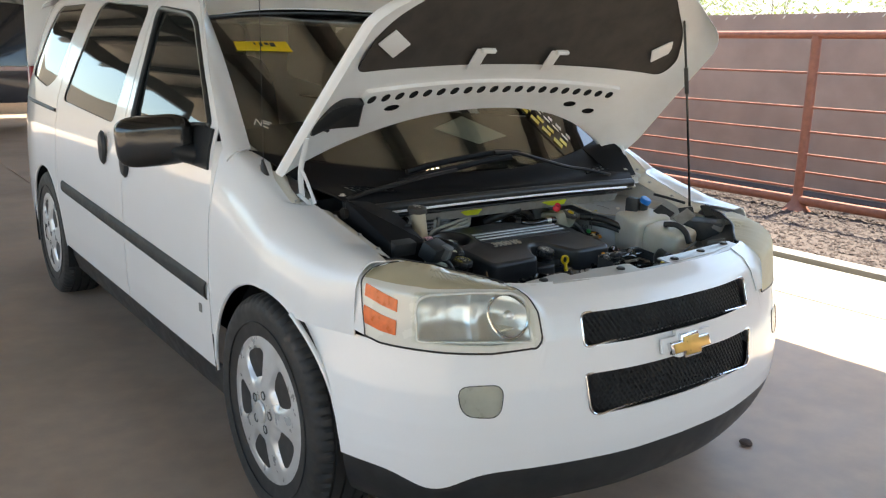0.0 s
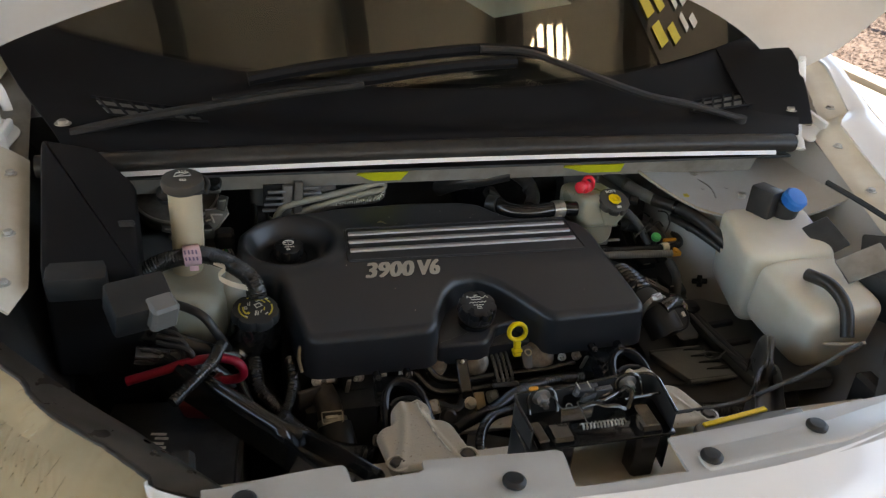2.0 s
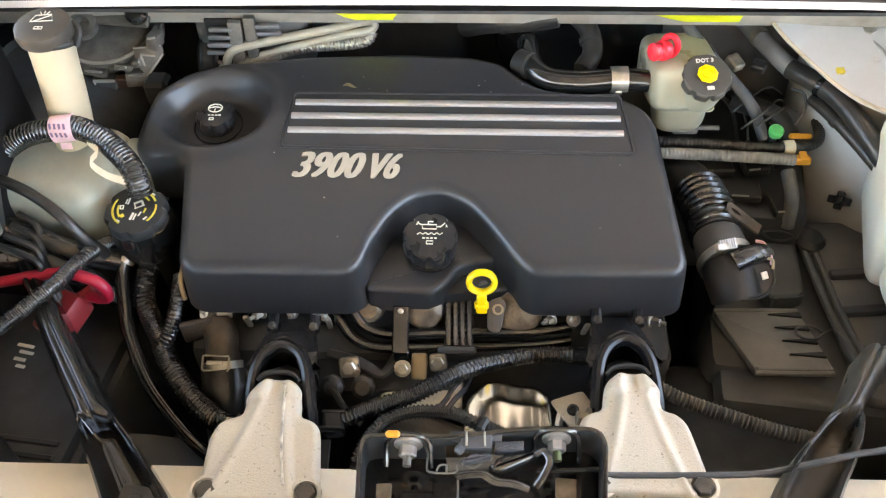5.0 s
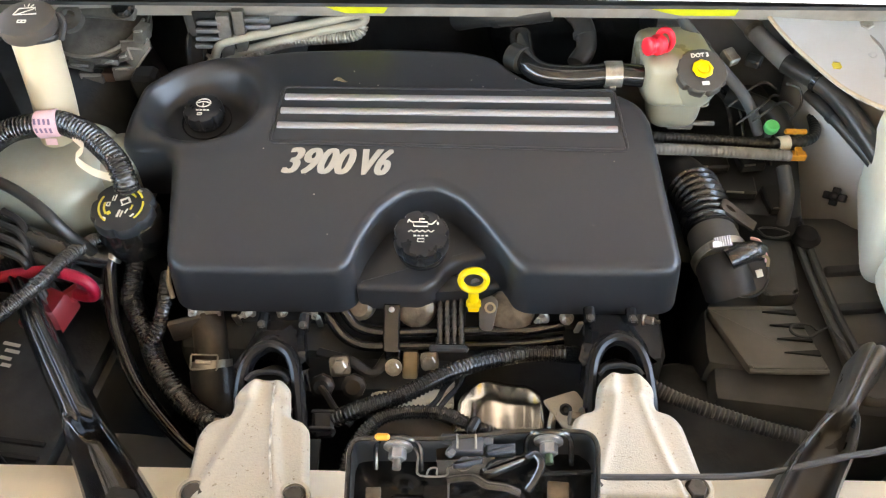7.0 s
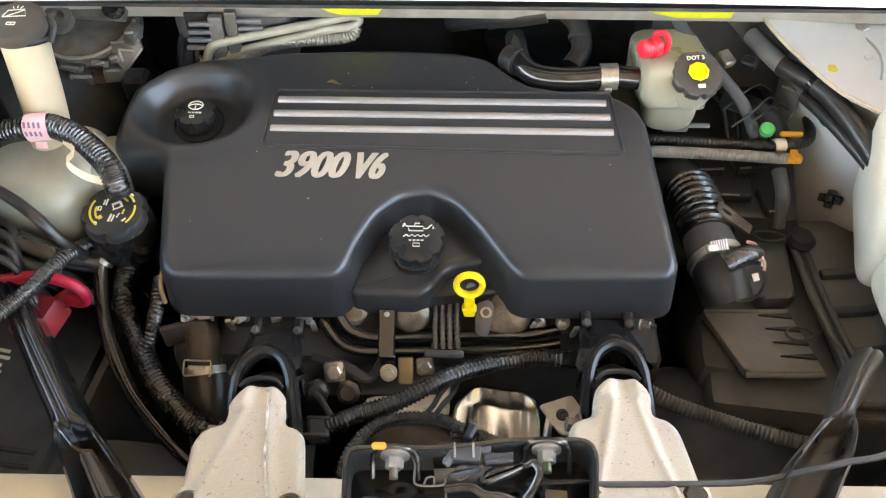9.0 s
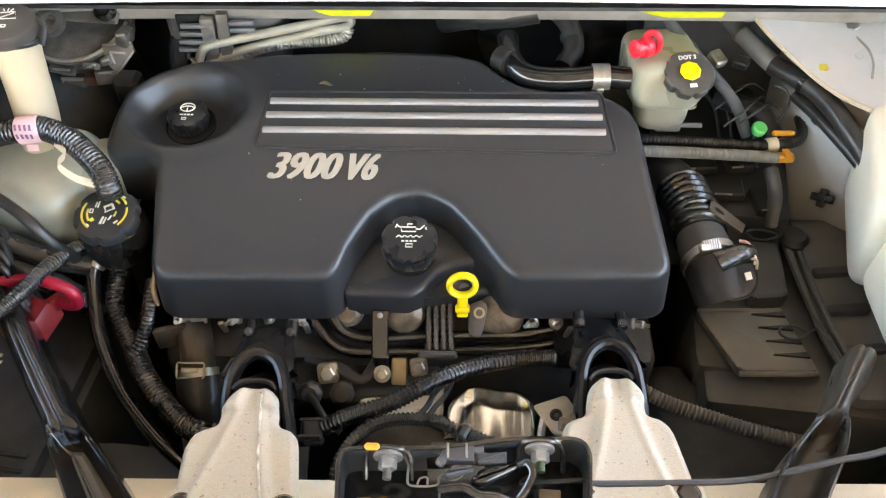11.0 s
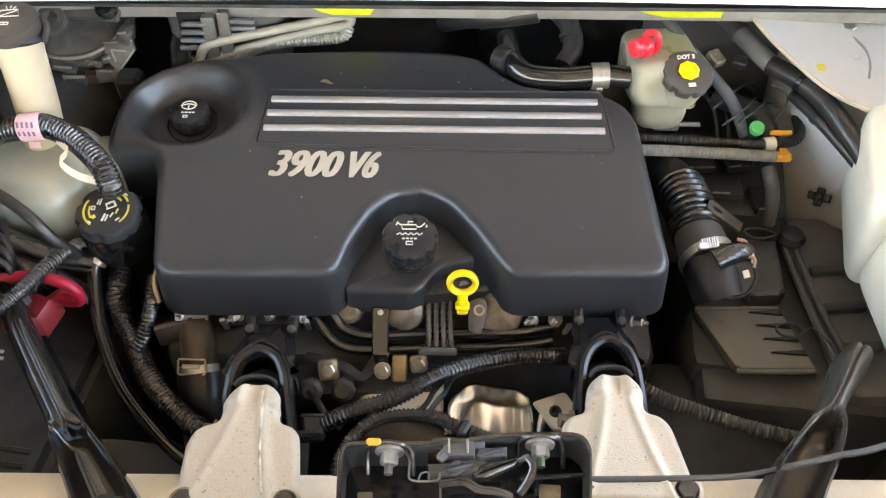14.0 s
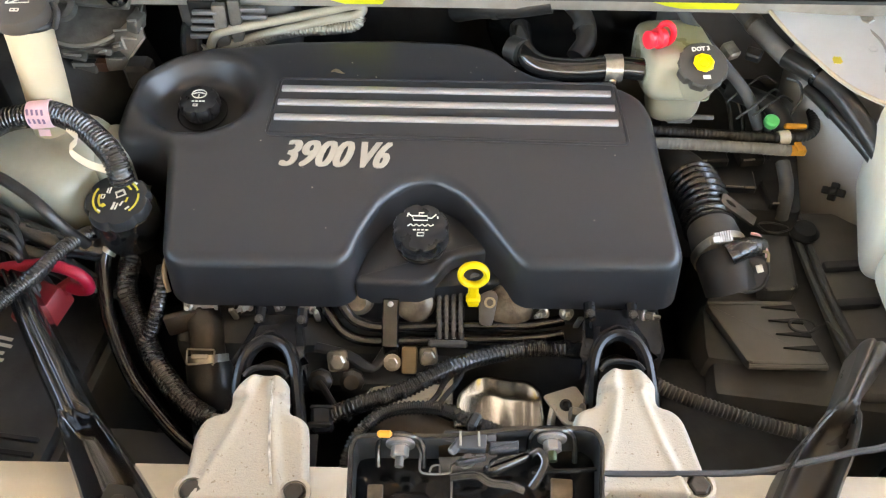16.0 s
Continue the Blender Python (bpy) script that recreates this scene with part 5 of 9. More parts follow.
for sg in (-1, 1):
    fl_ = part("fender_flange", sheet(lambda y, w: (sg * (-fender(y, 1).x - 0.055 * w + 0.004), y, fender(y, 1).z - 0.004 - 0.018 * w - 0.03 * max(0, w - 0.8)), lin(0.645, 1.16, 30), lin(0, 1, 8), (), 0.004), CREAM, van, "dirty cream fender flange")
    for y in (0.69, 0.78, 0.90, 1.02):
        part("bolt", hexbolt(0.006, 0.006), SHADEWHITE, fl_, m=pose(sg * (-fender(y, 1).x - 0.028), y, fender(y, 1).z - 0.014))
SEAM = spline([(0.312, 1.00, 0.880), (0.332, 0.945, 0.866), (0.362, 0.905, 0.850), (0.400, 0.858, 0.838), (0.443, 0.824, 0.836), (0.50, 0.795, 0.838)], 5)
fla = part("apron_flange", sheet(lambda s, w: SEAM[int(round(s))].lerp(Vector((0.66, 0.80 + 0.20 * (1 - s / 25), 0.872)), w) - Vector((0, 0, 0.010 * math.sin(math.pi * w))), [float(k) for k in range(26)], lin(0, 1, 12), (), 0.004), SHADEWHITE, van, "white painted flange beside the strut tower, toned down for shade")
part("seam", tube(SEAM, 0.0022, 8, raw=True), mat("seam_sealer", (0.46, 0.39, 0.28), 0.6, vary=0.15, scale=40), fla, "tan seam sealer bead")
for k in range(5):
    part("paint_mark", box(0.012 - 0.002 * (k % 2), 0.0022, 0.0008), YPRINT, fla, m=tilt_to((-0.1, -0.2, 1), (0.394, 0.893, 0.846), 36 * k))
fold = [(0.425, 0.965), (0.438, 0.942), (0.447, 0.918), (0.446, 0.893), (0.437, 0.866)]
part("fold", tube([(x, y, 0.8545 + 0.05 * (y - 0.92)) for x, y in fold], 0.0014, 6), FLANGE, fla)
part("tower_bolt", hexbolt(0.0085, 0.009, 1.7), STEEL, fla, m=tilt_to((-0.1, -0.2, 1), (0.440, 0.955, 0.853)))
for k in range(6):
    part("weld_spot", lathe([(0.0045, 0), (0.004, 0.0008), (0.002, 0.001)], 10), SHADEWHITE, fla, m=tilt_to((-0.1, -0.2, 1), (0.405 + 0.016 * k, 0.925 - 0.008 * (k % 3), 0.850)))
part("inner_panel", sheet(lambda a, b: Vector((-0.476 + 0.046 * b + (0.034 * a) * (1 - b) ** 0.6, 0.690 - 0.072 * b, 0.600)), lin(0, 1, 5), lin(0, 1, 8), (), 0.003), FLANGE, van, "dirty pale inner panel beside the battery")
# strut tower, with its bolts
twr = part("strut_tower", join(lathe([(0.165, -0.28), (0.155, -0.06), (0.14, -0.02), (0.115, 0.0), (0.06, 0.008), (0.055, 0.0), (0.02, -0.002)], 40)), SHADEWHITE, van, "white painted strut tower, toned down for shade", m=pose(0.53, 0.965, 0.835, -4, -6))
for a in (40, 160, 250):
    part("stud", hexbolt(0.008, 0.014), STEEL, twr, m=pose(0.53 + 0.09 * math.cos(radians(a)), 0.965 + 0.09 * math.sin(radians(a)), 0.838))
part("strut_tower", lathe([(0.165, -0.3), (0.155, -0.06), (0.14, -0.02), (0.115, 0.0), (0.06, 0.008), (0.055, 0.0), (0.02, -0.002)], 40), DARK, van, "dark strut tower", m=pose(-0.56, 0.97, 0.80, -4, 6))

# cowl: black plastic panel, rubber strip, painted lip and flange below it
def cowl(u, w):
    y1, z1 = 1.03 + 0.225 * u * u, 1.003 + 0.085 * u * u
    dip = -0.022 * math.sin(math.pi * w) ** 2
    x = u * (0.62 + 0.17 * w)
    return Vector((x, 0.925 + (y1 - 0.925) * w, 0.944 + 0.006 * (1 - u * u) + (z1 - 0.944) * w ** 0.8 + dip))


cw = part("cowl_panel", sheet(cowl, lin(-1, 1, 60), lin(0, 1, 16), (), 0.004), COWL, van, "black plastic cowl panel under the windscreen")
for sgc in (-1, 1):
    bars = []
    for k in range(7):
        u0 = sgc * (0.84 - 0.034 * k)
        bars.append(tube([cowl(u0, 0.26) + Vector((0, 0, 0.004)), cowl(u0, 0.44) + Vector((0, 0, 0.005))], 0.0022, 6, raw=True))
    for w0 in (0.26, 0.35, 0.44):
        bars.append(tube([cowl(sgc * q, w0) + Vector((0, 0, 0.004)) for q in lin(0.63, 0.85, 6)], 0.0022, 6, raw=True))
    vent = part("cowl_vent", join(*bars), COWL, cw)
    part("vent_gauze", sheet(lambda q, w: cowl(sgc * q, w) + Vector((0, 0, 0.0025)), lin(0.635, 0.845, 10), lin(0.28, 0.42, 5), (), 0.0015), GREYPL, vent, "pale dusty gauze behind the bars")
    part("screw", hexbolt(0.008, 0.006), STEEL, cw, m=Matrix.Translation(cowl(sgc * 0.97, 0.15) + Vector((0, 0, 0.003))))
part("cowl_corner", sheet(lambda u, w: Vector((0.545 + 0.12 * u, 0.95 + 0.20 * w, 0.955 + 0.10 * w + 0.05 * math.sin(math.pi * w) * u)), lin(0, 1, 10), lin(0, 1, 10), (), 0.004), COWL, cw)
part("weatherstrip", tube([(x, 0.912, 0.932 + 0.008 * (1 - (x / 0.65) ** 2)) for x in lin(-0.66, 0.60, 24)], 0.0165, 12, raw=True), RUBBER, van, "dark rubber hood seal")
part("cowl_lip", sheet(lambda x, w: (x, 0.899 + 0.004 * w, 0.914 + 0.009 * (1 - (x / 0.65) ** 2) + 0.0085 * w), lin(-0.62, 0.56, 40), lin(0, 1, 3), (), 0.004), WHITE, van, "bright painted cowl lip")
fl = part("cowl_flange", sheet(lambda x, w: (x, 0.948 + 0.012 * (1 - w), 0.862 + 0.030 * w + 0.004 * (1 - (x / 0.6) ** 2)), lin(-0.60, 0.56, 40), lin(0, 1, 4), (), 0.004), FLANGE, van, "dirty painted flange under the cowl, greyed for shade")
part("cowl_underside", sheet(lambda x, w: (x, 0.905 + 0.20 * w, 0.912 - 0.012 * w), lin(-0.64, 0.60, 10), lin(0, 1, 4), (), 0.004), DARK, van)
for x0, x1 in ((-0.185, -0.105), (0.175, 0.288)):
    part("yellow_mark", sheet(lambda x, w: (x - 0.010 * (1 - w) * (x0 < 0), 0.9425 + 0.011 * (1 - w), 0.8905 - 0.0195 * (1 - w) * (0.45 + 0.55 * min(1, max(0, (x - x0) / (0.45 * (x1 - x0)))))), lin(x0, x1, 24), lin(0, 1, 3), (), 0.0015), TAPE, fl, "yellow-green paint mark")

# wipers
def wiper(px, py, pz, blade, arm):
    t = part("wiper", join(tube(arm, 0.012, 8, flat=0.55), tube([(px, py, pz - 0.02), (px, py, pz + 0.015)], 0.013, 12, raw=True)), BLACK, van, "black windscreen wiper arm")
    part("blade", tube(blade, 0.009, 8, flat=1.2), COWL, t)


wiper(-0.616, 0.965, 0.945, [(-0.41, 0.992, 0.997), (-0.30, 1.000, 1.010), (-0.173, 1.010, 1.024), (-0.03, 1.030, 1.038), (0.10, 1.044, 1.044)],
      [(-0.616, 0.965, 0.962), (-0.52, 0.972, 0.980), (-0.405, 0.984, 0.995), (-0.303, 0.993, 1.008), (-0.174, 1.004, 1.020)])
wiper(0.509, 0.955, 0.955, [(-0.354, 1.030, 1.020), (-0.243, 1.044, 1.036), (-0.108, 1.058, 1.048), (0.047, 1.072, 1.058), (0.16, 1.066, 1.052)],
      [(0.509, 0.955, 0.966), (0.42, 0.970, 0.986), (0.324, 0.990, 1.002), (0.197, 1.036, 1.038), (0.125, 1.064, 1.056), (0.04, 1.066, 1.060)])

# tie bar and closure panel over the grille
tie = part("tie_bar", sheet(lambda x, y: (x, y + 0.012 * x, 0.742 - 0.5 * max(0, y - 0.425) - 0.35 * max(0, 0.33 - y)), lin(-0.56, 0.56, 60), lin(0.30, 0.447, 12), (), 0.006), CREAM, van, "cream painted radiator tie bar")
PANEL_HOLES = [poly_sdf([(-0.30, 0.318), (-0.225, 0.318), (-0.215, 0.40), (-0.31, 0.40)]), poly_sdf([(-0.075, 0.272), (0.055, 0.272), (0.055, 0.40), (-0.065, 0.40)]), poly_sdf([(-0.60, 0.345), (-0.43, 0.335), (-0.31, 0.343), (-0.10, 0.327), (0.06, 0.322), (0.40, 0.348), (0.60, 0.38), (0.6, 0.5), (-0.6, 0.5)])]


def closure(x, y):
    edge = nose(x, 0.83, 0.125).y
    d = y - edge
    return Vector((x, y, 0.829 - 0.3 * max(0, 0.008 - d) + 0.004 * math.exp(-((d - 0.05) / 0.02) ** 2)))


pan = part("closure_panel", sheet(lambda x, t: closure(x, nose(x, 0.83, 0.122).y + 0.10 * t), lin(-0.445, 0.445, 110), lin(0, 1, 22), PANEL_HOLES, 0.004, lambda x, t: (x, nose(x, 0.83, 0.122).y + 0.10 * t)), SHADEWHITE, van, "white plastic panel above the grille")
for x, y in ((-0.405, 0.31), (-0.138, 0.287), (0.088, 0.284), (0.24, 0.308), (0.39, 0.335)):
    part("push_pin", lathe([(0.0125, 0), (0.0125, 0.003), (0.009, 0.006), (0.003, 0.0065)], 20), BLACK, pan, "black push-in plug", m=pose(x, y, 0.833))
part("moulded_piece", prism(rounded([(0.075, 0.268), (0.27, 0.285), (0.40, 0.318), (0.395, 0.345), (0.26, 0.318), (0.075, 0.30)], 0.01), 0.825, 0.8325, 0.003), SHADEWHITE, pan)
# dark shields behind the lamps
for sg, mm in ((-1, DGLOSS), (1, DUSTHAZE)):
    part("lamp_shield", sheet(lambda s, w: Vector((sg * (nose(s, 0, 0.165).x - 0.015 * w), nose(s, 0, 0.165).y, 0)).lerp(Vector((sg * (0.42 + 0.26 * (s - 0.45) / 0.5), 0.40 + 0.26 * (s - 0.45) / 0.5, 0)), w) + Vector((0, 0, interp([(0.45, 0.785), (0.65, 0.815), (1.0, 0.842)], s)[0] - 0.035 * w + 0.008 * math.sin(9 * s + 4 * w))), lin(0.45, 1.0, 24), lin(0, 1, 8), (), 0.004), mm, van, "dark plastic shield behind the headlight")
    part("radiator_side", box(0.03, 0.12, 0.40, 0.006, 1, pose(sg * 0.47, 0.42, 0.56)), DARK, van)
part("fan_shroud", join(box(0.86, 0.05, 0.34, 0.01, 2, pose(0, 0.42, 0.52)), box(0.5, 0.03, 0.02, 0.004, 1, pose(0, 0.45, 0.66))), DARK, van, "black radiator fan shroud")


# ---- the engine ----
engine = thing("engine", "transverse V6 engine under a black plastic cover", "engine")
out = [(-0.309, 0.626), (-0.136, 0.628), (-0.124, 0.638), (-0.116, 0.667), (-0.098, 0.703), (-0.074, 0.726), (-0.046, 0.731), (-0.020, 0.716), (0.004, 0.686), (0.024, 0.656), (0.035, 0.640), (0.048, 0.631),
       (0.201, 0.634), (0.186, 0.828), (0.176, 0.850), (0.155, 0.865), (0.10, 0.873), (0.06, 0.880), (0.037, 0.897), (0.015, 0.920), (-0.02, 0.930), (-0.10, 0.934), (-0.22, 0.928), (-0.30, 0.915), (-0.355, 0.893), (-0.385, 0.864), (-0.394, 0.80), (-0.392, 0.784), (-0.380, 0.775),
       (-0.340, 0.772), (-0.332, 0.764)]


def even(pts, step, rounds):
    """A closed outline set out at even steps and eased."""
    p = [Vector((*q, 0)) for q in pts]
    res = []
    for a, c in zip(p, p[1:] + p[:1]):
        n = max(1, round((c - a).length / step))
        res += [a.lerp(c, k / n) for k in range(n) if (c - a).length > 1e-5]
    for _ in range(rounds):
        res = [0.25 * res[k - 1] + 0.5 * res[k] + 0.25 * res[(k + 1) % len(res)] for k in range(len(res))]
    return res


WELLC = (-0.312, 0.838)


def cover_top(x, y):
    """The lid's sloping top, with the bowl round the filler."""
    rho = math.hypot((x - WELLC[0]) / 1.12, (y - WELLC[1]) / 0.95)
    k = min(1, max(0, (0.061 - rho) / 0.021))
    k = k * k * (3 - 2 * k)
    bump = 0.005 * math.exp(-((rho - 0.066) / 0.011) ** 2)
    return cover_z(y) - 0.024 * k + bump


def cover_shell():
    """The lid: a skirt round the outline, a rounded rim and a top that slopes up to the rear."""
    P = even(rounded(out, [0.018, 0.02, 0, 0, 0, 0, 0, 0, 0, 0, 0.0, 0.02, 0.018] + [0.0] * 15 + [0, 0.02, 0.012], 6), 0.0035, 6)
    n = len(P)
    nrm = []
    for i in range(n):
        d = (P[(i + 2) % n] - P[i - 2]).normalized()
        nrm.append(Vector((-d.y, d.x, 0)))
    rim = bmesh.new()
    R = 0.0125
    rows = [(-0.004, -0.064), (-0.0015, -0.03)] + [(R * (1 - math.cos(a)), -R + R * math.sin(a)) for a in lin(0, math.pi / 2, 8)] + [(R + 0.003, -0.0004)]
    rings = []
    for inn, dz in rows:
        rings.append([rim.verts.new(Vector((*(P[i] + nrm[i] * inn)[:2], cover_top(*(P[i] + nrm[i] * inn)[:2]) + dz))) for i in range(n)])
    for a, c in zip(rings, rings[1:]):
        for i in range(n):
            rim.faces.new((a[i], a[(i + 1) % n], c[(i + 1) % n], c[i]))
    inside = poly_sdf([(P[i] + nrm[i] * (R + 0.0004))[:2] for i in range(0, n, 2)])
    top = sheet(lambda x, y: (x, y, cover_top(x, y)), lin(-0.40, 0.21, 170), lin(0.62, 0.94, 90), [lambda x, y: (-inside(x, y)[0], None)])
    return join(rim, top)


cov = part("engine_cover", cover_shell(), COVER, engine, "satin black plastic engine cover", angle=50)
rng = random.Random(3)
specks = []
for k in range(46):
    x, y = rng.uniform(-0.29, 0.17), rng.uniform(0.66, 0.90)
    if not (-0.14 < x < 0.06 and y < 0.76) and math.hypot(x - WELLC[0], y - WELLC[1]) > 0.09:
        r = rng.choice((0.0004, 0.0006, 0.0006, 0.0009))
        specks.append(lathe([(r, 0), (r * 0.6, r * 0.6), (r * 0.2, r * 0.7)], 5))
        bmesh.ops.translate(specks[-1], verts=specks[-1].verts, vec=(x, y, cover_top(x, y)))
tagged(part("dust_specks", join(*specks), LETTER, cov), kind="stuff")
part("dead_leaf", sheet(lambda a, b: Vector((-0.168 + 0.016 * a, 0.874 + 0.006 * (b - 0.5) * math.sin(math.pi * min(0.98, a + 0.05)), cover_top(-0.168, 0.874) + 0.002 + 0.002 * math.sin(5 * a))), lin(0, 1, 8), lin(0, 1, 4), (), 0.0003), TAN, cov, "dry leaf scrap")
# shelf in the notch, with its rolled front edge
shelf = rounded([(-0.124, 0.634), (-0.055, 0.632), (-0.040, 0.643), (-0.026, 0.667), (0.010, 0.675), (0.026, 0.690), (0.0, 0.728), (-0.055, 0.748), (-0.122, 0.715)], [0.008, 0.014, 0.008, 0.012, 0.008, 0.01, 0.02, 0.02, 0.01])
sh = prism(shelf, -0.034, 0.0, 0.007, 4, True)
for v in sh.verts:
    v.co.z += 0.757 + 0.10 * (v.co.y - 0.636)
part("shelf", sh, COVER, cov)
lw = prism(rounded([(-0.060, 0.640), (-0.030, 0.642), (0.030, 0.652), (0.034, 0.70), (-0.05, 0.70)], 0.008), 0.705, 0.742, 0.006, 3, True)
part("shelf_front", lw, COVER, cov)
# sunken panel with three bright strips
pn = prism(rounded([(-0.227, 0.786), (0.155, 0.781), (0.146, 0.862), (-0.222, 0.862)], 0.006), 0, 0.0018, 0.001, 1, True)
for v in pn.verts:
    v.co.z += cover_z(v.co.y) - 0.0002
part("strip_panel", pn, COVER, cov)
lip = rounded([(-0.2285, 0.784), (0.1565, 0.779), (0.1475, 0.8635), (-0.2235, 0.8635)], 0.007)
part("panel_lip", tube([(x, y, cover_z(y) + 0.0008) for x, y in lip + lip[:1]], 0.0017, 8, raw=True, cap=False), COVER, cov)
for y, x0, x1 in ((0.8485, -0.2195, 0.1425), (0.8285, -0.2215, 0.1455), (0.8075, -0.2225, 0.1475)):
    b = box(x1 - x0, 0.0078, 0.0044, 0.0012, 2)
    for v in b.verts:
        v.co.x += (x0 + x1) / 2
        v.co.y += y - 0.0012 * ((v.co.x + 0.04) / 0.18) ** 2 + 0.004 * (0.0 - v.co.x) * 0
        v.co.z += cover_z(v.co.y) + 0.002
    part("strip", b, SATIN, cov, "satin silver strip")
SL = math.degrees(math.atan(0.16))


def bold_word(text, x0, x1, tall):
    """Condensed heavy slanted lettering: the built-in font squeezed to a width and thickened sideways."""
    w = words(text, 1.0, 0.0, 0.012, 0.0)
    lo, hi = [Vector([f(v.co[k] for v in w.verts) for k in range(3)]) for f in (min, max)]
    for v in w.verts:
        v.co = Vector((x0 + 0.0016 + (v.co.x - lo.x) / (hi.x - lo.x) * (x1 - x0 - 0.0032), (v.co.y - lo.y) / (hi.y - lo.y) * tall - tall / 2, 0.0012 * (v.co.z - lo.z) / (hi.z - lo.z)))
    copies = []
    for k in range(5):
        c = w.copy()
        bmesh.ops.translate(c, verts=c.verts, vec=(0.00095 * (k - 2), 0, 0.00006 * k))
        copies.append(c)
    w.free()
    b = join(*copies)
    for v in b.verts:
        v.co.x += 0.24 * v.co.y
    return b


part("lettering", join(bold_word("3900", -0.0580, 0.0145, 0.0345), bold_word("V6", 0.0185, 0.0545, 0.0345)), LETTER, cov, "raised lettering reading 3900 V6", m=pose(-0.1472, 0.7590, cover_z(0.7590) + 0.0002, SL, 0, -0.6))
# filler cap in the bowl
def knob(name, r, h, at, nrm, lobes, label, parent, material=KNOB):
    return part(name, lathe([(r * 0.86, 0), (r * 0.9, h * 0.25), (r, h * 0.35), (r, h * 0.8), (r * 0.94, h * 0.97), (r * 0.88, h), (r * 0.5, h), (0.002, h)], 90, lobes, r * 0.10, (2, 3, 4, 5)), material, parent, label, m=tilt_to(nrm, at))


def plate_marks(parent, M, marks, material=PRINT):
    """Small flat printed bars: (x, y, length, width, turn)."""
    for x, y, a, b, t in marks:
        part("print", box(a, b, 0.0006), material, parent, m=M @ pose(x, y, 0, 0, 0, t))


part("filler_hole", lathe([(0.026, 0), (0.0275, 0.002), (0.0285, 0.002), (0.0285, -0.004)], 36), COWL, engine, m=tilt_to((0, -0.16, 1), (-0.312, 0.838, 0.8005)))
ps = knob("filler_cap", 0.0225, 0.020, (-0.312, 0.838, 0.802), (0, -0.12, 1), 8, "black filler cap with white symbols", engine)
PM = tilt_to((0, -0.12, 1), (-0.312, 0.8356, 0.8223))
part("print", tube([(0.0080 * math.cos(a), 0.007 + 0.0062 * math.sin(a), 0) for a in lin(0, 6.28, 24)], 0.0007, 5, raw=True), PRINT, ps, m=PM)
part("print", tube([(-0.0085, 0.006, 0), (-0.003, 0.0085, 0), (0.003, 0.0085, 0), (0.0085, 0.006, 0)], 0.0007, 5), PRINT, ps, m=PM)
plate_marks(ps, PM, [(0, 0.004, 0.0012, 0.005, 0), (-0.005, -0.0040, 0.0030, 0.0016, 0), (-0.001, -0.0040, 0.0030, 0.0016, 0), (0.003, -0.0040, 0.0030, 0.0016, 0), (0.0068, -0.0040, 0.0026, 0.0016, 0), (-0.0035, -0.0100, 0.0012, 0.0036, 0), (0.0008, -0.0100, 0.0012, 0.0036, 0), (-0.0013, -0.0086, 0.0042, 0.0009, 0), (-0.0013, -0.0114, 0.0042, 0.0009, 0)])
oil = knob("oil_cap", 0.0285, 0.026, (-0.0575, 0.6765, 0.774), (0, -0.25, 1), 8, "black oil filler cap with white symbols", engine)
part("neck", lathe([(0.024, 0), (0.024, 0.012), (0.026, 0.013), (0.026, 0.017), (0.022, 0.018)], 40), GLOSS, oil, m=tilt_to((0, -0.25, 1), (-0.0575, 0.6805, 0.756)))
OM = tilt_to((0, -0.25, 1), (-0.0575, 0.6702, 0.7996))
for line, r_ in (([(-0.0075, 0.0075), (-0.0085, 0.0125), (0.0065, 0.0125), (0.0065, 0.0075), (-0.0075, 0.0075)], 0.0007), ([(0.0065, 0.0105), (0.0105, 0.0100), (0.0150, 0.0145)], 0.0007),
                 ([(-0.0085, 0.0120), (-0.0135, 0.0150)], 0.0007), ([(-0.0140, 0.0118), (-0.0120, 0.0158)], 0.0007), ([(-0.002, 0.0125), (-0.002, 0.0160), (0.003, 0.0160)], 0.0007), ([(0.0165, 0.0125), (0.0162, 0.0100), (0.0172, 0.0100), (0.0165, 0.0125)], 0.0006),
                 ([(x, 0.0020 + 0.0010 * math.sin(x * 1100)) for x in lin(-0.013, 0.013, 27)], 0.0006), ([(-0.003, -0.0100), (-0.003, -0.0065), (0.0035, -0.0065), (0.0035, -0.0100), (-0.003, -0.0100)], 0.0006)):
    part("print", tube([(x, y, 0) for x, y in line], r_, 5, raw=True), PRINT, oil, m=OM)
plate_marks(oil, OM, [(-0.006 + 0.004 * k, -0.0032, 0.0028, 0.0014, 0) for k in range(4)])

# dipstick
DM = tilt_to((0.02, -0.97, 0.24), (-0.004, 0.638, 0.766))
DS = DM @ Matrix.Diagonal((1, 1, 1.5, 1))
dip = part("dipstick", tube([(0.0130 * math.cos(a), 0.0122 * math.sin(a), 0) for a in lin(0, 6.2832, 49)], 0.0033, 12, raw=True, cap=False), YELLOW, engine, "yellow ring dipstick handle", m=DS)
part("stem", join(box(0.0105, 0.016, 0.0085, 0.003, 3, pose(0, -0.0205, 0)), box(0.0150, 0.007, 0.0115, 0.0030, 3, pose(0, -0.0290, 0)), box(0.0115, 0.006, 0.0095, 0.0020, 2, pose(0, -0.0345, 0))), YELLOW, dip, m=DM)
part("tube", tube([(-0.002, 0.655, 0.742), (-0.004, 0.66, 0.70), (-0.005, 0.66, 0.60)], 0.0055, 10), GLOSS, dip)
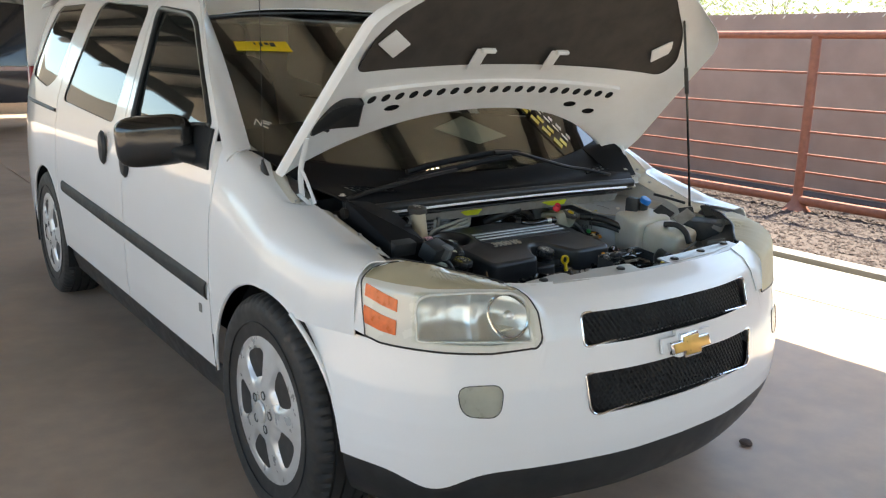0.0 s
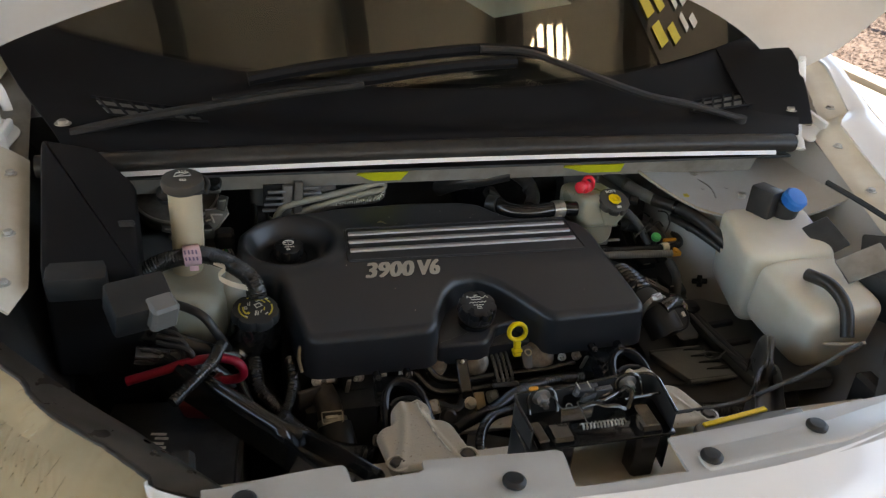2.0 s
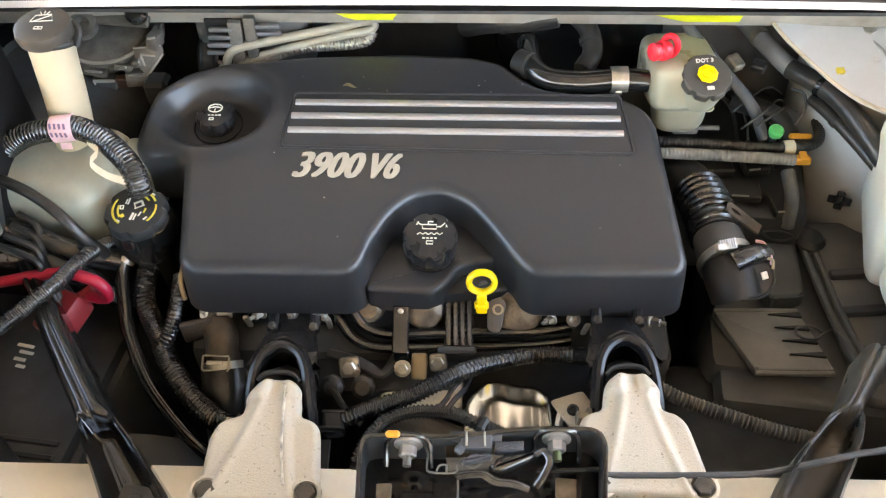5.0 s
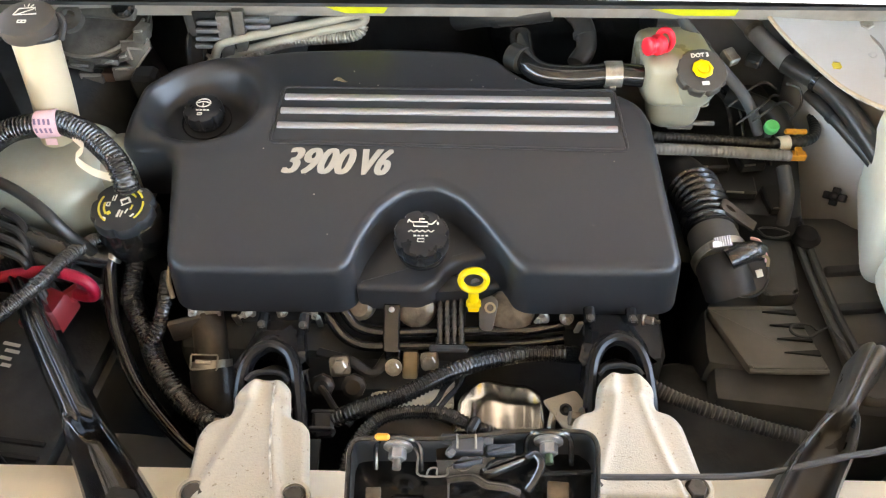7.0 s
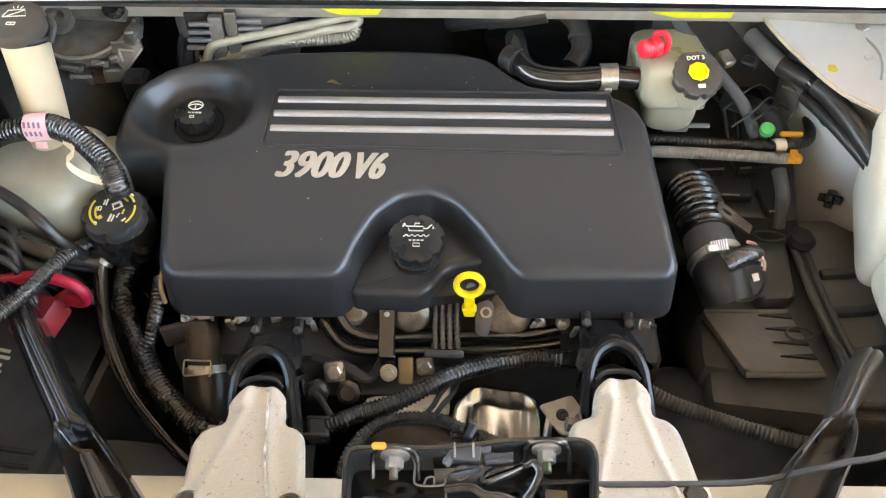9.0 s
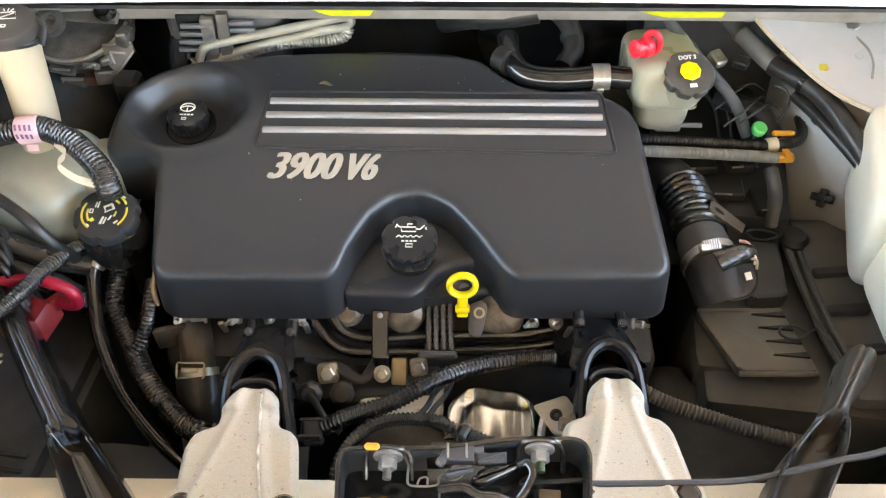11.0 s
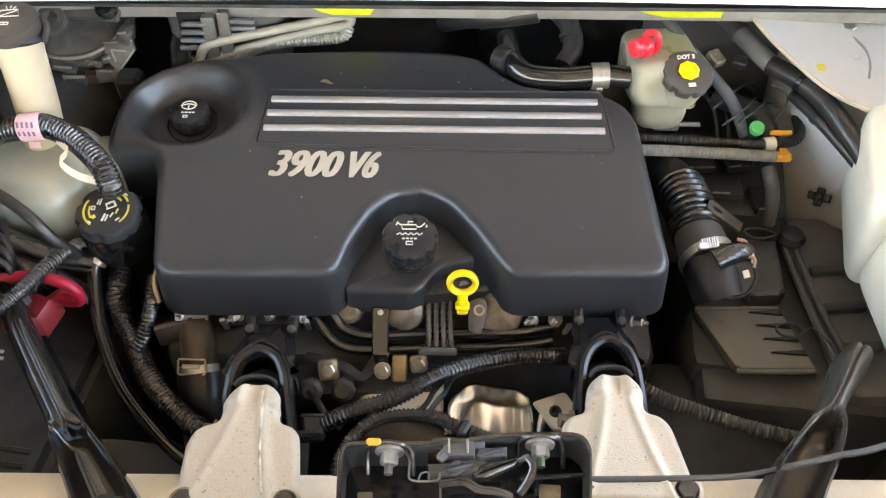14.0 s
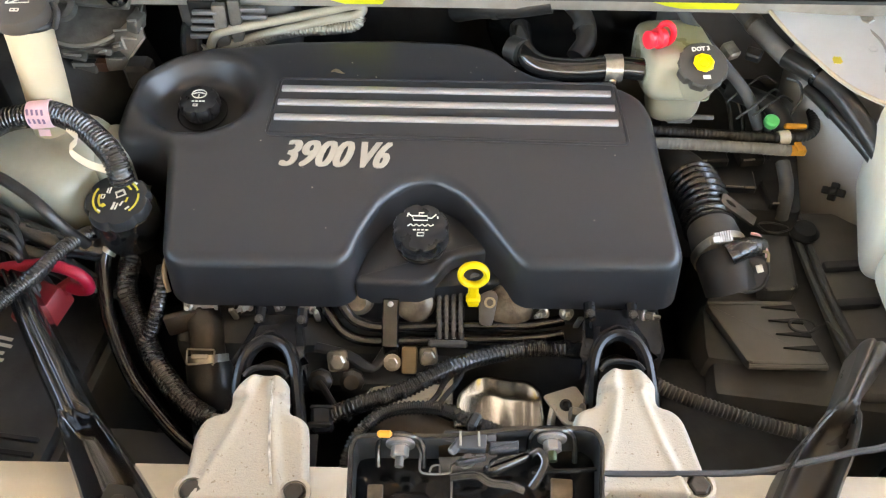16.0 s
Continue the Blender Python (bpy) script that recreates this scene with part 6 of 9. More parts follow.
part("tab", prism(rounded([(-0.010, -0.016), (0.003, -0.020), (0.013, 0.010), (0.008, 0.018), (-0.006, 0.014)], 0.005), 0, 0.003, 0.001), BRONZE, engine, "grimy tab with a hole", m=tilt_to((0.1, -0.6, 0.8), (0.010, 0.627, 0.728)))
part("tab_eye", lathe([(0.0058, 0), (0.0058, 0.003), (0.0036, 0.003), (0.0036, 0.0005)], 16), TAN, engine, m=tilt_to((0.1, -0.6, 0.8), (0.013, 0.630, 0.7325)))

# ribbed standard beside it
for k in range(4):
    part("finned_bracket", tube([(-0.0388 + 0.0075 * k, 0.652, 0.728), (-0.0382 + 0.0073 * k, 0.630, 0.722), (-0.0372 + 0.0073 * k, 0.603, 0.706)], 0.0026, 6, 5, rib=0.0004, pitch=0.006), DGLOSS, engine, "dark ribbed bracket")
part("bracket_back", prism(rounded([(-0.042, 0.604), (-0.012, 0.604), (-0.012, 0.66), (-0.042, 0.66)], 0.003), 0.698, 0.704, 0.001), BLACK, engine)
part("finned_foot", box(0.040, 0.008, 0.006, 0.002, 1, pose(-0.0285, 0.598, 0.704)), DUSTHAZE, engine)

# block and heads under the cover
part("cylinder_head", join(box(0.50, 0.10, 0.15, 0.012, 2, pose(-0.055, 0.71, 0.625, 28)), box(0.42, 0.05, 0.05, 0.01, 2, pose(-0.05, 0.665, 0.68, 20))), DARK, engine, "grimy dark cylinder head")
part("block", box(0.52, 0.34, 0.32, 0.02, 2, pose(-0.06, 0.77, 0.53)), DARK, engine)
for x, w in ((-0.122, 0.030), (-0.064, 0.042), (0.035, 0.050)):
    part("intake_runner", lathe([(w * 0.5, 0), (w * 0.52, 0.01), (w * 0.46, 0.022), (w * 0.30, 0.026)], 20), RUNNER, engine, "tan grimy cast intake runner", m=tilt_to((0, -0.72, 0.68), (x, 0.650, 0.708)))
part("gearbox_top", box(0.17, 0.20, 0.08, 0.03, 4, pose(0.275, 0.560, 0.575, -6, 4, -6)), DARK, engine, "dark grimy gearbox casing")
part("rear_head", box(0.46, 0.12, 0.12, 0.02, 2, pose(-0.07, 0.93, 0.68)), DARK, engine)
# glossy coolant pipes across the front
part("coolant_pipe", tube([(-0.160, 0.665, 0.742), (-0.146, 0.644, 0.732), (-0.137, 0.629, 0.722), (-0.124, 0.619, 0.711), (-0.096, 0.615, 0.706), (-0.040, 0.618, 0.706), (0.000, 0.620, 0.706), (0.050, 0.622, 0.706), (0.090, 0.630, 0.706)], 0.0058, 12), GLOSS, engine, "glossy black coolant pipe")
part("coolant_pipe", tube([(-0.175, 0.665, 0.735), (-0.161, 0.641, 0.722), (-0.152, 0.626, 0.712), (-0.138, 0.613, 0.700), (-0.118, 0.6065, 0.695), (-0.091, 0.6055, 0.695), (-0.040, 0.608, 0.695), (0.000, 0.610, 0.695), (0.05, 0.613, 0.695), (0.09, 0.62, 0.695)], 0.0058, 12), GLOSS, engine, "glossy black coolant pipe")
part("pipe_clip", join(box(0.017, 0.050, 0.004, 0.0015, 1, tilt_to((0, -0.62, 0.78), (-0.0875, 0.614, 0.7155))), box(0.016, 0.020, 0.004, 0.0015, 1, tilt_to((0, -0.9, 0.4), (-0.086, 0.592, 0.694)))), GLOSS, engine, "black pipe clip")
part("clip_bolt", hexbolt(0.0060, 0.006), STEEL, engine, m=tilt_to((0, -0.7, 0.7), (-0.0845, 0.583, 0.690)))
part("clip_stud", lathe([(0.003, 0), (0.003, 0.004), (0.0015, 0.005)], 12), STEEL, engine, m=tilt_to((0, -0.6, 0.8), (-0.0875, 0.628, 0.7285)))
for x, y, z, r in ((-0.1400, 0.584, 0.689, 0.0078), (-0.0480, 0.593, 0.689, 0.0068)):
    hb = part("head_bolt", hexbolt(r, 0.008, 1.15), STEEL, engine, "flanged bolt on a square washer", m=tilt_to((0, -0.75, 0.66), (x, y, z)))
    part("washer", box(r * 2.7, r * 2.7, 0.003, 0.004, 2), STEEL, hb, m=tilt_to((0, -0.75, 0.66), (x, y, z), 8))
part("boss", box(0.016, 0.028, 0.02, 0.003, 2, pose(-0.0680, 0.593, 0.680, 35)), TAN, engine)
part("bracket_plate", prism([(-0.190, 0.560), (-0.030, 0.570), (-0.025, 0.615), (-0.06, 0.620), (-0.18, 0.615)], 0.664, 0.676, 0.002), DARK, engine)
part("bracket_arm", tube([(-0.165, 0.600, 0.690), (-0.130, 0.590, 0.690), (-0.105, 0.577, 0.688), (-0.090, 0.600, 0.692)], 0.006, 8, 4, flat=0.5), BLACK, engine)
for x, y in ((-0.155, 0.568), (-0.123, 0.569)):
    part("plug_boot", lathe([(0.006, 0), (0.011, 0.002), (0.0125, 0.008), (0.0125, 0.016), (0.008, 0.019), (0.005, 0.019)], 8), RUBBER, engine, "black rubber spark plug boot", m=tilt_to((0, -0.7, 0.7), (x, y, 0.680)))
part("plug_lead", tube([(-0.155, 0.554, 0.694), (-0.148, 0.545, 0.696), (-0.136, 0.528, 0.695), (-0.12, 0.515, 0.69)], 0.0035, 8), RUBBER, engine)


# bright heat shield: a shallow pan with a rounded corner and a stepped edge
SHIELD = poly_sdf(rounded([(-0.030, 0.520), (0.078, 0.512), (0.076, 0.576), (0.058, 0.595), (-0.002, 0.590), (-0.026, 0.566)], [0.006, 0.006, 0.018, 0.012, 0.012, 0.01]))


def shield(x, y):
    d = min(0.011, max(0.0, -SHIELD(x, y)[0]))
    return Vector((x, y, 0.645 + 0.022 * math.sin(0.5 * math.pi * d / 0.011) - 0.10 * max(0.0, 0.56 - y) + 0.006 * math.sin(70 * x + 1.2)))


part("heat_shield", sheet(shield, lin(-0.030, 0.078, 48), lin(0.512, 0.596, 38), [lambda x, y: (-SHIELD(x, y)[0], None)], 0.002), mat("worn_bright_metal", (0.74, 0.72, 0.66), 0.16, metal=0.95, vary=0.1, scale=30, dirt=(0.4, 0.33, 0.22), dirt_scale=14, dirt_amount=0.5), engine, "bright pressed-metal heat shield")
part("manifold_plate", prism(rounded([(-0.115, 0.548), (-0.022, 0.545), (-0.022, 0.590), (-0.095, 0.585)], 0.012), 0.664, 0.672, 0.006), CAST, engine, "pale manifold plate")
part("manifold", tube([(-0.10, 0.545, 0.645), (-0.05, 0.530, 0.640), (0.02, 0.505, 0.636), (0.09, 0.505, 0.636)], 0.022, 14), BRONZE, engine, "grimy exhaust manifold")
lug = part("lifting_plate", prism(rounded([(0.066, 0.549), (0.100, 0.562), (0.112, 0.540), (0.110, 0.517), (0.086, 0.517)], 0.005), 0.686, 0.691, 0.002), CAST, engine, "pale cast plate with a bolt")
part("grommet", lathe([(0.0062, 0), (0.0062, 0.003), (0.004, 0.004), (0.002, 0.002)], 18), RUBBER, lug, m=tilt_to((0, -0.3, 1), (0.0885, 0.538, 0.690)))
part("sleeve", tube([(0.100, 0.526, 0.695), (0.116, 0.530, 0.700)], 0.0065, 12, raw=True), STEEL, lug)
part("lug_foot", tube([(0.078, 0.540, 0.688), (0.074, 0.522, 0.68), (0.076, 0.508, 0.66)], 0.004, 8), STEEL, lug)
# small bolts and brackets that stand out under the cover's front edge
for x, h, r, way in ((-0.295, 0.010, 0.0050, (0, -0.8, 0.5)), (-0.268, 0.016, 0.0042, (-1, -0.2, 0.1)), (-0.235, 0.012, 0.0045, (-0.5, -0.7, 0.3)), (-0.203, 0.008, 0.0042, (0, -0.8, 0.5)), (-0.176, 0.012, 0.0052, (0.7, -0.6, 0.3)), (0.070, 0.010, 0.0042, (-0.6, -0.6, 0.3)), (0.092, 0.010, 0.0050, (0, -0.8, 0.5)), (0.117, 0.012, 0.0046, (0.6, -0.7, 0.3)), (0.152, 0.010, 0.0046, (0, -0.8, 0.5)), (0.170, 0.012, 0.0042, (0.8, -0.4, 0.3))):
    part("cover_stud", join(hexbolt(r, h), lathe([(r * 0.5, h), (r * 0.5, h + 0.006)], 8)), STEEL, engine, "", m=tilt_to(way, (x, 0.630, 0.719)))
for x in (-0.252, -0.165, 0.105):
    part("stay", box(0.006, 0.004, 0.030, 0.001, 1, pose(x, 0.626, 0.708, 20, 0, 8)), ALU, engine)

# engine mount struts: black yoke and cast bracket
def mount(dx, dy, line):
    t = thing("engine_mount", "cream cast aluminium engine mount strut in a black yoke", "engine mount", group="front engine mounts")
    here = pose(dx, dy, 0)
    ol = [(-0.240, 0.392), (-0.243, 0.440), (-0.2445, 0.463), (-0.240, 0.476), (-0.232, 0.482), (-0.221, 0.485), (-0.2185, 0.505), (-0.213, 0.516), (-0.203, 0.524), (-0.190, 0.526), (-0.176, 0.521), (-0.168, 0.510), (-0.1665, 0.486), (-0.155, 0.483), (-0.147, 0.474), (-0.1445, 0.463), (-0.138, 0.42), (-0.134, 0.392)]
    edge = poly_sdf(rounded(ol, 0.005, 3))

    def face(x, y):
        d = min(0.006, max(0.0, -edge(x, y)[0]))
        k = max(0.0, (0.524 - y) / 0.13)
        xl, xr = -0.2015 - 0.030 * k ** 1.5, -0.1825 + 0.026 * k ** 1.5
        mid = 1 / (1 + math.exp(-(x - xl) / 0.0016)) * 1 / (1 + math.exp((x - xr) / 0.0016))
        ridge = math.exp(-((x - xl) / 0.0050) ** 2) + math.exp(-((x - xr) / 0.0042) ** 2)
        step = 0.0075 / (1 + math.exp(-(y - 0.499) / 0.0010)) * (1 - mid)
        return Vector((x, y, 0.7505 - 0.10 * (y - 0.46) + 0.008 * math.sin(0.5 * math.pi * d / 0.006) + 0.0032 * ridge + 0.0036 * mid + step))

    c = part("casting", sheet(face, lin(-0.246, -0.132, 62), lin(0.392, 0.528, 70), [lambda x, y: (-edge(x, y)[0], None)], 0.014), CAST, t, "speckled cream cast aluminium bracket", 60, m=here)
    for s in (-1, 1):
        part("bolt_hole", lathe([(0.0135, 0), (0.0135, 0.003), (0.0105, 0.0035), (0.0105, 0.001)], 22), CAST, c, m=pose(dx - 0.189 + s * 0.042, dy + 0.404, 0.764))
        part("bolt", hexbolt(0.0085, 0.005, 1.15), BRONZE, c, m=pose(dx - 0.189 + s * 0.042, dy + 0.404, 0.7645))
    for k in range(4):
        part("cast_mark", box(0.0035, 0.0045, 0.0008), CAST, c, m=pose(dx - 0.200 + 0.0055 * k, dy + 0.432, 0.7625))
    if line:
        # the rubbed ridge's highlight is drawn as a thin bright line
        part("ridge_highlight", tube([Vector((x, y, face(x, y).z)) for x, y in ((-0.1830, 0.512), (-0.1815, 0.495), (-0.1785, 0.470), (-0.1735, 0.440), (-0.1665, 0.410))], 0.0013, 6), mat("rubbed_highlight_metal", (0.62, 0.60, 0.54), 0.35, metal=0.5, vary=0.4, scale=120), c, "bright highlight streak on the rubbed ridge", m=here)
    yk = part("yoke", tube([(-0.2215, 0.478, 0.706), (-0.2215, 0.500, 0.720), (-0.2205, 0.522, 0.737), (-0.2175, 0.541, 0.747), (-0.209, 0.5545, 0.753), (-0.1945, 0.5605, 0.756), (-0.179, 0.5545, 0.753), (-0.1705, 0.541, 0.747), (-0.1665, 0.522, 0.737), (-0.1630, 0.500, 0.720), (-0.1620, 0.478, 0.706)], 0.0066, 12, flat=1.9), FORGED, t, "glossy black forged yoke", m=here)
    part("web", prism(rounded([(-0.220, 0.500), (-0.168, 0.500), (-0.168, 0.535), (-0.181, 0.550), (-0.194, 0.556), (-0.207, 0.550), (-0.220, 0.535)], 0.006), 0.690, 0.734, 0.003), RUBBER, yk, m=here)
    shoulder = prism(rounded([(-0.2285, 0.536), (-0.2240, 0.562), (-0.2190, 0.612), (-0.1760, 0.612), (-0.1650, 0.562), (-0.1600, 0.536), (-0.1720, 0.550), (-0.1830, 0.560), (-0.1945, 0.563), (-0.2060, 0.560), (-0.2170, 0.550)], 0.004), 0.712, 0.744, 0.007, 3, True)
    for v in shoulder.verts:
        v.co.z -= 0.25 * max(0, v.co.y - 0.562) * (v.co.z > 0.72) - 0.006 * math.exp(-((v.co.x + 0.1945) / 0.012) ** 2) * (v.co.z > 0.72)
    part("shoulder", shoulder, FORGED, yk, "wide black forged shoulder", m=here)
    part("crest", tube([(-0.2165, 0.553, 0.752), (-0.2060, 0.5635, 0.757), (-0.1945, 0.5700, 0.757), (-0.1830, 0.5635, 0.757), (-0.1720, 0.553, 0.752)], 0.0022, 8), FORGED, yk, m=here)
    for s in (-1, 1):
        ear = part("ear", tube([(-0.1945 + s * 0.021, 0.596, 0.733), (-0.1945 + s * 0.021, 0.612, 0.736)], 0.006, 10, raw=True), FORGED, yk, m=here)
        part("ear_bolt", hexbolt(0.0028, 0.004), DGLOSS, ear, m=here @ tilt_to((0, -0.6, 0.8), (-0.1945 + s * 0.021, 0.598, 0.739)))
    part("washer_edge", tube([(-0.214, 0.5245, 0.749), (-0.207, 0.5305, 0.752), (-0.194, 0.5325, 0.753), (-0.181, 0.5310, 0.752), (-0.174, 0.5245, 0.749)], 0.0024, 8, flat=1.6), BLACK, yk, m=here)
    part("cross_bolt", hexbolt(0.0075, 0.012), RUNNER, yk, m=tilt_to((-1, 0, 0.2), (dx - 0.230, dy + 0.490, 0.725)))
    return t


mount(0, 0, True)
mount(0.3285, 0.017, False)

# ---- engine bay: loose and bolted-in things ----
def washer_bottle():
    t = thing("washer_reservoir", "milky white washer fluid reservoir with tall filler neck", "fluid reservoir")
    part("tank", join(box(0.175, 0.125, 0.10, 0.034, 5, pose(-0.492, 0.776, 0.768, 6, 0, -8)), box(0.05, 0.08, 0.10, 0.024, 4, pose(-0.405, 0.785, 0.755))), POLYG, t, "milky greenish-white tank")
    part("neck", tube([(-0.462, 0.785, 0.79), (-0.456, 0.797, 0.85), (-0.456, 0.810, 0.905), (-0.456, 0.816, 0.930)], 0.0212, 20, taper=1.12), POLYW, t, "yellowed white filler neck")
    part("collar", lathe([(0.0265, 0), (0.0275, 0.003), (0.0265, 0.006), (0.022, 0.006)], 28), BLACK, t, m=tilt_to((0.05, 0.28, 1), (-0.456, 0.816, 0.926)))
    cap = part("cap", lathe([(0.0255, 0), (0.0285, 0.003), (0.0295, 0.010), (0.028, 0.016), (0.025, 0.018), (0.010, 0.019)], 36), CAPGREY, t, "grey-black flip cap with a white symbol", m=tilt_to((0.0, -0.1, 1), (-0.458, 0.818, 0.932)))
    M = tilt_to((0.0, -0.1, 1), (-0.458, 0.818, 0.9515))
    part("print", tube([(-0.011, -0.002, 0), (-0.008, 0.008, 0), (0.008, 0.010, 0), (0.012, 0.0, 0), (-0.011, -0.002, 0)], 0.0006, 5, raw=True), PRINT, cap, m=M)
    plate_marks(cap, M, [(0.0, 0.0035, 0.018, 0.0010, 32), (-0.004, 0.0125, 0.0009, 0.004, 30), (0.0, 0.0135, 0.0009, 0.004, 0), (0.004, 0.0128, 0.0009, 0.004, -30), (0.001, -0.010, 0.008, 0.0009, 0), (0.001, -0.0135, 0.008, 0.0009, 0), (-0.003, -0.0118, 0.0009, 0.004, 0), (0.005, -0.0118, 0.0009, 0.004, 0), (0.001, -0.0118, 0.0009, 0.003, 0)])
    part("strap", tube([(-0.428, 0.812, 0.925), (-0.424, 0.821, 0.937), (-0.430, 0.829, 0.944)], 0.0035, 8), BLACK, cap)


def wiring_loom():
    t = thing("wiring_loom", "black ribbed wiring loom tied with pink tape", "wiring loom")
    part("conduit", tube([(-0.56, 0.760, 0.80), (-0.50, 0.765, 0.842), (-0.452, 0.768, 0.852), (-0.440, 0.770, 0.852), (-0.412, 0.760, 0.848), (-0.391, 0.746, 0.840), (-0.375, 0.732, 0.832), (-0.367, 0.720, 0.820), (-0.366, 0.716, 0.808)], 0.0122, 16, 8, rib=0.0007, pitch=0.0042), TAPED, t)
    part("tape", tube([(-0.462, 0.7675, 0.851), (-0.452, 0.768, 0.852), (-0.441, 0.770, 0.8522)], 0.0146, 16, 4), PINK, t, "pink paper tape with printed digits")
    for k in range(4):
        part("print", box(0.0022, 0.006, 0.0006), INK, t, m=tilt_to((0, -0.7, 0.72), (-0.460 + 0.005 * k, 0.7578, 0.8625)) @ pose(0, 0, 0, 0, 0, 10))
        part("print", box(0.0022, 0.005, 0.0006), INK, t, m=tilt_to((0, -0.95, 0.25), (-0.459 + 0.005 * k, 0.7535, 0.8545)) @ pose(0, 0, 0, 0, 0, 10))
    part("tape_tail", sheet(lambda a, w: Vector((-0.455 + 0.012 * w, 0.756 - 0.002 * a, 0.842 - 0.007 * a)), lin(0, 1, 6), lin(0, 1, 3), (), 0.0006), PINK, t)
    ribbon = spline([(-0.423, 0.753, 0.848), (-0.408, 0.739, 0.845), (-0.417, 0.733, 0.835), (-0.399, 0.722, 0.828), (-0.379, 0.718, 0.823)], 6)
    part("loose_tape", sheet(lambda s, w: ribbon[int(round(s))] + Vector((0.0, 0.006, 0.005)) * (w - 0.5), [float(k) for k in range(len(ribbon))], lin(0, 1, 3), (), 0.0006), MASK, t, "loose end of cream masking tape")


def coolant_cap():
    t = thing("radiator_neck", "black coolant filler neck with a printed pressure cap", "radiator cap")
    part("neck", join(lathe([(0.030, 0), (0.034, 0.01), (0.036, 0.03), (0.034, 0.042), (0.030, 0.046)], 36), tube([(0, 0, 0.0), (0, 0.0, -0.06), (0.01, 0.02, -0.12)], 0.02, 14)), GLOSS, t, m=pose(-0.371, 0.706, 0.738))
    part("spout", tube([(-0.376, 0.698, 0.748), (-0.390, 0.690, 0.744)], 0.0075, 12, raw=True), GLOSS, t)
    cap = part("cap", lathe([(0.026, 0), (0.030, 0.003), (0.0335, 0.007), (0.0335, 0.015), (0.031, 0.019), (0.020, 0.020), (0.002, 0.020)], 84, 7, 0.0028, (1, 2, 3, 4)), BLACK, t, "black pressure cap with yellow print", m=tilt_to((0.03, -0.18, 1), (-0.371, 0.704, 0.780)))
    M = tilt_to((0.03, -0.18, 1), (-0.3705, 0.7005, 0.8008))
    for rr_, a0, a1 in ((0.0225, 0.3, 1.9), (0.0225, -0.9, 0.1), (0.0225, 2.5, 4.0), (0.0170, 0.5, 1.5), (0.0170, 2.8, 3.7)):
        part("print", tube([(rr_ * math.cos(a), rr_ * math.sin(a), 0) for a in lin(a0, a1, 14)], 0.0012, 5, raw=True, flat=0.35), YPRINT, cap, m=M)
    plate_marks(cap, M, [(0.0045, 0.0010, 0.009, 0.0012, 20), (0.0035, 0.0075, 0.009, 0.0022, 20), (0.0005, 0.0035, 0.0012, 0.007, 20), (0.0085, 0.0055, 0.0022, 0.007, 20), (0.008, 0.0135, 0.010, 0.0010, 10), (-0.006, 0.010, 0.008, 0.0014, 75), (-0.0085, 0.010, 0.006, 0.0012, 75), (-0.0115, 0.003, 0.0045, 0.0010, 80), (-0.0145, 0.003, 0.0045, 0.0010, 80), (-0.013, 0.0052, 0.0030, 0.0009, -10), (-0.013, 0.0008, 0.0030, 0.0009, -10), (-0.002, -0.010, 0.009, 0.0022, 70), (0.001, -0.011, 0.008, 0.0015, 70), (0.006, -0.008, 0.006, 0.0015, 60), (0.012, -0.014, 0.005, 0.0018, 40), (-0.016, -0.014, 0.004, 0.0018, -40), (0.019, 0.016, 0.004, 0.0018, -40)])
    plate_marks(cap, M, [(-0.012, -0.008, 0.004, 0.004, 30), (0.011, -0.004, 0.006, 0.0018, 70)], YPRINT)
    # overflow hose, clipped on
    h = thing("overflow_hose", "glossy black overflow hose with a spring clip", "hose")
    part("hose", tube([(-0.390, 0.692, 0.740), (-0.398, 0.680, 0.731), (-0.396, 0.657, 0.713), (-0.385, 0.622, 0.694), (-0.357, 0.574, 0.676), (-0.329, 0.542, 0.666), (-0.290, 0.508, 0.655), (-0.24, 0.48, 0.63)], 0.0078, 14, 8), GLOSS, h)
    part("clip", tube([(-0.3915, 0.690, 0.7385), (-0.3960, 0.684, 0.7345)], 0.0098, 16, raw=True), STEEL, h, "bright spring clip")
    # taped loom going down behind it
    l = thing("wiring_loom", "black taped wiring loom running down beside the engine", "wiring loom")
    part("conduit", tube([(-0.375, 0.69, 0.72), (-0.374, 0.658, 0.708), (-0.363, 0.635, 0.697), (-0.350, 0.616, 0.690), (-0.329, 0.580, 0.680), (-0.287, 0.536, 0.679), (-0.253, 0.511, 0.688), (-0.236, 0.500, 0.69)], 0.0115, 16, 8, rib=0.0006, pitch=0.0048), TAPED, l)
    part("branch", tube([(-0.328, 0.665, 0.735), (-0.327, 0.645, 0.730), (-0.327, 0.630, 0.724), (-0.334, 0.612, 0.704), (-0.345, 0.60, 0.69)], 0.0078, 12, 6, rib=0.0006, pitch=0.0045), TAPED, l)
    part("wire", tube([(-0.315, 0.652, 0.765), (-0.318, 0.642, 0.752), (-0.315, 0.632, 0.735)], 0.0026, 8), TAN, l, "orange-brown wire")


